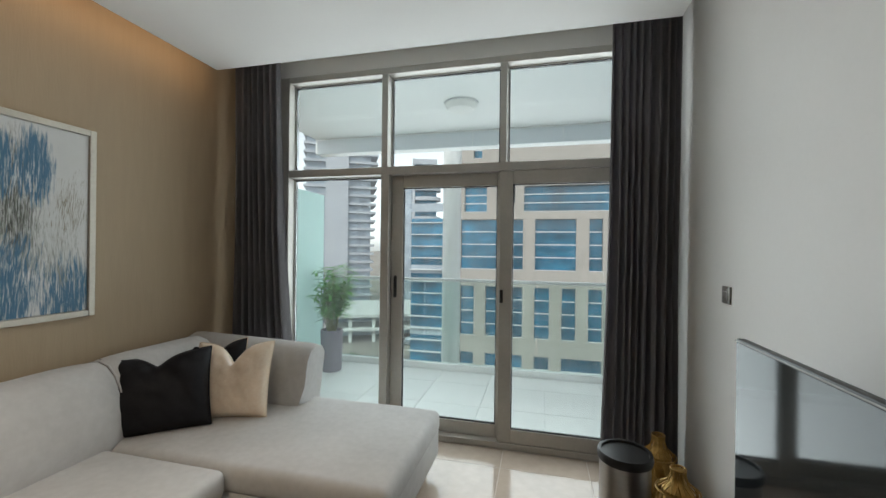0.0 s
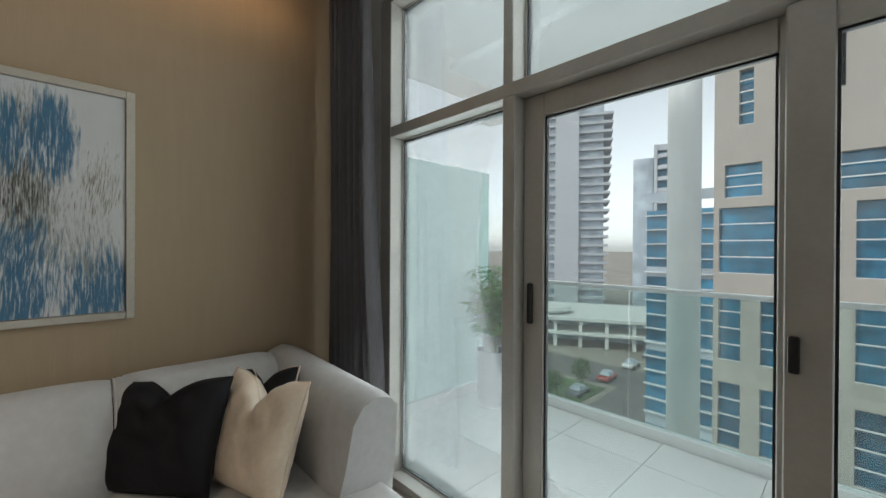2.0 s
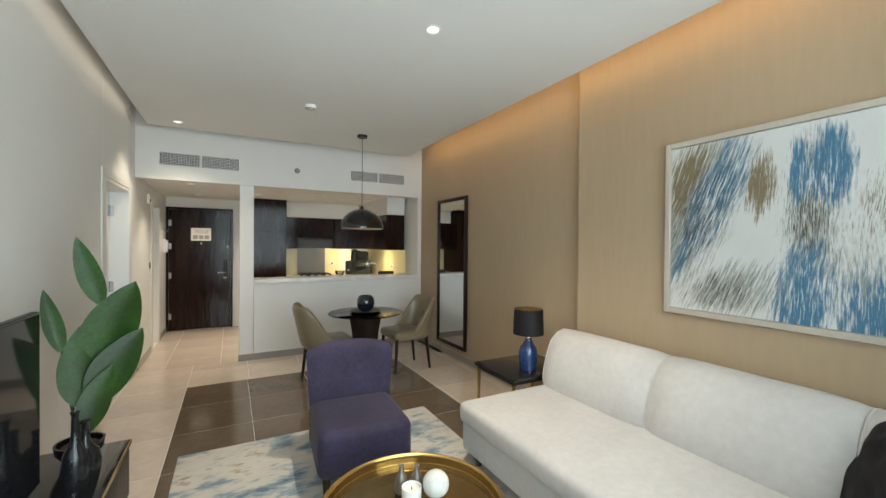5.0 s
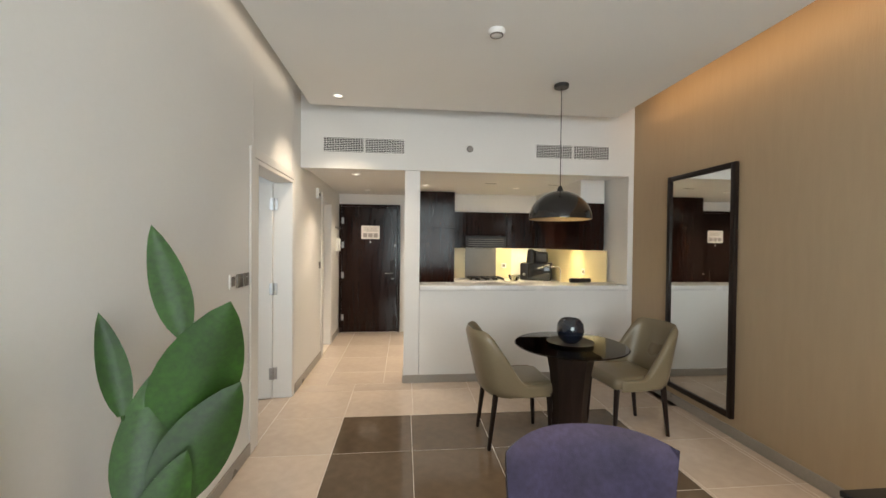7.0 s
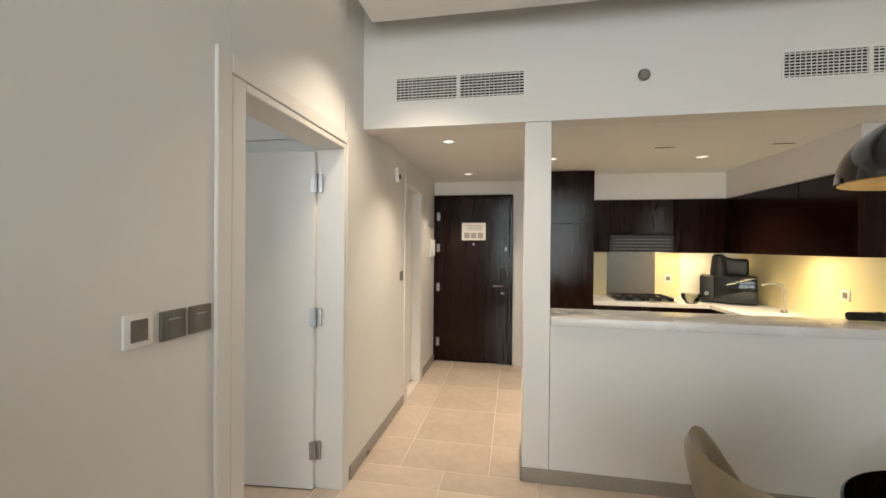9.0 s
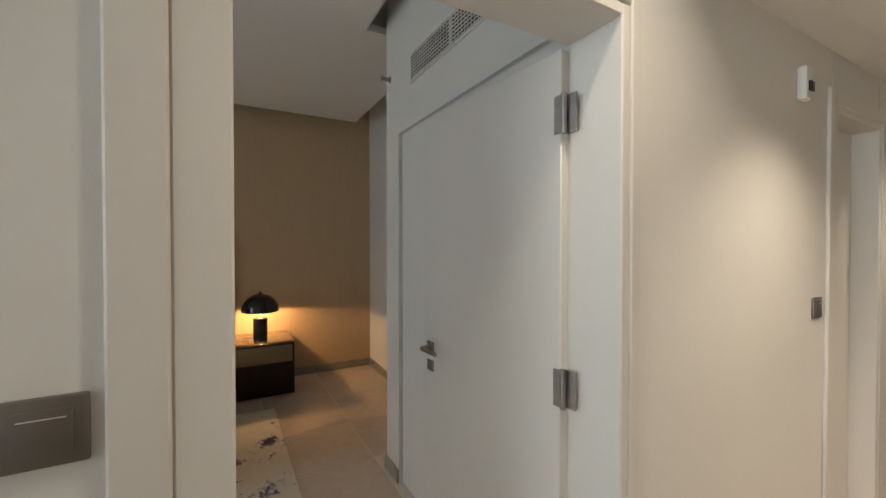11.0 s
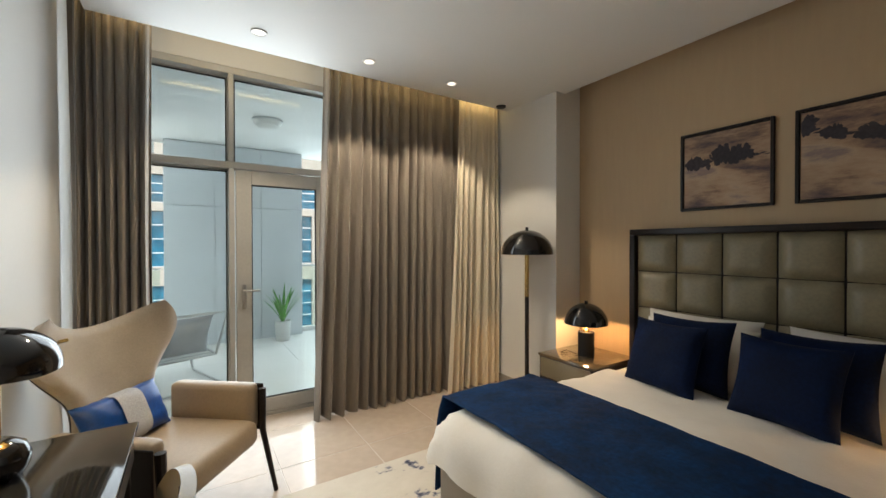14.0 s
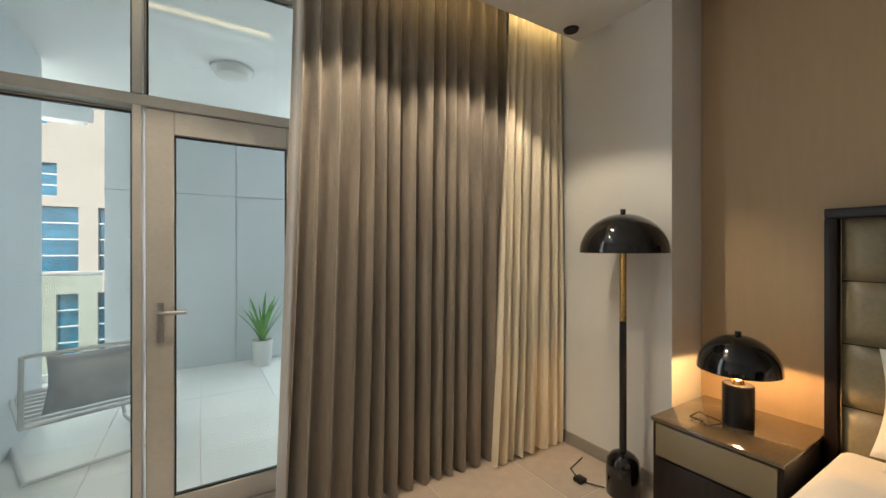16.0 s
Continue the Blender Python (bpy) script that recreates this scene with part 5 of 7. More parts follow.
def strokes(parent, clusters, w, h, x, seed, lift):
    """Brush strokes of thick paint on a canvas. A cluster: paint, name, middle u and v, spreads, lean, count, length, width."""
    rs = random.Random(seed)
    k = 0
    for paint, name, u, v, su, sv, lean, count, ln, wd in clusters:
        bm = bmesh.new()
        for i in range(count):
            k += 1
            t = rs.gauss(0, 1) * sv
            cu, cv = u + rs.gauss(0, 1) * su + lean * t, v + t
            l, ww = ln * rs.uniform(0.4, 1.3), wd * rs.uniform(0.25, 1.2)
            left, right = [], []
            for q in range(7):
                f = q / 6 - 0.5
                yy = (cu - 0.5) * w + lean * f * l + rs.uniform(-0.002, 0.002)
                zz = (cv - 0.5) * h + f * l
                half = ww / 2 * (1 - abs(2 * f) ** 3 * 0.8) * rs.uniform(0.55, 1.1)
                lim_y, lim_z = w / 2 - 0.002, h / 2 - 0.002
                px = x + k * lift
                left.append(bm.verts.new((px, max(-lim_y, min(lim_y, yy - half)), max(-lim_z, min(lim_z, zz)))))
                right.append(bm.verts.new((px, max(-lim_y, min(lim_y, yy + half)), max(-lim_z, min(lim_z, zz)))))
            for q in range(6):
                bm.faces.new((left[q], right[q], right[q + 1], left[q + 1]))
        ob = part(name, bm, paint, parent)
        ob["kind"] = "stuff"


art = picture("wall_painting", pose(XW, 1.475, 1.63), 1.11, 1.10, 0.035, 0.036, M_ARTF, M_ART, "large abstract blue and white painting in a silver frame")
mir = thing("leaning_mirror", pose(XW2 + 0.004, -2.108, 0.15), "tall dark-framed rectangular mirror on the taupe wall", "mirror")
part("frame", B((0, -0.39, 0, 0.036, -0.345, 1.99), (0, 0.345, 0, 0.036, 0.39, 1.99), (0, -0.345, 0, 0.036, 0.345, 0.045), (0, -0.345, 1.945, 0.036, 0.345, 1.99), bevel=0.006), M_WENGE, mir)
part("glass", B((0.004, -0.343, 0.047, 0.020, 0.343, 1.943)), M_MIRROR, mir, "silvered mirror glass")


def side_table():
    ob = thing("side_table", pose(-1.86, -0.10, 0), "dark gloss side table with brass legs beside the sofa", "side table")
    part("tabletop", B((-0.36, -0.28, 0.46, 0.30, 0.26, 0.485), bevel=0.004), M_DGLASS, ob)
    part("apron", B((-0.34, -0.26, 0.43, 0.28, 0.24, 0.459), bevel=0.003), M_WENGE, ob)
    for sx, sy in ((-0.33, -0.25), (0.27, -0.25), (-0.33, 0.23), (0.27, 0.23)):
        part("leg", L([(0, 0), (0.010, 0), (0.014, 0.43), (0, 0.43)], (sx, sy), 12), M_GOLD, ob, "brass leg")


side_table()


def shade_lamp():
    ob = thing("table_lamp", pose(-1.84, 0.0, 0.486), "blue glass table lamp with a black drum shade", "table lamp")
    part("base", L([(0, 0), (0.066, 0), (0.070, 0.008), (0.068, 0.03), (0.074, 0.08), (0.078, 0.13), (0.070, 0.175), (0.044, 0.215), (0.030, 0.245), (0.026, 0.262), (0, 0.264)], seg=36), M_BLUEG, ob)
    part("neck", L([(0, 0.255), (0.02, 0.255), (0.02, 0.29), (0.008, 0.295), (0.008, 0.33), (0, 0.33)], seg=20), M_GOLD, ob, "brass neck")
    part("shade", L([(0.125, 0.295), (0.118, 0.50), (0.114, 0.50), (0.121, 0.295), (0.125, 0.295)], seg=40), M_BLACKC, ob, "black drum shade")
    part("lining", L([(0.119, 0.302), (0.1125, 0.498), (0.111, 0.498), (0.1175, 0.302), (0.119, 0.302)], seg=40), M_GOLDD, ob, "gold foil lining")
    part("bulb", L([(0, 0.33), (0.02, 0.34), (0.028, 0.37), (0.015, 0.40), (0, 0.405)], seg=16), M_WPLAST, ob)


shade_lamp()


def slipper_chair():
    ob = thing("slipper_chair", pose(-0.41, -0.02, 0.012, 0, 0, -4), "armless aubergine velvet slipper chair on the rug", "armchair")
    part("seat", B((-0.285, -0.25, 0.13, 0.285, 0.30, 0.42), bevel=0.06, seg=5), M_PURP, ob)

    def fn(u, v):
        a = 2 * u - 1
        return (a * (0.27 + 0.035 * v), -0.27 - 0.085 * v + (0.05 + 0.09 * v) * abs(a) ** 2.2, 0.17 + v * (0.622 - 0.035 * abs(a) ** 4))
    bm = bmesh.new()
    puffed(bm, fn, 22, 20, 0.115)
    part("backrest", bm, M_PURP, ob, angle=70)
    for sx in (-0.23, 0.23):
        for sy in (-0.22, 0.24):
            part("leg", L([(0, 0), (0.014, 0), (0.024, 0.135), (0, 0.135)], (sx, sy), 12), M_WENGE, ob)


slipper_chair()

rug = thing("rug", pose(-0.30, 0.60, 0.0), "grey blue and ivory abstract rug under the coffee table", "rug")
part("carpet", B((-0.95, -1.36, 0.0005, 0.95, 1.20, 0.012), bevel=0.004), M_RUG, rug)


def coffee_table():
    ob = thing("coffee_table", pose(-0.33, 1.06, 0.012, 0, 0, 0), "round brass tray coffee table with a mirrored top", "coffee table")
    for name, rr, rz, rs in (("tray_rim", 0.368, 0.438, 0.013), ("lower_rim", 0.366, 0.400, 0.012)):
        part(name, L([(rr + rs * math.cos(a * math.pi / 6), rz + rs * math.sin(a * math.pi / 6)) for a in range(13)], seg=64), M_GOLD, ob, "polished brass tube")
    part("tray_wall", L([(0.357, 0.405), (0.366, 0.405), (0.366, 0.434), (0.357, 0.434), (0.357, 0.405)], seg=64), M_GOLD, ob)
    part("tray_top", L([(0, 0.394), (0.362, 0.394), (0.362, 0.406), (0, 0.406)], seg=56), mat("bronze_mirror", (0.28, 0.21, 0.10), 0.10, metal=0.9, var=0.1, bump=0), ob, "bronze mirrored glass")
    for i in range(4):
        a = math.pi / 4 + i * math.pi / 2
        bm = bmesh.new()
        tube(bm, [(0.27 * math.cos(a), 0.27 * math.sin(a), 0), (0.345 * math.cos(a), 0.345 * math.sin(a), 0.396)], 0.010, 10)
        part("leg", bm, M_GOLD, ob)
    bm = bmesh.new()
    pts = [(0.28 * math.cos(t * math.pi / 16), 0.28 * math.sin(t * math.pi / 16), 0.06) for t in range(33)]
    tube(bm, pts, 0.008, 8)
    part("ring", bm, M_GOLD, ob)


coffee_table()
CT = 0.012 + 0.407
for bx, by, h, r in ((-0.335, 0.92, 0.115, 0.026), (-0.405, 0.93, 0.105, 0.026)):
    bo = thing("bottle_vase", pose(bx, by, CT), "small smoked grey bottle vase on the tray table", "vase", "tray vases")
    part("body", L([(0, 0), (r, 0), (r * 1.1, h * 0.3), (r * 0.9, h * 0.55), (r * 0.4, h * 0.72), (r * 0.35, h * 0.96), (r * 0.5, h), (r * 0.3, h), (0, h * 0.9)], seg=24), M_GREYPL, bo)
cand = thing("candle_jar", pose(-0.345, 1.01, CT), "white candle in a glass jar on the tray table", "candle")
part("jar", L([(0, 0), (0.040, 0), (0.042, 0.07), (0.038, 0.07), (0.036, 0.055), (0, 0.055)], seg=28), M_WPLAST, cand)
part("wick", L([(0, 0.055), (0.002, 0.055), (0.002, 0.068), (0, 0.068)], seg=6), M_BLACKM, cand)
orb = thing("glass_orb", pose(-0.455, 1.02, CT), "frosted white glass orb ornament on the tray table", "ornament")
part("orb", L([(0, 0)] + [(0.058 * math.sin(a * math.pi / 14), 0.056 - 0.056 * math.cos(a * math.pi / 14)) for a in range(1, 14)] + [(0, 0.112)], seg=28), mat("milky_glass", (0.62, 0.63, 0.60), 0.12, var=0.15, scale=8, bump=0), orb)


# ---- dining corner ----
def dining_table():
    ob = thing("dining_table", pose(-0.985, -1.71, 0), "round smoked-glass dining table on a dark tapered pedestal", "dining table")
    part("tabletop", L([(0, 0.748), (0.395, 0.748), (0.402, 0.754), (0.395, 0.760), (0, 0.760)], seg=64), glass("smoked_table_glass", (0.52, 0.55, 0.53), 0.55), ob, "smoked glass top")
    part("pedestal", L([(0, 0.04), (0.155, 0.04), (0.135, 0.10), (0.125, 0.30), (0.150, 0.55), (0.185, 0.735), (0.185, 0.747), (0, 0.747)], seg=10), M_WENGE, ob, angle=20)
    part("plinth", L([(0, 0), (0.195, 0), (0.195, 0.032), (0.165, 0.045), (0, 0.045)], seg=40), M_GOLD, ob, "brass plinth ring")


dining_table()
plate = thing("charger_plate", pose(-0.985, -1.71, 0.761), "black round charger plate on the dining table", "plate")
part("plate", L([(0, 0), (0.10, 0), (0.165, 0.014), (0.168, 0.018), (0.10, 0.007), (0, 0.007)], seg=40), M_BLACKM, plate)
vs = thing("round_vase", pose(-0.985, -1.71, 0.769), "glossy dark blue ball vase on the dining table", "vase")
part("body", L([(0, 0), (0.045, 0), (0.082, 0.032), (0.099, 0.088), (0.092, 0.14), (0.068, 0.172), (0.060, 0.175), (0.062, 0.168), (0.055, 0.155), (0, 0.145)], seg=40), mat("dark_blue_glaze", (0.008, 0.012, 0.022), 0.08, var=0.3, bump=0, coat=0.8), vs)


def dining_chair(m, label, fabric, group):
    """Facing +y, its foot at the pose."""
    ob = thing("dining_chair", m, label, "chair", group)
    part("seat", B((-0.215, -0.19, 0.385, 0.215, 0.25, 0.485), bevel=0.042, seg=5), fabric, ob)

    def shell(u, v):
        """Back and sides in one: high round the back, swept down to the seat's front."""
        a = 2 * u - 1
        q, sg = abs(a), math.copysign(1, a)
        if q < 0.55:
            ang = q / 0.55 * math.pi / 2
            x, y = 0.232 * math.sin(ang) ** 0.85, -0.07 - 0.175 * math.cos(ang) ** 0.85
        else:
            x, y = 0.232, -0.07 + (q - 0.55) / 0.45 * 0.27
        k = min(1.0, max(0.0, (q - 0.36) / 0.36))
        top = 0.475 - 0.385 * k * k * (3 - 2 * k)
        rise = v * top
        return (sg * x * (1 - 0.06 * rise), y - 0.24 * rise * (1 - k) ** 0.5, 0.385 + rise)
    bm = bmesh.new()
    puffed(bm, shell, 40, 14, 0.055)
    part("backrest", bm, fabric, ob, angle=75)
    for sx, sy, lean in ((-0.18, -0.19, -0.05), (0.18, -0.19, -0.05), (-0.18, 0.21, 0.02), (0.18, 0.21, 0.02)):
        bm = bmesh.new()
        tube(bm, [(sx * 1.04, sy + lean, 0), (sx, sy, 0.41)], 0.014, 8, 0.022)
        part("leg", bm, M_WENGE, ob, "dark tapered leg")
    return ob


c1 = dining_chair(pose(-0.62, -1.90, 0, 0, 0, 92), "taupe leather dining chair with swept sides at the round table", M_LEATH, "chairs at the round table")
copy_thing(c1, pose(-1.57, -1.96, 0, 0, 0, -84))


def pendant():
    ob = thing("pendant_lamp", pose(-1.06, -2.12, 0), "black dome pendant lamp with a gold lining", "pendant lamp")
    part("canopy", L([(0, CEIL_L - 0.03), (0.058, CEIL_L - 0.03), (0.06, CEIL_L - 0.002), (0, CEIL_L - 0.002)], seg=28), M_BLACKM, ob)
    bm = bmesh.new()
    tube(bm, [(0, 0, 1.97), (0, 0, CEIL_L - 0.02)], 0.0035, 8)
    part("cable", bm, M_BLACKM, ob)
    R, z0, h = 0.255, 1.70, 0.235
    dome = [(R * math.cos(a * math.pi / 2 / 14), z0 + h * math.sin(a * math.pi / 2 / 14)) for a in range(14)] + [(0.02, z0 + h)]
    inner = [(max(0.016, r - 0.006), z - 0.005) for r, z in dome[::-1]]
    part("shade", L(dome + [(0.016, z0 + h - 0.003)] + [(r + 0.003, z + 0.003) for r, z in inner[1:]] + [dome[0]], seg=48), M_BLACKG, ob)
    part("lining", L([(r - 0.002, z) for r, z in inner[1:]][::-1] + [(0.012, z0 + h - 0.012)], seg=48), M_INGOLD, ob, "gold leaf lining")
    part("socket", L([(0, z0 + h - 0.05), (0.022, z0 + h - 0.05), (0.024, z0 + h + 0.015), (0.010, z0 + h + 0.04), (0, z0 + h + 0.04)], seg=20), M_BLACKM, ob)
    part("bulb", L([(0, z0 + 0.09), (0.03, z0 + 0.11), (0.034, z0 + 0.14), (0.02, z0 + 0.185), (0, z0 + 0.19)], seg=20), M_WPLAST, ob)


pendant()


# ---- television side ----
def console():
    ob = thing("tv_console", pose(0, 0, 0), "low dark gloss television console along the white wall", "tv console")
    part("carcase", B((0.84, -0.22, 0.10, 1.285, 2.02, 0.38), bevel=0.004), M_WENGE, ob)
    part("top", B((0.82, -0.24, 0.381, 1.285, 2.04, 0.405), bevel=0.003), M_DGLASS, ob)
    part("trim", B((0.816, -0.244, 0.381, 0.8195, 2.044, 0.405)), M_GOLD, ob, "thin brass edge")
    for i in range(4):
        part("drawer_front", B((0.822, -0.215 + i * 0.5585, 0.11, 0.839, -0.215 + (i + 1) * 0.5585 - 0.006, 0.375), bevel=0.003), M_WENGE, ob)
    for sx in (0.90, 1.22):
        for sy in (-0.12, 1.92):
            part("leg", L([(0, 0), (0.014, 0), (0.02, 0.10), (0, 0.10)], (sx, sy), 12), M_GOLD, ob)


console()


def television():
    ob = thing("television", pose(1.06, 1.0, 0.406), "large flat black television on the console", "television")
    part("bezel", B((-0.005, -0.80, 0.045, 0.025, 0.80, 0.80), bevel=0.006), M_BLACKM, ob)
    part("screen", B((-0.0085, -0.788, 0.060, -0.0055, 0.788, 0.788)), M_SCREEN, ob, "dark reflecting screen")
    part("trim", B((-0.007, -0.80, 0.790, -0.0055, 0.80, 0.794)), M_GREYPL, ob)
    for sy in (-0.5, 0.5):
        part("foot", B((-0.10, sy - 0.02, 0.0, 0.12, sy + 0.02, 0.014), (0.0, sy - 0.015, 0.014, 0.02, sy + 0.015, 0.06), bevel=0.004), M_BLACKM, ob)


television()
for vx, vy, h, r in ((0.94, 0.20, 0.34, 0.045), (0.93, 0.10, 0.26, 0.055), (0.98, 0.02, 0.22, 0.05)):
    bo = thing("bottle_vase", pose(vx, vy, 0.406), "smoked dark glass bottle vase on the console", "vase", "console vases")
    part("body", L([(0, 0), (r, 0), (r * 1.1, h * 0.25), (r * 0.95, h * 0.45), (r * 0.35, h * 0.62), (r * 0.28, h * 0.95), (r * 0.4, h), (r * 0.2, h), (0, h * 0.9)], seg=28), M_DGLASS, bo)


def leaf_mesh(bm, base, tip, width, sag, up=Vector((0, 0, 1)), fold=0.25, n=10):
    base, tip = Vector(base), Vector(tip)
    d = tip - base
    side = d.cross(up)
    side = side.normalized() if side.length > 1e-6 else Vector((1, 0, 0))
    nrm = side.cross(d).normalized()

    def fn(u, v):
        w = width * math.sin(math.pi * min(1, 0.04 + 0.96 * u) ** 0.8) ** 0.75
        a = (v - 0.5) * 2
        c = base + d * u + nrm * (-sag * u * u + fold * abs(a) * w * 0.5)
        return c + side * (a * w / 2)
    grid_solid(bm, fn, n, 4, 0.0025)


def big_plant():
    ob = thing("potted_plant", pose(1.0, -0.10, 0.406), "broad-leaved green plant in a dark bowl on the console", "plant")
    part("pot", L([(0, 0), (0.06, 0), (0.095, 0.05), (0.10, 0.09), (0.09, 0.09), (0.08, 0.06), (0, 0.06)], seg=28), M_BLACKG, ob)
    part("soil", L([(0, 0.062), (0.078, 0.062), (0.07, 0.072), (0, 0.076)], seg=20), M_SOIL, ob)
    # tip and foot of each leaf, and its width
    specs = [((0.10, -0.30, 1.12), (-0.03, -0.24, 0.76), 0.115), ((-0.17, -0.26, 0.88), (-0.01, -0.22, 0.40), 0.27), ((0.21, -0.22, 0.84), (0.12, -0.18, 0.52), 0.085), ((-0.20, -0.26, 0.60), (-0.03, -0.12, 0.24), 0.22), ((0.08, -0.26, 0.62), (0.02, -0.10, 0.24), 0.18), ((-0.08, -0.16, 0.42), (-0.01, -0.03, 0.12), 0.15)]
    for (tx, ty, tz), foot, w in specs:
        b = Vector(foot)
        s = b.z
        bm = bmesh.new()
        tube(bm, [(0, -0.02, 0.06), (b.x * 0.8, b.y * 1.15, s * 0.5), tuple(b)], 0.010, 7, 0.006)
        st = part("stalk", bm, M_LEAF, ob)
        bm = bmesh.new()
        leaf_mesh(bm, b, (tx, ty, tz), w, 0.04, Vector((0.45, -0.9, 0.1)))
        part("leaf", bm, M_LEAF, ob, angle=70)


big_plant()


def pedal_bin():
    ob = thing("waste_bin", pose(0.82, 2.38, 0), "brushed steel waste bin with a black rim", "bin")
    part("body", L([(0, 0.015), (0.115, 0.015), (0.12, 0.03), (0.12, 0.46), (0.112, 0.46), (0.112, 0.06), (0, 0.06)], seg=40), M_STEEL, ob)
    part("rim", L([(0.108, 0.455), (0.128, 0.455), (0.132, 0.475), (0.126, 0.497), (0.112, 0.497), (0.108, 0.455)], seg=40), M_BLACKM, ob, "black plastic rim")
    part("lid", L([(0, 0.480), (0.108, 0.480), (0.108, 0.486), (0, 0.49)], seg=36), M_BLACKM, ob)
    part("foot_ring", L([(0, 0), (0.112, 0), (0.112, 0.015), (0, 0.015)], seg=36), M_BLACKM, ob)


pedal_bin()


def lattice_vase(m, h, r):
    """A bottle-shaped lantern woven of gilt wire."""
    ob = thing("lattice_vase", m, "gold wire lattice vase standing on the floor", "vase", "gold floor vases")
    prof = lambda v: r * (0.72 + 0.28 * math.sin(math.pi * min(1, v / 0.72) * 0.9)) if v < 0.72 else r * (0.95 - 0.62 * min(1, (v - 0.72) / 0.14))
    part("liner", L([(0, 0.004)] + [(prof(i / 20) * 0.86, h * i / 20) for i in range(21)] + [(0, h * 0.98)], seg=20), M_GOLDD, ob)
    n = 22
    for i in range(n):
        bm = bmesh.new()
        pts = []
        for j in range(13):
            v = j / 12
            a = 2 * math.pi * i / n + v * 1.5 * (1 if i % 2 else -1)
            pts.append((prof(v) * math.cos(a), prof(v) * math.sin(a), 0.006 + h * v))
        tube(bm, pts, 0.0032, 5)
        part("wire", bm, M_GOLDD, ob)
    for v in (0.0, 0.72, 1.0):
        bm = bmesh.new()
        tube(bm, [(prof(v) * math.cos(k * math.pi / 12), prof(v) * math.sin(k * math.pi / 12), 0.006 + h * v) for k in range(25)], 0.005, 6)
        part("ring", bm, M_GOLDD, ob)


lattice_vase(pose(1.08, 2.78, 0), 0.42, 0.10)
lattice_vase(pose(1.09, 2.47, 0), 0.39, 0.105)


# ---- bedroom ----
def bed():
    ob = thing("bed", pose(0, 0, 0), "double bed with white linen and a buttoned leather headboard", "bed")
    x0, x1, y0, y1 = 3.22, 5.06, -1.86, -0.11
    for a, b in ((y0, (y0 + y1) / 2 - 0.004), ((y0 + y1) / 2 + 0.004, y1)):
        part("base_half", B((x0 + 0.02, a + 0.01, 0.05, x1, b - 0.01, 0.33), bevel=0.015, seg=3), M_BASE, ob, "taupe upholstered divan base")
    for fx in (x0 + 0.08, x1 - 0.1):
        for fy in (y0 + 0.08, (y0 + y1) / 2, y1 - 0.08):
            part("foot", L([(0, 0), (0.02, 0), (0.026, 0.052), (0, 0.052)], (fx, fy), 12), M_BLACKM, ob)
    part("mattress", B((x0, y0, 0.331, x1, y1, 0.52), bevel=0.05, seg=4), M_LINEN, ob)

    # duvet: a draped slab with soft folds
    def fn(u, v):
        s = (v - 0.5) * 2
        e = max(0.0, abs(s) - 0.86) / 0.14
        fr = max(0.0, 0.075 - u) / 0.075
        y = (y0 + y1) / 2 + s * (y1 - y0) / 2 * 1.0 + (0.025 * math.copysign(1, s) * min(1, e * 2))
        x = x0 - 0.025 * min(1, fr * 2.5) + (x1 - 0.50 - x0) * max(0.0, (u - 0.03)) / 0.97
        wr = 0.018 * noise.noise(Vector((u * 5, s * 3.5, 0.3))) + 0.010 * noise.noise(Vector((u * 13, s * 8, 2.3))) + 0.004 * noise.noise(Vector((u * 30, s * 22, 4.1)))
        z = 0.565 + 0.02 * (1 - s * s) + wr
        side, foot = 0.24 * e ** 1.6, 0.255 * fr ** 1.5
        z -= max(side, foot) + 0.12 * min(side, foot)
        if fr > 0.3:
            x += 0.012 * math.sin(s * 14 + 1.2) * fr
        if e > 0.3:
            y += 0.010 * math.sin(u * 22) * e
        return (x, y, z)
    bm = bmesh.new()
    grid_solid(bm, fn, 44, 56, 0.035)
    part("duvet", bm, M_LINEN, ob, "white crumpled duvet", angle=70)
    # headboard: dark frame round two and a half rows of stuffed squares
    hb = part("headboard", B((5.157, -1.879, 0.10, 5.215, -0.091, 1.529), bevel=0.004), M_WENGE, ob, "dark wooden headboard back")
    for a in (-1.925, -0.09):
        part("stile", B((5.10, a, 0.10, 5.16, a + 0.045, 1.529), bevel=0.006), M_WENGE, hb, "dark wooden upright")
    part("rail", B((5.10, -1.925, 1.53, 5.16, -0.045, 1.575), bevel=0.006), M_WENGE, hb, "dark wooden top rail")
    n, rows = 6, 4
    w, h = (1.88 - 0.09) / n, 0.285
    me = None
    for r in range(rows):
        for i in range(n):
            a, z = -1.88 + w * i, 1.53 - h * (r + 1)
            if me is None:
                bm = bmesh.new()

                def pad(u, v):
                    return (-0.045 * ((1 - (2 * u - 1) ** 4) * (1 - (2 * v - 1) ** 4)) ** 0.45, 0.007 + (w - 0.014) * u, 0.004 + (h - 0.008) * v)
                grid_solid(bm, pad, 8, 8, 0.006)
                o = make("padded_square", bm, M_HEAD, True, 70)
                me = o.data
            else:
                o = new("padded_square", me)
            o.parent = hb
            o.matrix_basis = pose(5.152, a, z)


bed()


def bed_cushion(name, m, w, h, d, material, label, group, seed):
    ob = thing(name, m, label, "pillow" if "pillow" in name else "cushion", group)
    bm = bmesh.new()
    pillow(bm, w, h, d, 0.4, 0.0, 18, seed)
    part("cover", bm, material, ob, angle=60)


ZB = 0.585
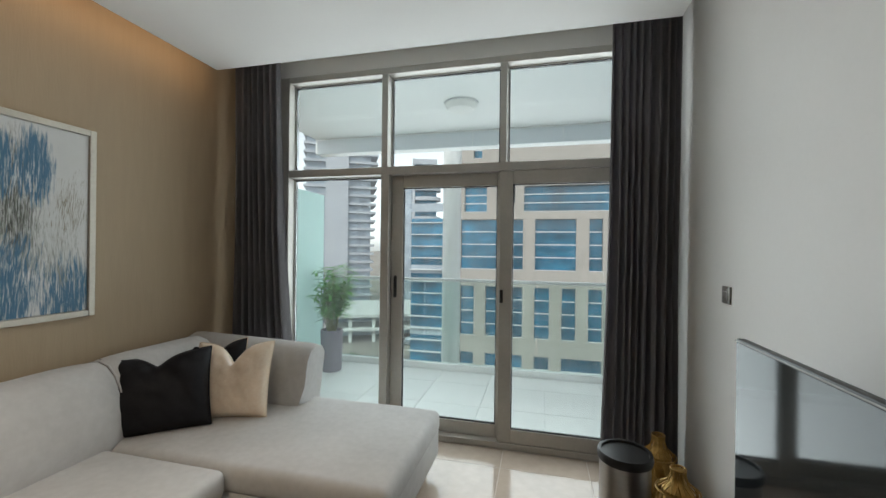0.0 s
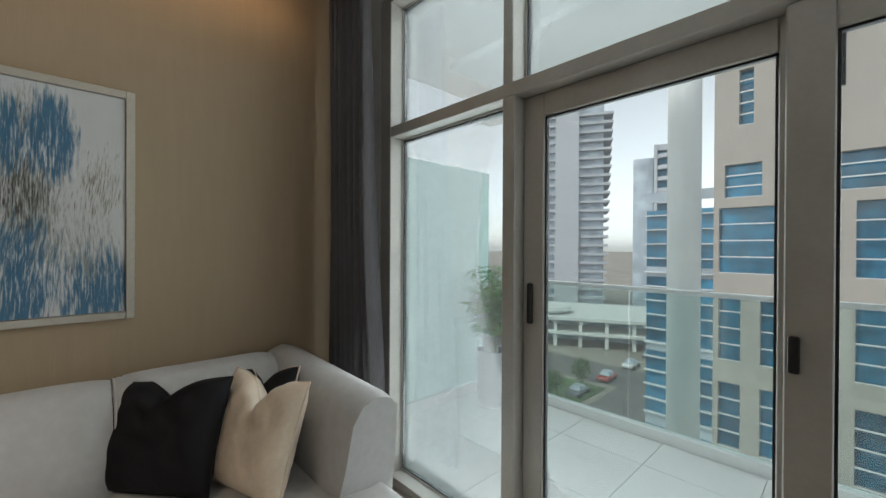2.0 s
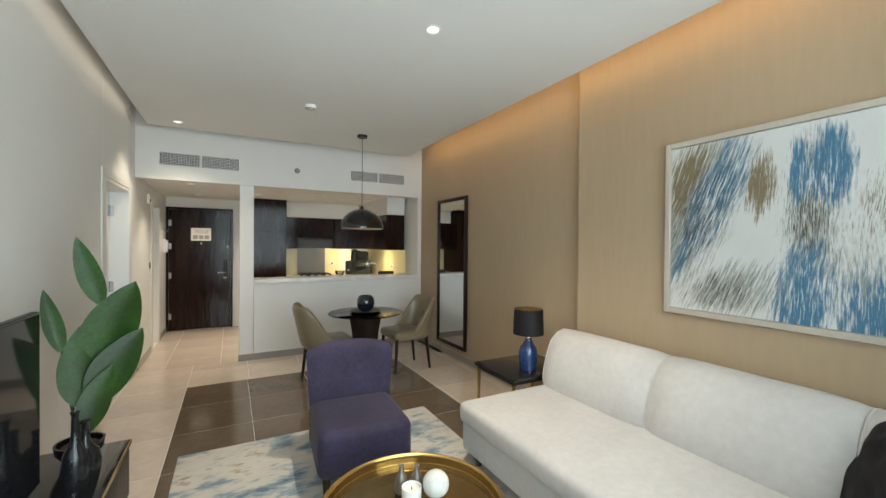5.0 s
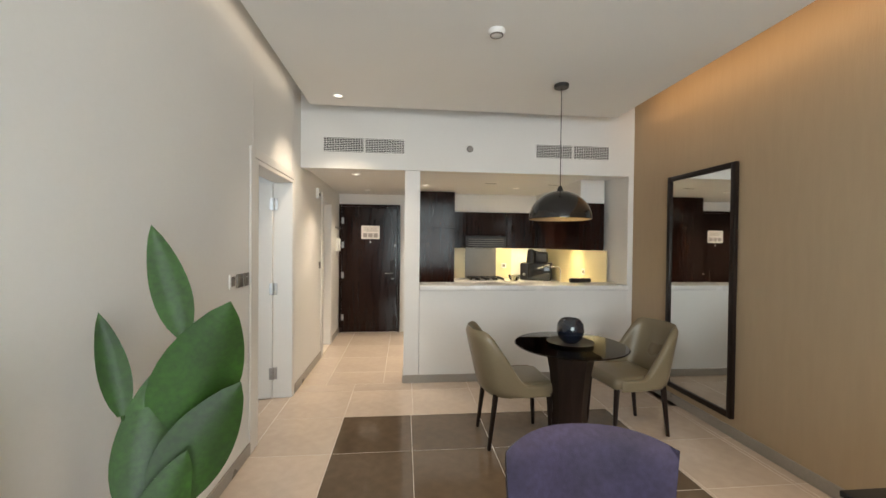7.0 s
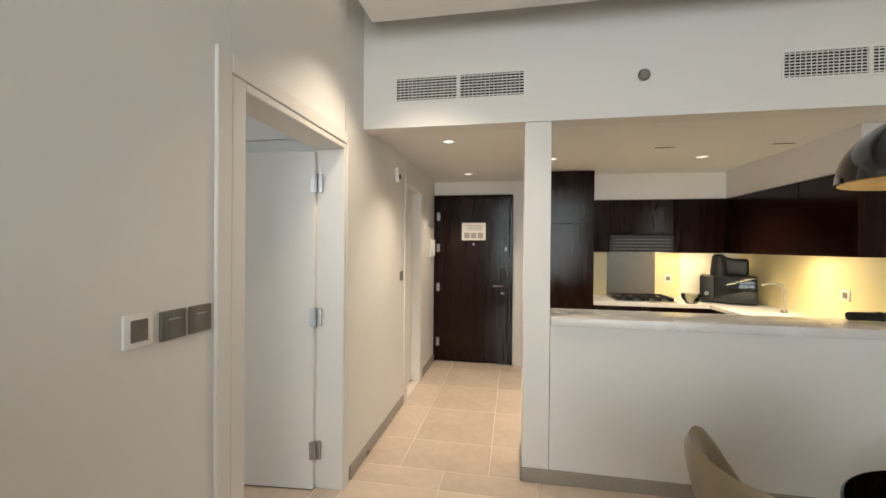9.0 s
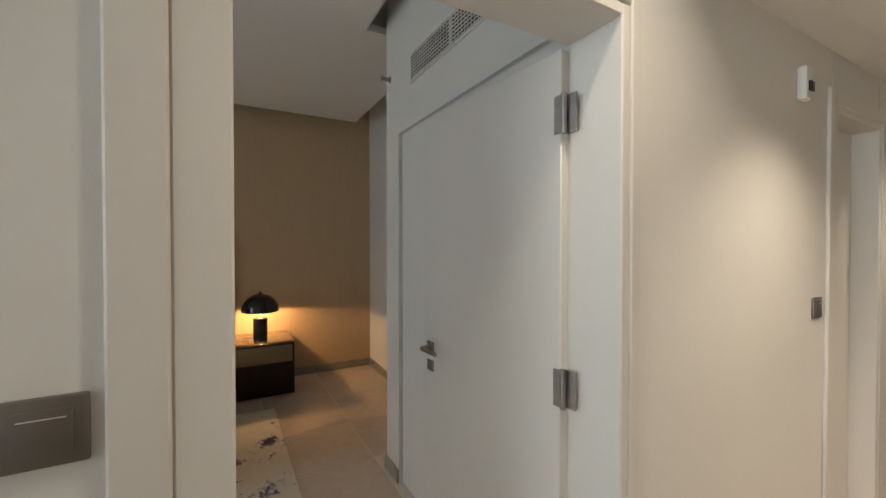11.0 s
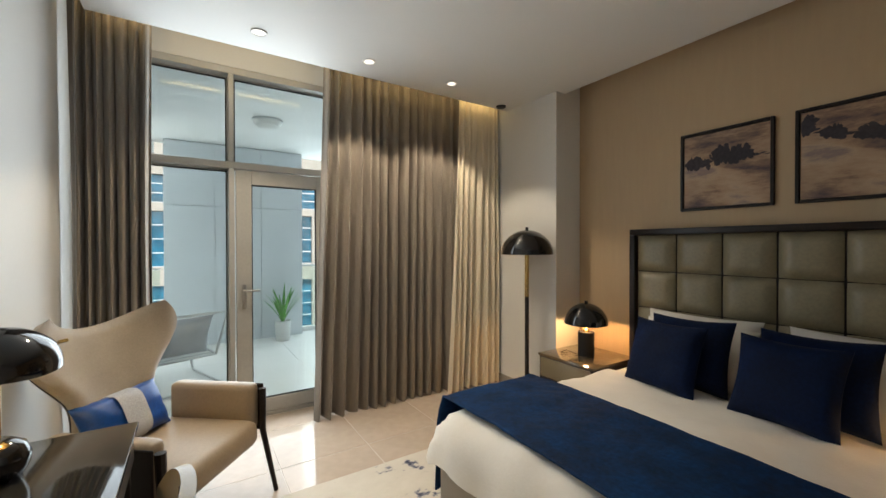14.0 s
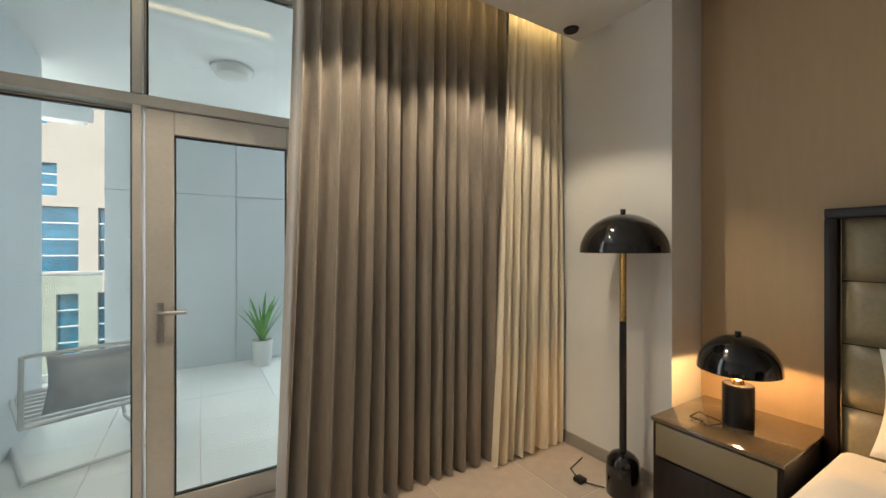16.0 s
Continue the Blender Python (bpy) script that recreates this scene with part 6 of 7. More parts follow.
# facing the foot of the bed: turned to -x
bed_cushion("bed_pillow", pose(4.95, -0.58, ZB - 0.03, -20, 0, -90), 0.72, 0.44, 0.18, M_LINEN, "white bed pillow against the headboard", "bed pillows", 1)
bed_cushion("bed_pillow", pose(4.95, -1.42, ZB - 0.03, -20, 0, -90), 0.72, 0.44, 0.18, M_LINEN, "white bed pillow against the headboard", "bed pillows", 2)
bed_cushion("bed_pillow", pose(4.80, -0.62, ZB - 0.02, -26, 0, -90), 0.68, 0.40, 0.16, M_LINEN, "white bed pillow leaning on another", "bed pillows", 3)
bed_cushion("bed_pillow", pose(4.80, -1.40, ZB - 0.02, -26, 0, -90), 0.68, 0.40, 0.16, M_LINEN, "white bed pillow leaning on another", "bed pillows", 4)
bed_cushion("bed_cushion", pose(4.60, -0.70, ZB, -20, 0, -84), 0.46, 0.44, 0.13, M_NAVY, "navy velvet cushion on the bed", "navy cushions", 5)
bed_cushion("bed_cushion", pose(4.45, -0.62, ZB, -20, 0, -96), 0.44, 0.42, 0.13, M_NAVY, "navy velvet cushion in front of another", "navy cushions", 6)
bed_cushion("bed_cushion", pose(4.60, -1.28, ZB, -20, 0, -86), 0.46, 0.44, 0.13, M_NAVY, "navy velvet cushion on the bed", "navy cushions", 7)
bed_cushion("bed_cushion", pose(4.45, -1.20, ZB, -20, 0, -95), 0.44, 0.42, 0.13, M_NAVY, "navy velvet cushion in front of another", "navy cushions", 8)


def runner():
    ob = thing("bed_runner", pose(0, 0, 0), "navy velvet throw laid across the foot of the bed", "throw")

    def fn(u, v):
        s = (v - 0.5) * 2
        y = -0.985 + s * 1.22
        over = max(0.0, abs(y + 0.985) - 0.895)
        z = 0.612 + 0.018 * (1 - s * s) + 0.008 * noise.noise(Vector((u * 4, s * 7, 1.0))) + 0.004 * noise.noise(Vector((u * 13, s * 20, 5.0)))
        if over > 0:
            k = min(1.0, over / 0.06)
            z -= 0.03 * k + over * 1.55
            y = -0.985 + math.copysign(0.895 + 0.05 * k + 0.02 * over + 0.010 * math.sin(u * 16) * k, s)
        x = 3.27 + 0.66 * u + 0.02 * math.sin(s * 3.0)
        # diamond quilting
        d, e = (0.66 * u + 1.22 * s) / 0.105, (0.66 * u - 1.22 * s) / 0.105
        puff = 0.0022 * (abs(math.sin(math.pi * d)) * abs(math.sin(math.pi * e))) ** 0.5
        return (x, y + (math.copysign(puff, s) if over > 0.03 else 0), z + (puff if over <= 0.03 else 0))
    bm = bmesh.new()
    grid_solid(bm, fn, 52, 190, 0.012)
    part("cloth", bm, M_RUNN, ob, angle=70)
    for u in (0.0, 1.0):
        bm = bmesh.new()
        tube(bm, [fn(u, q / 60) for q in range(61)], 0.008, 6)
        part("hem", bm, M_RUNN, ob)


runner()


def nightstand(y0, y1):
    ob = thing("nightstand", pose(0, 0, 0), "dark bedside table with a taupe drawer and bronze glass top", "nightstand", "nightstands")
    x0, x1 = 4.64, 5.20
    part("carcase", B((x0 + 0.015, y0, 0.02, x1, y1, 0.505), bevel=0.004), M_WENGE, ob)
    part("top", B((x0, y0 - 0.004, 0.506, x1, y1 + 0.004, 0.525), bevel=0.003), mat("bronze_glass", (0.10, 0.075, 0.045), 0.08, var=0.1, bump=0, coat=0.6), ob, "bronze glass top")
    part("upper_drawer", B((x0 + 0.002, y0 + 0.02, 0.335, x0 + 0.0145, y1 - 0.02, 0.495), bevel=0.003), M_LEATH, ob, "taupe leather drawer front")
    part("lower_drawer", B((x0 + 0.002, y0 + 0.02, 0.04, x0 + 0.0145, y1 - 0.02, 0.325), bevel=0.003), M_WENGE, ob)


nightstand(-0.04, 0.50)
nightstand(-2.50, -1.96)


def dome(r, h, z0, n=12):
    """Profile of an open dome with an inner skin."""
    out = [(r * math.cos(a * math.pi / 2 / n), z0 + h * math.sin(a * math.pi / 2 / n)) for a in range(n)] + [(0.012, z0 + h)]
    inn = [(max(0.006, q - 0.005), z - 0.003) for q, z in out[::-1]]
    return out + inn + [out[0]]


def mushroom_lamp(x, y):
    ob = thing("bedside_lamp", pose(x, y, 0.526), "black mushroom bedside lamp, lit", "table lamp", "bedside lamps")
    part("base", L([(0, 0), (0.066, 0), (0.066, 0.195), (0.062, 0.20), (0, 0.20)], seg=32), M_BLACKM, ob)
    part("neck", L([(0, 0.20), (0.030, 0.20), (0.024, 0.222), (0.012, 0.228), (0.010, 0.245), (0, 0.245)], seg=20), M_GOLD, ob, "brass neck")
    part("shade", L(dome(0.175, 0.172, 0.268), seg=44), M_BLACKG, ob)
    part("bulb", L([(0, 0.312), (0.014, 0.318), (0.022, 0.335), (0.014, 0.352), (0, 0.355)], seg=16), M_BULB, ob, "glowing bulb")
    part("finial", L([(0, 0.438), (0.014, 0.438), (0.014, 0.458), (0, 0.460)], seg=14), M_BLACKG, ob)
    bm = bmesh.new()
    tube(bm, [(-0.05, 0.05, 0.004), (-0.10, 0.10, 0.03), (-0.06, 0.15, 0.022), (-0.13, 0.16, 0.008), (-0.16, 0.11, 0.02), (-0.09, 0.12, 0.005)], 0.0035, 6)
    part("cord", bm, M_BLACKM, ob)


mushroom_lamp(4.91, 0.22)
mushroom_lamp(4.93, -2.22)


def floor_lamp():
    ob = thing("floor_lamp", pose(4.70, 0.70, 0), "black dome floor lamp with a brass upper stem", "floor lamp")
    part("base", L([(0, 0), (0.088, 0), (0.09, 0.005), (0.09, 0.16), (0.082, 0.20), (0.06, 0.225), (0.03, 0.24), (0, 0.242)], seg=36), M_BLACKG, ob)
    part("lower_stem", L([(0, 0.235), (0.019, 0.235), (0.019, 0.98), (0, 0.98)], seg=20), M_BLACKM, ob)
    part("upper_stem", L([(0, 0.98), (0.019, 0.98), (0.019, 1.42), (0, 1.42)], seg=20), M_GOLD, ob, "brass stem")
    part("shade", L(dome(0.235, 0.22, 1.37), seg=48), M_BLACKG, ob)
    part("finial", L([(0, 1.588), (0.014, 1.588), (0.014, 1.615), (0, 1.617)], seg=14), M_BLACKG, ob)
    bm = bmesh.new()
    tube(bm, [(-0.05, 0.08, 0.006), (-0.12, 0.20, 0.006), (-0.06, 0.32, 0.006), (0.10, 0.36, 0.012)], 0.004, 6)
    part("cord", bm, M_BLACKM, ob)
    part("foot_switch", B((-0.15, 0.17, 0.001, -0.09, 0.23, 0.03), bevel=0.008), M_BLACKM, ob)


floor_lamp()
pr1 = picture("bedroom_print", pose(XB - 0.001, -0.67, 1.98, 0, 0, 180), 0.56, 0.56, 0.02, 0.025, M_WENGE, M_ARTB, "brown dusk landscape print in a dark frame")
pr2 = picture("bedroom_print", pose(XB - 0.001, -1.335, 1.98, 0, 0, 180), 0.57, 0.56, 0.02, 0.025, M_WENGE, M_ARTB, "brown landscape print with trees in a dark frame")
strokes(pr1, [(M_TREES, "tree_paint", 0.68, 0.66, 0.05, 0.035, 0, 70, 0.05, 0.04), (M_TREES, "tree_paint", 0.45, 0.68, 0.05, 0.04, 0, 70, 0.05, 0.04), (M_TREES, "tree_paint", 0.15, 0.60, 0.06, 0.03, 0, 60, 0.05, 0.04), (M_TREES, "branch_paint", 0.55, 0.62, 0.22, 0.008, 0, 60, 0.012, 0.05)], 0.51, 0.51, 0.0135, 8, 0.000004)
strokes(pr2, [(M_TREES, "tree_paint", 0.92, 0.52, 0.04, 0.03, 0, 50, 0.05, 0.04), (M_TREES, "tree_paint", 0.76, 0.56, 0.03, 0.025, 0, 40, 0.04, 0.035), (M_TREES, "tree_paint", 0.55, 0.66, 0.04, 0.03, 0, 50, 0.05, 0.04), (M_TREES, "tree_paint", 0.28, 0.72, 0.04, 0.03, 0, 50, 0.05, 0.04), (M_TREES, "tree_paint", 0.06, 0.84, 0.04, 0.03, 0, 50, 0.05, 0.04)] + [(M_TREES, "branch_paint", 0.9 - 0.1 * q, 0.50 + 0.036 * q, 0.03, 0.004, 0, 10, 0.012, 0.05) for q in range(9)], 0.52, 0.51, 0.0135, 9, 0.000004)
rug2 = thing("bedroom_rug", pose(3.45, -0.89, 0), "ivory rug with dark ink blots under the bed", "rug")
part("carpet", B((-0.90, -1.40, 0.0005, 0.93, 1.38, 0.010), bevel=0.004), M_RUGB, rug2)


def wing_chair():
    ob = thing("wing_armchair", pose(2.00, 0.56, 0, 0, 0, -129), "beige wing armchair with dark wooden legs by the curtain", "armchair")
    # facing +y in its own space
    part("seat", B((-0.31, -0.26, 0.30, 0.31, 0.34, 0.45), bevel=0.06, seg=4), M_TANL, ob)

    def back(u, v):
        a = (u - 0.5) * 2
        k = min(1.0, max(0.0, (v - 0.44) / 0.40))
        half = 0.275 - 0.060 * math.sin(math.pi * min(1, v / 0.82)) ** 2 + 0.135 * k * k * (3 - 2 * k)
        half *= 1 - 0.24 * (max(0.0, v - 0.80) / 0.20) ** 2.2
        y = -0.24 - 0.20 * v + (0.05 + 0.12 * v * v) * abs(a) ** 2.2
        z = 0.36 + v * (0.665 + 0.125 * v * abs(a) ** 2.0) - 0.02 * (v * abs(a)) ** 8
        return (a * half, y, z)
    bm = bmesh.new()
    puffed(bm, back, 30, 26, 0.095)
    bk = part("backrest", bm, M_BEIGEL, ob, angle=65)

    def shell(u, v):
        # the same sheet, set behind the upholstery
        u, v = 0.035 + 0.93 * u, 0.92 * v
        p = Vector(back(u, v))
        du = Vector(back(min(1, u + 0.02), v)) - Vector(back(max(0, u - 0.02), v))
        dv = Vector(back(u, min(1, v + 0.02))) - Vector(back(u, max(0, v - 0.02)))
        return p + du.cross(dv).normalized() * 0.034
    bm = bmesh.new()
    puffed(bm, shell, 30, 26, 0.030)
    part("back_shell", bm, M_WENGE, ob, "dark outer back shell", angle=65)
    for s in (-1, 1):
        bm = bmesh.new()
        box(bm, (s * 0.345 - 0.05, -0.24, 0.36), (s * 0.345 + 0.05, 0.28, 0.635), 0.035, 3)
        part("armrest", bm, M_TANL, ob, angle=60)
        bm = bmesh.new()
        box(bm, (s * 0.395 - 0.006, -0.25, 0.34), (s * 0.395 + 0.006, 0.30, 0.62), 0.004, 1)
        part("arm_shell", bm, M_WENGE, ob, "dark outer arm shell")
        bm = bmesh.new()
        tube(bm, [(s * 0.36, 0.40, 0), (s * 0.365, 0.315, 0.35), (s * 0.37, 0.31, 0.60)], 0.013, 8, 0.022)
        part("leg", bm, M_WENGE, ob, "dark tapered leg")
        bm = bmesh.new()
        tube(bm, [(s * 0.28, -0.34, 0), (s * 0.28, -0.24, 0.34)], 0.013, 8, 0.02)
        part("leg", bm, M_WENGE, ob)
    c = thing("lumbar_cushion", ob.matrix_world @ pose(0.02, -0.15, 0.452, -24, 0, 180), "royal blue satin cushion with a silver band on the armchair", "cushion")
    bm = bmesh.new()
    pillow(bm, 0.46, 0.27, 0.13, 0.4, 0.0, 16, 11)
    part("cover", bm, M_BLUEC, c, angle=60)

    def band(u, v):
        k = max(0.0, 1 - (2 * v - 1) ** 4) ** 0.55
        return ((u - 0.5) * 0.13, 0.072 * k + 0.006, 0.27 * (0.02 + 0.96 * v))
    for sgn in (1, -1):
        bm = bmesh.new()
        grid_solid(bm, lambda u, v: (band(u, v)[0], sgn * band(u, v)[1], band(u, v)[2]), 4, 14, 0.003)
        part("band", bm, M_SILVC, c, "silver knitted band", angle=70)


wing_chair()


def desk():
    ob = thing("desk", pose(0, 0, 0), "dark desk with a smoked glass top along the wall", "desk")
    x0, x1, y0, y1 = 1.475, 1.94, -1.25, 0.06
    part("top", B((x0, y0, 0.735, x1, y1, 0.755), bevel=0.003), M_DGLASS, ob, "smoked glass top")
    part("apron", B((x0 + 0.01, y0 + 0.02, 0.62, x1 - 0.02, y1 - 0.02, 0.734), bevel=0.003), M_WENGE, ob)
    for i in range(2):
        part("drawer_front", B((x1 - 0.0195, y0 + 0.06 + i * 0.60, 0.635, x1 - 0.008, y0 + 0.64 + i * 0.60, 0.728), bevel=0.003), M_WENGE, ob)
    for lx in (x0 + 0.035, x1 - 0.045):
        for ly in (y0 + 0.045, y1 - 0.045):
            part("leg", B((lx - 0.022, ly - 0.022, 0, lx + 0.022, ly + 0.022, 0.62), bevel=0.004), M_WENGE, ob)


desk()


def desk_lamp():
    ob = thing("desk_lamp", pose(1.63, -0.20, 0.756), "black and brass desk lamp with a tilted dome, lit", "desk lamp")
    part("base", L([(0, 0), (0.05, 0), (0.068, 0.03), (0.072, 0.06), (0.06, 0.095), (0.03, 0.115), (0, 0.118)], seg=32), M_BLACKG, ob)
    bm = bmesh.new()
    tube(bm, [(0, 0, 0.11), (0, 0, 0.40)], 0.007, 10)
    part("stem", bm, M_GOLD, ob, "brass stem")
    bm = bmesh.new()
    lathe(bm, dome(0.145, 0.115, 0.335), seg=44)
    bmesh.ops.transform(bm, matrix=pose(0, 0, 0.335, 6, 8) @ pose(0, 0, -0.335), verts=bm.verts[:])
    part("shade", bm, M_BLACKG, ob)
    bm = bmesh.new()
    lathe(bm, dome(0.138, 0.106, 0.336), seg=44)
    bmesh.ops.transform(bm, matrix=pose(0, 0, 0.335, 6, 8) @ pose(0, 0, -0.335), verts=bm.verts[:])
    part("lining", bm, M_GOLD, ob, "brass lining")
    part("bulb", L([(0, 0.368), (0.012, 0.372), (0.016, 0.385), (0.01, 0.398), (0, 0.40)], (0.02, 0), 14), M_BULB, ob, "glowing bulb")
    bm = bmesh.new()
    tube(bm, [(0.115, 0.09, 0.375), (0.135, 0.105, 0.377)], 0.006, 8)
    part("knob", bm, M_GOLD, ob)


desk_lamp()


def desk_chair():
    ob = thing("desk_chair", pose(1.88, -0.52, 0, 0, 0, 90), "low taupe leather tub chair pushed under the desk", "chair")
    part("seat", B((-0.22, -0.14, 0.38, 0.22, 0.26, 0.47), bevel=0.035, seg=4), M_LEATH, ob)

    def fn(u, v):
        a = (u - 0.5) * 2
        return (0.23 * math.sin(a * 1.25) / math.sin(1.25), -0.10 - 0.11 * math.cos(a * 1.25) - 0.02 * v, 0.38 + v * (0.37 - 0.10 * abs(a) ** 3))
    bm = bmesh.new()
    grid_solid(bm, fn, 18, 8, 0.04)
    part("backrest", bm, M_LEATH, ob, angle=70)
    for sx in (-0.17, 0.17):
        for sy in (-0.10, 0.20):
            bm = bmesh.new()
            tube(bm, [(sx * 1.1, sy, 0), (sx, sy, 0.39)], 0.012, 8, 0.018)
            part("leg", bm, M_WENGE, ob)


desk_chair()


# ---- balcony ----
YE = 4.98
structure("balcony_slab", B((-2.55, YN + 0.155, -0.35, XE2, YE + 0.12, -0.014), (XE2, YB + 0.155, -0.35, 5.6, YE + 0.12, -0.014)), M_BALCC, "concrete balcony slab", "balcony")
structure("balcony_soffit", B((-2.55, YN + 0.155, 2.95, XE2, YE + 0.15, 3.3), (XE2, YB + 0.155, 2.95, 5.6, YE + 0.15, 3.3), (-2.55, YE - 0.03, 2.755, 1.6, YE + 0.15, 2.951)), M_BALCC, "white balcony soffit with an edge beam", "ceiling")
for k in range(4):
    part("panel", B((-2.515 + k * 1.053, YE - 0.045, 2.75, -1.472 + k * 1.053, YE - 0.031, 2.93), bevel=0.002, seg=1), M_PANEL, bpy.data.objects["balcony_soffit"], "grey fascia panel")
structure("balcony_side_wall", B((XE, YN + 0.155, -0.012, XE2, YN + 0.6, 2.948), (XE2 + 0.001, YB + 0.155, -0.012, XE2 + 0.10, YN + 0.6, 2.948)), M_PANEL, "grey clad wall between the balconies", "wall")
structure("balcony_end_wall", B((5.45, YB + 0.155, -0.012, 5.6, YE + 0.1, 2.948)), M_PANEL, "grey clad end wall of the balcony", "wall")
lx = -2.42
dv = thing("balcony_divider", pose(0, 0, 0), "frosted aqua glass privacy screen on the balcony", "glass screen")
part("sheet", B((lx - 0.006, YN + 0.17, 0.10, lx + 0.006, YE - 0.03, 2.20)), M_FROST, dv, "frosted aqua glass")
part("base_channel", B((lx - 0.03, YN + 0.17, -0.011, lx + 0.03, YE - 0.03, 0.099), bevel=0.004), M_BALCC, dv)


def balustrade(x0, x1, n):
    ob = thing("glass_balustrade", pose(0, 0, 0), "clear glass balcony balustrade with a slim metal handrail", "balustrade")
    w = (x1 - x0) / n
    for i in range(n):
        p = part("glass_panel", B((x0 + i * w + 0.006, YE + 0.02, 0.06, x0 + (i + 1) * w - 0.006, YE + 0.034, 1.10)), M_RAILG, ob, "clear glass panel")
        p.visible_shadow = False
    part("handrail", B((x0, YE + 0.005, 1.10, x1, YE + 0.05, 1.135), bevel=0.006), M_FINS, ob)
    part("base_channel", B((x0, YE - 0.01, -0.011, x1, YE + 0.07, 0.075), bevel=0.004), M_BALCC, ob)


balustrade(-2.40, 1.75, 3)
balustrade(3.70, 5.44, 1)
col = thing("round_column", pose(-0.84, 5.75, -20), "slim pale round column outside the balcony", "column")
part("shaft", L([(0, 0), (0.13, 0), (0.13, 24), (0, 24)], seg=28), M_BALCC, col)
pw = thing("clad_screen_wall", pose(0, 0, 0), "pale grey panelled screen wall at the balcony edge", "screen wall")
part("core", B((1.80, 4.80, -0.012, 3.66, 5.0, 2.948)), M_PANEL, pw)
for i in range(3):
    for z0, z1 in ((0.0, 2.02), (2.03, 2.94)):
        part("panel", B((1.80 + i * 0.62 + 0.004, 4.778, z0, 1.80 + (i + 1) * 0.62 - 0.004, 4.7985, z1), bevel=0.002, seg=1), M_PANEL, pw)
for bx, by in ((-0.38, 4.05), (2.9, 3.2)):
    bl = thing("balcony_lamp", pose(bx, by, 2.95, 180), "round white flush balcony lamp", "ceiling lamp")
    part("body", L([(0, 0), (0.155, 0), (0.16, 0.02), (0.13, 0.07), (0.06, 0.09), (0, 0.092)], seg=36), M_WPLAST, bl)
    part("ring", L([(0.13, 0.001), (0.172, 0.001), (0.172, 0.02), (0.13, 0.02), (0.13, 0.001)], seg=36), M_FINS, bl)


def bamboo(m, h, spread, n, label, pot_mat, pot_h, pot_r):
    ob = thing("balcony_plant", m, label, "plant", "balcony plants")
    part("pot", L([(0, 0), (pot_r * 0.84, 0), (pot_r * 0.9, 0.01), (pot_r, pot_h), (pot_r * 0.9, pot_h), (pot_r * 0.86, pot_h - 0.04), (0, pot_h - 0.04)], seg=32), pot_mat, ob)
    part("soil", L([(0, pot_h - 0.039), (pot_r * 0.84, pot_h - 0.039), (0, pot_h - 0.02)], seg=20), M_SOIL, ob)
    rnd = random.Random(7)
    bm, bl = bmesh.new(), bmesh.new()
    for i in range(n):
        a = rnd.uniform(0, 6.28)
        r = rnd.uniform(0.2, 1.0) * spread
        top = Vector((math.cos(a) * r, math.sin(a) * r, pot_h + h * rnd.uniform(0.45, 1.0)))
        foot = Vector((math.cos(a) * 0.05, math.sin(a) * 0.05, pot_h - 0.03))
        mid = foot.lerp(top, 0.5) + Vector((0, 0, 0.05))
        tube(bm, [foot, mid, top], 0.006, 5, 0.002)
        for k in range(20):
            t = rnd.uniform(0.28, 1.0)
            p = foot.lerp(mid, t * 2) if t < 0.5 else mid.lerp(top, t * 2 - 1)
            b = rnd.uniform(0, 6.28)
            ln = rnd.uniform(0.10, 0.20)
            tip = p + Vector((math.cos(b) * ln, math.sin(b) * ln, rnd.uniform(-0.05, 0.09)))
            leaf_mesh(bl, p, tip, rnd.uniform(0.020, 0.032), 0.02, fold=0.2, n=4)
    part("canes", bm, M_STEM, ob)
    part("foliage", bl, M_LEAFB, ob, angle=80)


bamboo(pose(-2.08, 4.60, 0.0), 0.80, 0.24, 34, "bushy green bamboo in a mauve grey balcony pot", M_POT, 0.50, 0.135)


def palm(m, label):
    ob = thing("balcony_palm", m, label, "plant", "balcony plants")
    part("pot", L([(0, 0), (0.095, 0), (0.102, 0.01), (0.115, 0.30), (0.105, 0.30), (0.10, 0.27), (0, 0.27)], seg=32), M_POTW, ob)
    part("soil", L([(0, 0.271), (0.098, 0.271), (0, 0.285)], seg=20), M_SOIL, ob)
    rs = random.Random(12)
    for i in range(26):
        a = i * 2.4 + rs.uniform(-0.3, 0.3)
        out = rs.uniform(0.05, 0.20)
        h = 0.62 - out * 1.0 + rs.uniform(-0.06, 0.08)
        tip = Vector((math.cos(a) * out, math.sin(a) * out, 0.28 + h))
        bm = bmesh.new()
        leaf_mesh(bm, (math.cos(a) * 0.015, math.sin(a) * 0.015, 0.275), tip, rs.uniform(0.026, 0.040), 0.11, fold=0.3, n=8)
        part("leaf", bm, M_LEAFB, ob, angle=70)


palm(pose(3.30, 4.50, 0.0), "green palm in a white pot on the balcony")


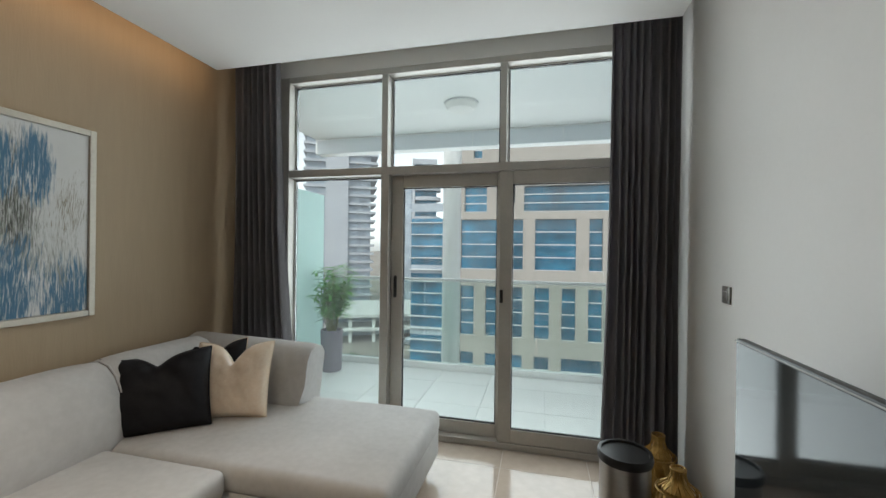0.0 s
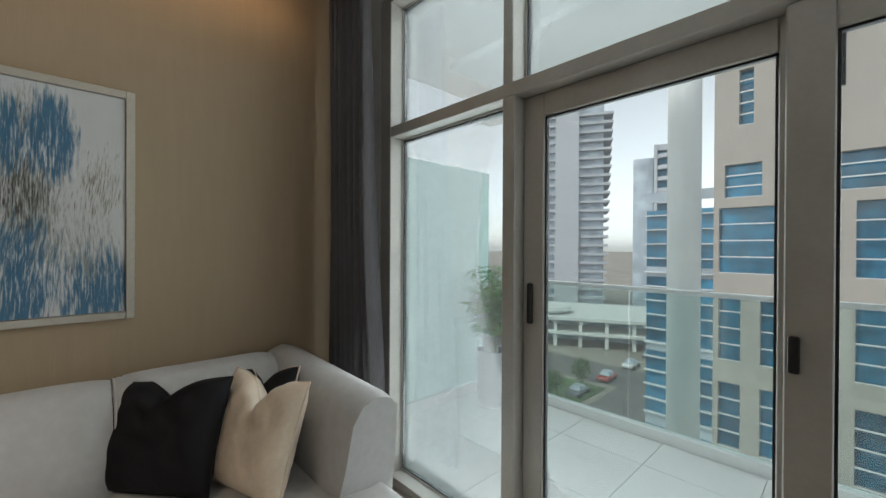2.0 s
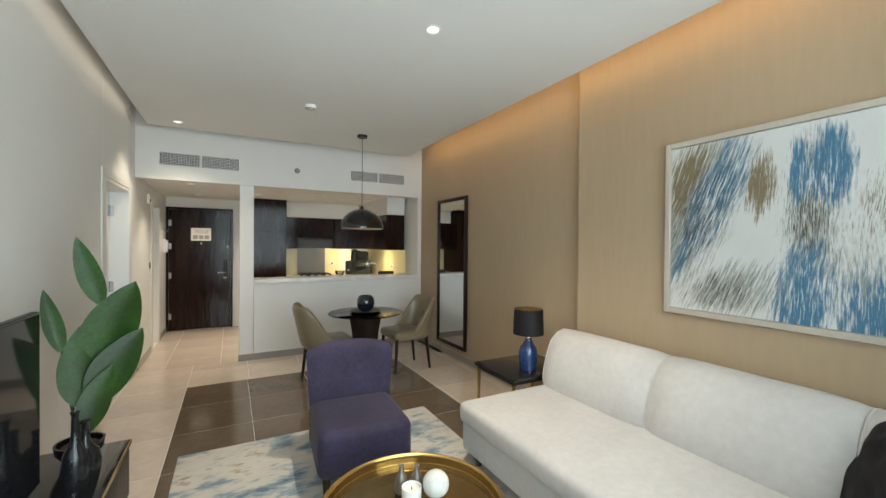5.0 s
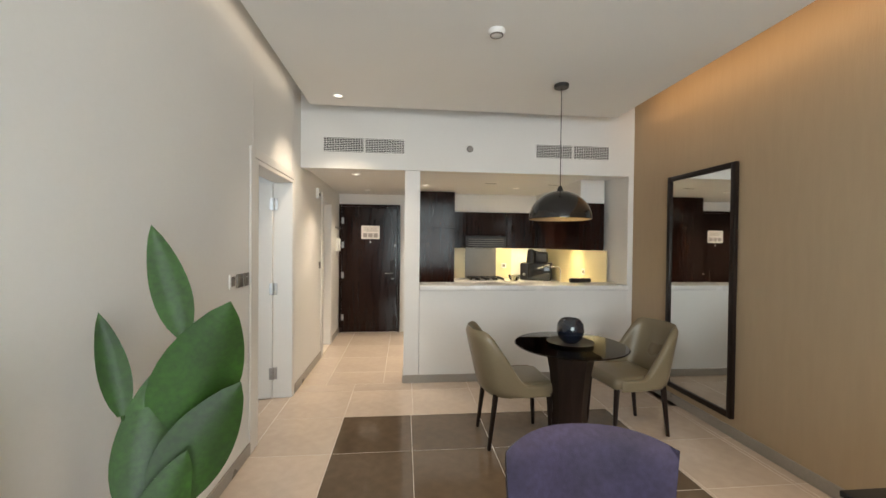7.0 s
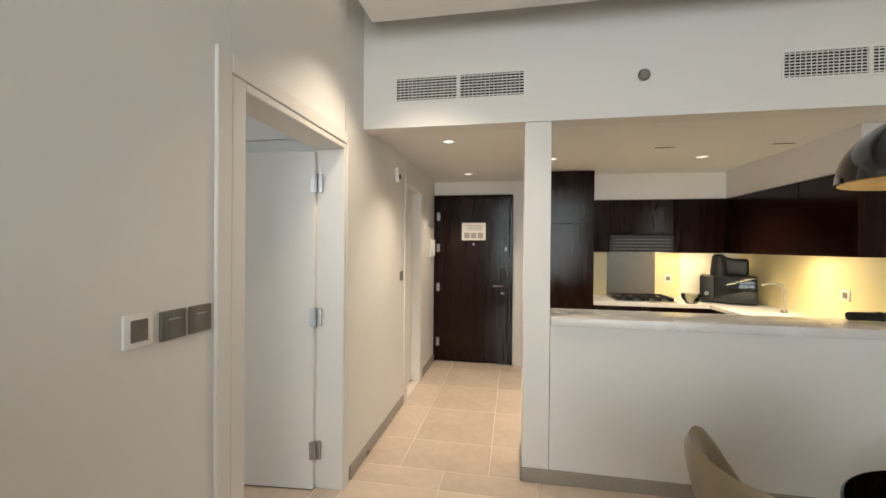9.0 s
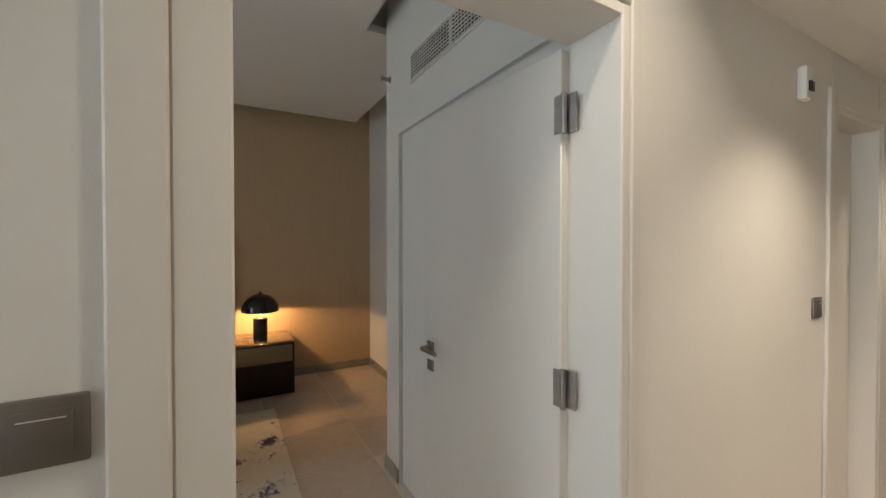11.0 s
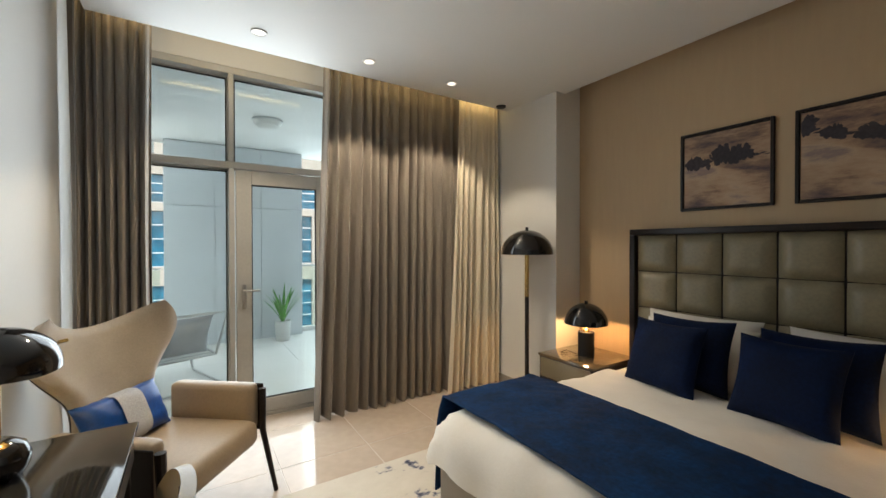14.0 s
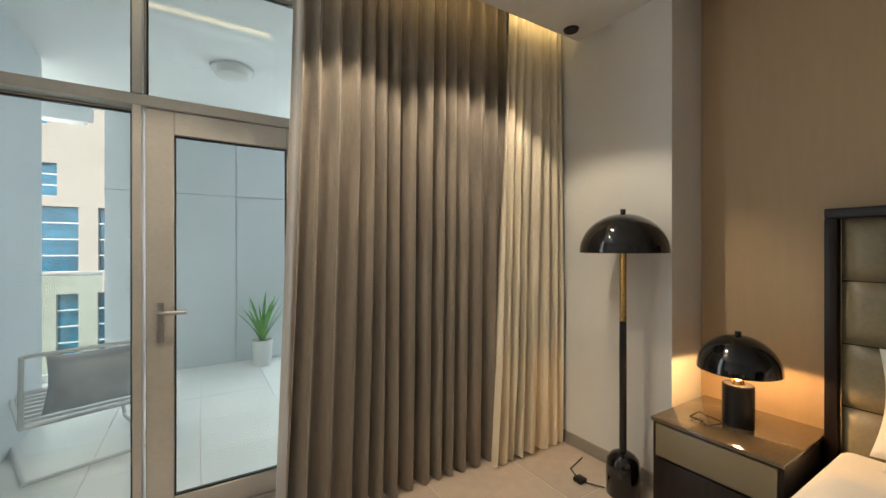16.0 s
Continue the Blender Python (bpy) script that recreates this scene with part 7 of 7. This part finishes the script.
def lounger():
    ob = thing("rattan_lounge_chair", pose(1.95, 3.05, 0.0, 0, 0, 20), "pale low lounge chair with a cushion on the balcony", "lounge chair")
    bm = bmesh.new()
    for s in (-0.32, 0.32):
        tube(bm, [(s, -0.40, 0.02), (s, -0.10, 0.02), (s, 0.35, 0.02), (s, 0.40, 0.10), (s, 0.36, 0.36), (s, -0.25, 0.30), (s * 1.05, -0.50, 0.78)], 0.014, 8)
    for y, z in ((0.36, 0.36), (-0.25, 0.30), (-0.5, 0.78), (-0.4, 0.02)):
        tube(bm, [(-0.33, y, z), (0.33, y, z)], 0.012, 8)
    part("frame", bm, M_FINS, ob)
    for i in range(9):
        y = 0.34 - i * 0.07
        part("slat", B((-0.31, y - 0.012, 0.345 - i * 0.007, 0.31, y + 0.012, 0.362 - i * 0.007)), M_FINS, ob)
    bm = bmesh.new()
    pillow(bm, 0.46, 0.44, 0.14, 0.4, 0, 14, 4)
    bmesh.ops.transform(bm, matrix=pose(0, -0.24, 0.35, 24), verts=bm.verts[:])
    part("back_cushion", bm, M_SILVC, ob, "pale grey cushion", angle=60)


lounger()


# ---- the city beyond ----
GZ = -19.0
structure("ground", B((-1500, -600, GZ - 1, 1500, 2500, GZ)), M_GROUND, "dusty pale city ground", "ground")
structure("road", B((-90, 9, GZ, 200, 19, GZ + 0.02), (-24, 19, GZ, -13, 260, GZ + 0.02), (-90, 60, GZ, -24, 70, GZ + 0.02)), M_ASPH, "grey asphalt street", "road")
structure("lawn", B((-12, 20, GZ, -8.0, 60, GZ + 0.15), (-40, 22, GZ, -25, 58, GZ + 0.15)), M_GRASS, "small clipped lawn by the street", "lawn")


def windows_wall(parent, name, cells, depth, mullions):
    """Each window: recessed glass, with thin horizontal bars in front."""
    for x0, x1, z0, z1, y in cells:
        w = part(name, B((x0, y + depth - 0.06, z0, x1, y + depth, z1)), M_BLUEW, parent, "blue reflecting glass")
        if mullions:
            bars = [(x0, y + 0.02, z0 + (z1 - z0) * k / mullions - 0.025, x1, y + 0.10, z0 + (z1 - z0) * k / mullions + 0.025) for k in range(mullions)]
            part("bars", B(*bars), M_FINS, w, "pale horizontal bars")


def office():
    """Cream stone office block across the street: a pierced wall with recessed windows, and a glazed corner with louvres."""
    ob = thing("office_building", pose(0, 0, 0), "cream stone office block with blue recessed windows", "building")
    y, H = 22.8, 3.85
    xa, xb = -4.30, 34.0
    zs = [-0.48 + H * k for k in range(-4, 1)]
    cells, solids = [], []
    bays = [-4.10] + [0.13 + 4.7 * k for k in range(7)]
    kinds = (((0, 2.2), (2.87, 3.57)), ((0, 0.8), (1.47, 2.2), (2.85, 3.57)), ((0, 0.8), (1.47, 3.57)))
    for k, z in enumerate(zs):
        zb, zt = z + 0.85, z + 3.72
        edges = [(b + p, b + q) for b in bays for p, q in kinds[(4 - k) % 3] if b + q < xb - 0.5]
        edges.sort()
        solids.append((xa, y, z, xb, y + 0.45, zb))
        solids.append((xa, y, zt, xb, y + 0.45, z + H))
        last = xa
        for a, b in edges:
            solids.append((last, y, zb, a, y + 0.45, zt))
            cells.append((a, b, zb, zt, y))
            last = b
        solids.append((last, y, zb, xb, y + 0.45, zt))
    top = zs[-1] + H
    part("facade", B(*solids), M_CREAMF, ob, "cream stone cladding")
    part("core", B((xa + 0.1, y + 0.46, GZ, xb, y + 22, top - 0.3)), M_TOWER, ob)
    windows_wall(ob, "window", cells, 0.35, 4)
    # upper ribbon storey and attic, set in steps
    z = top
    part("attic", B((xa, y, z + 1.75, xb, y + 0.45, z + 3.4), (xa, y, z + 3.4, xa + 0.9, y + 0.45, z + 5.8), (xa + 1.4, y, z + 3.4, xb, y + 0.45, z + 5.8), (xa, y, z + 5.8, xb, y + 0.45, z + 7.4), (xa, y, z + 0.3, xa + 0.4, y + 0.45, z + 1.75), (-2.6, y, z + 0.3, -0.5, y + 0.45, z + 1.75), (xa, y, z, xb, y + 0.45, z + 0.3)), M_CREAMF, ob)
    windows_wall(ob, "ribbon_window", [(xa + 0.4, -2.6, z + 0.3, z + 1.75, y), (-0.5, xb, z + 0.3, z + 1.75, y)], 0.4, 3)
    windows_wall(ob, "slot_window", [(xa + 0.9, xa + 1.4, z + 3.4, z + 5.8, y)], 0.4, 5)
    part("penthouse", B((2.0, y + 3, z + 7.4, xb, y + 14, z + 10)), M_CREAMF, ob)
    part("roof", B((xa + 0.02, y + 0.46, top - 0.29, xb, y + 22, z + 7.2)), M_CREAMF, ob)
    # glazed corner with louvres
    gx0, gx1 = -7.4, -4.31
    part("glass_corner", B((gx0, y + 0.8, GZ, gx1, y + 14, z)), M_BLUEW, ob, "blue glass corner")
    for k in range(34):
        zz = GZ + 1.2 + k * 0.72
        if zz < z - 0.1:
            part("louvre", B((gx0 - 0.05, y + 0.55, zz, gx1, y + 0.78, zz + 0.05)), M_FINS, ob, "pale horizontal fin")
    for k in range(7):
        part("floor_band", B((gx0, y + 0.74, GZ + k * 3.8, gx1, y + 0.7995, GZ + k * 3.8 + 0.5)), M_TOWG, ob)


office()


def banded_tower():
    """Two balcony wings against a pale core; the eastern wing widens upwards."""
    ob = thing("residential_tower", pose(-71, 134, GZ, 0, 0, 28), "tall pale residential tower with white balcony bands", "tower")
    part("core", B((-6.3, -7, 0, 1.6, 8, 71)), M_TOWER, ob, "pale concrete core")
    part("west_wing", B((-13, -5, 0, -6.31, 8, 68)), M_TOWG, ob, "grey glass wing, paled for haze")
    part("east_wing", B((1.61, -5, 0, 9.6, 8, 70)), M_TOWG, ob, "grey glass wing, paled for haze")
    for k in range(23):
        z = k * 3.0
        part("balcony_band", B((-13.8, -6.4, z, -6.32, 8.5, z + 0.85)), M_TOWER, ob, "white balcony band")
        part("balcony_band", B((1.62, -6.4, z, 10.2 + 0.11 * k, 8.5, z + 0.85)), M_TOWER, ob, "white balcony band")


def slim_tower():
    ob = thing("residential_tower", pose(-36.5, 115, GZ, 0, 0, 18), "slim white tower with curved blue balconies", "tower")
    part("core", B((-6.0, -4, 0, -1.2, 6, 44), bevel=0.4), M_TOWG, ob, "blue glass core, paled for haze")
    part("frame", B((-1.19, -5, 0, -0.4, 6, 47), (-0.39, -4.6, 45.5, 6, 6, 47)), M_TOWER, ob, "white frame")
    part("glass", B((-0.39, -3.6, 0, 6, 6, 45.4)), M_BLUEW, ob, "blue glass")
    for k in range(16):
        part("balcony_band", L([(0, k * 2.9), (4.4, k * 2.9), (4.4, k * 2.9 + 1.0), (0, k * 2.9 + 1.0)], (3.0, -1.8), 24), M_TOWER, ob, "curved white balcony")


banded_tower()
slim_tower()


def deck_building():
    ob = thing("car_park", pose(-40, 81, GZ, 0, 0, 27), "white low car park with open decks", "building")
    for k in range(2):
        part("deck", B((-22, -4, 2.9 * k + 2.6, 16, 20, 2.9 * k + 3.2)), M_CREAMW, ob)
    for i in range(8):
        part("post", B((-21 + i * 5, -3.4, 0, -20.3 + i * 5, -2.7, 5.4)), M_CREAMW, ob)
    part("back", B((-21, 4, 0, 15, 19, 5.4)), M_TOWG, ob)
    part("kiosk_roof", L([(0, 6.6), (5.2, 6.6), (5.4, 7.0), (5.0, 7.6), (0, 7.8)], (-8, 3), 32), M_CREAMW, ob, "round white roof")
    part("kiosk_drum", L([(0, 6.1), (3.6, 6.1), (3.6, 6.6), (0, 6.6)], (-8, 3), 28), M_TOWG, ob)


deck_building()
rnd = random.Random(3)


def car(m, paint, label):
    ob = thing("parked_car", m, label, "car", "parked cars")
    part("body", B((-0.88, -2.1, 0.28, 0.88, 2.1, 0.85), bevel=0.18, seg=3), paint, ob)
    bm = bmesh.new()
    vs = box(bm, (-0.78, -1.2, 0.84), (0.78, 1.1, 1.42), 0.16, 3)
    for v in bm.verts:
        if v.co.z > 1.1:
            v.co.x *= 0.84
            v.co.y *= 0.74
    part("cabin", bm, M_TOWG, ob, "dark glazed cabin")
    for sx in (-0.86, 0.86):
        for sy in (-1.3, 1.3):
            bm = bmesh.new()
            lathe(bm, [(0, -0.1), (0.32, -0.1), (0.32, 0.1), (0, 0.1)], seg=16, m=pose(sx, sy, 0.32, 0, 90))
            part("wheel", bm, M_GASKET, ob)


paints = [mat("white_car_paint", (0.6, 0.6, 0.6), 0.3, bump=0), mat("red_car_paint", (0.4, 0.04, 0.03), 0.3, bump=0), mat("grey_car_paint", (0.16, 0.17, 0.18), 0.3, bump=0)]
for i in range(12):
    k = i % 3
    car(pose(-26.6 if i % 2 else -11.2, 30 + i * 4.6, GZ + 0.03, 0, 0, 4), paints[k], ("white", "red", "grey")[k] + " car parked at the kerb")


def tree(x, y, h):
    ob = thing("street_tree", pose(x, y, GZ), "small leafy street tree", "tree", "street trees")
    bm = bmesh.new()
    tube(bm, [(0, 0, 0), (0.05, 0.03, h * 0.4), (0, 0, h * 0.7)], 0.14, 7, 0.05)
    for k in range(5):
        a = k * 1.256
        tube(bm, [(0.03, 0.02, h * 0.42), (math.cos(a) * h * 0.22, math.sin(a) * h * 0.22, h * 0.72)], 0.05, 5, 0.02)
    part("trunk", bm, M_STEM, ob)
    bl = bmesh.new()
    for k in range(230):
        a, r, z = rnd.uniform(0, 6.28), rnd.uniform(0.1, 1) ** 0.6 * h * 0.33, rnd.uniform(0.45, 1.0) * h
        r *= math.sin(math.pi * min(1, (z / h - 0.38) / 0.66)) ** 0.6
        p = Vector((math.cos(a) * r, math.sin(a) * r, z))
        leaf_mesh(bl, p, p + Vector((rnd.uniform(-0.5, 0.5), rnd.uniform(-0.5, 0.5), rnd.uniform(-0.2, 0.3))), 0.34, 0.05, n=2)
    part("crown", bl, M_GRASS, ob)


for i in range(9):
    tree(-9.8 + rnd.uniform(-0.6, 0.6), 26 + i * 4.4, rnd.uniform(3.5, 5.0))
    tree(-27.5 + rnd.uniform(-1, 1), 25 + i * 4.1, rnd.uniform(3.2, 5.0))


# ---- floor tiles, last ----
def tiles(x0, x1, y0, y1, ox, oy, s, skip, material, name, parent, z=0.0, thick=0.012):
    """Square tiles of side s on a grid from (ox, oy), cut to the rectangle."""
    cache = {}
    g = 0.0022
    i0, i1 = math.floor((x0 - ox) / s), math.ceil((x1 - ox) / s)
    j0, j1 = math.floor((y0 - oy) / s), math.ceil((y1 - oy) / s)
    for i in range(i0, i1):
        for j in range(j0, j1):
            a, b = max(x0, ox + i * s), min(x1, ox + (i + 1) * s)
            c, d = max(y0, oy + j * s), min(y1, oy + (j + 1) * s)
            if b - a < 0.02 or d - c < 0.02 or skip((a + b) / 2, (c + d) / 2):
                continue
            key = (round(b - a, 3), round(d - c, 3))
            if key not in cache:
                w, h = (b - a) / 2 - g, (d - c) / 2 - g
                bm = bmesh.new()
                box(bm, (-w, -h, -thick), (w, h, 0), 0.0015, 1)
                me = bpy.data.meshes.new(name)
                bm.to_mesh(me)
                bm.free()
                me.materials.append(material)
                cache[key] = me
            ob = new(name, cache[key])
            ob.location = ((a + b) / 2, (c + d) / 2, z)
            ob.parent = parent


floor_ob = bpy.data.objects["floor"]
DK = (-1.60, 0.73, -2.33, 2.37)
never = lambda x, y: False
tiles(DK[0], DK[1], DK[2], DK[3], DK[0], DK[2], 0.5875, never, M_TILED, "brown_tile", floor_ob)
for r in ((XW, DK[0], DK[2], DK[3]), (DK[1], XE, DK[2], DK[3]), (XW, XE, DK[3], YN + 0.0), (XW2, XE, YK, DK[2])):
    tiles(*r, DK[1], DK[2], 0.5875, never, M_TILE, "tile", floor_ob)
tiles(XW2, XW, YK, 0.146, XW2, DK[2], 0.5875, never, M_TILE, "tile", floor_ob)
tiles(0.07, XE, -5.55, YK, DK[1] - 0.29, DK[2], 0.5875, never, M_TILE, "tile", floor_ob)
tiles(XW2, 0.07, -5.55, YK - 0.15, DK[1], DK[2], 0.5875, never, M_TILE, "tile", floor_ob)
tiles(XE, XE2, YD0, YD1, XE, YD0, 0.9, never, M_TILE, "tile", floor_ob)
tiles(XE2, XB, YS, YB, 2.0, 0.2, 0.6, lambda x, y: y < -2.84 and x < 2.98, M_TILE, "tile", floor_ob)
slab = bpy.data.objects["balcony_slab"]
tiles(-2.55, XE2, YN + 0.155, YE - 0.011, -2.55, 3.36, 0.6, never, M_BALCF, "tile", slab, -0.001)
tiles(XE2, 5.45, YB + 0.155, YE - 0.011, XE2, 1.86, 0.6, never, M_BALCF, "tile", slab, -0.001)
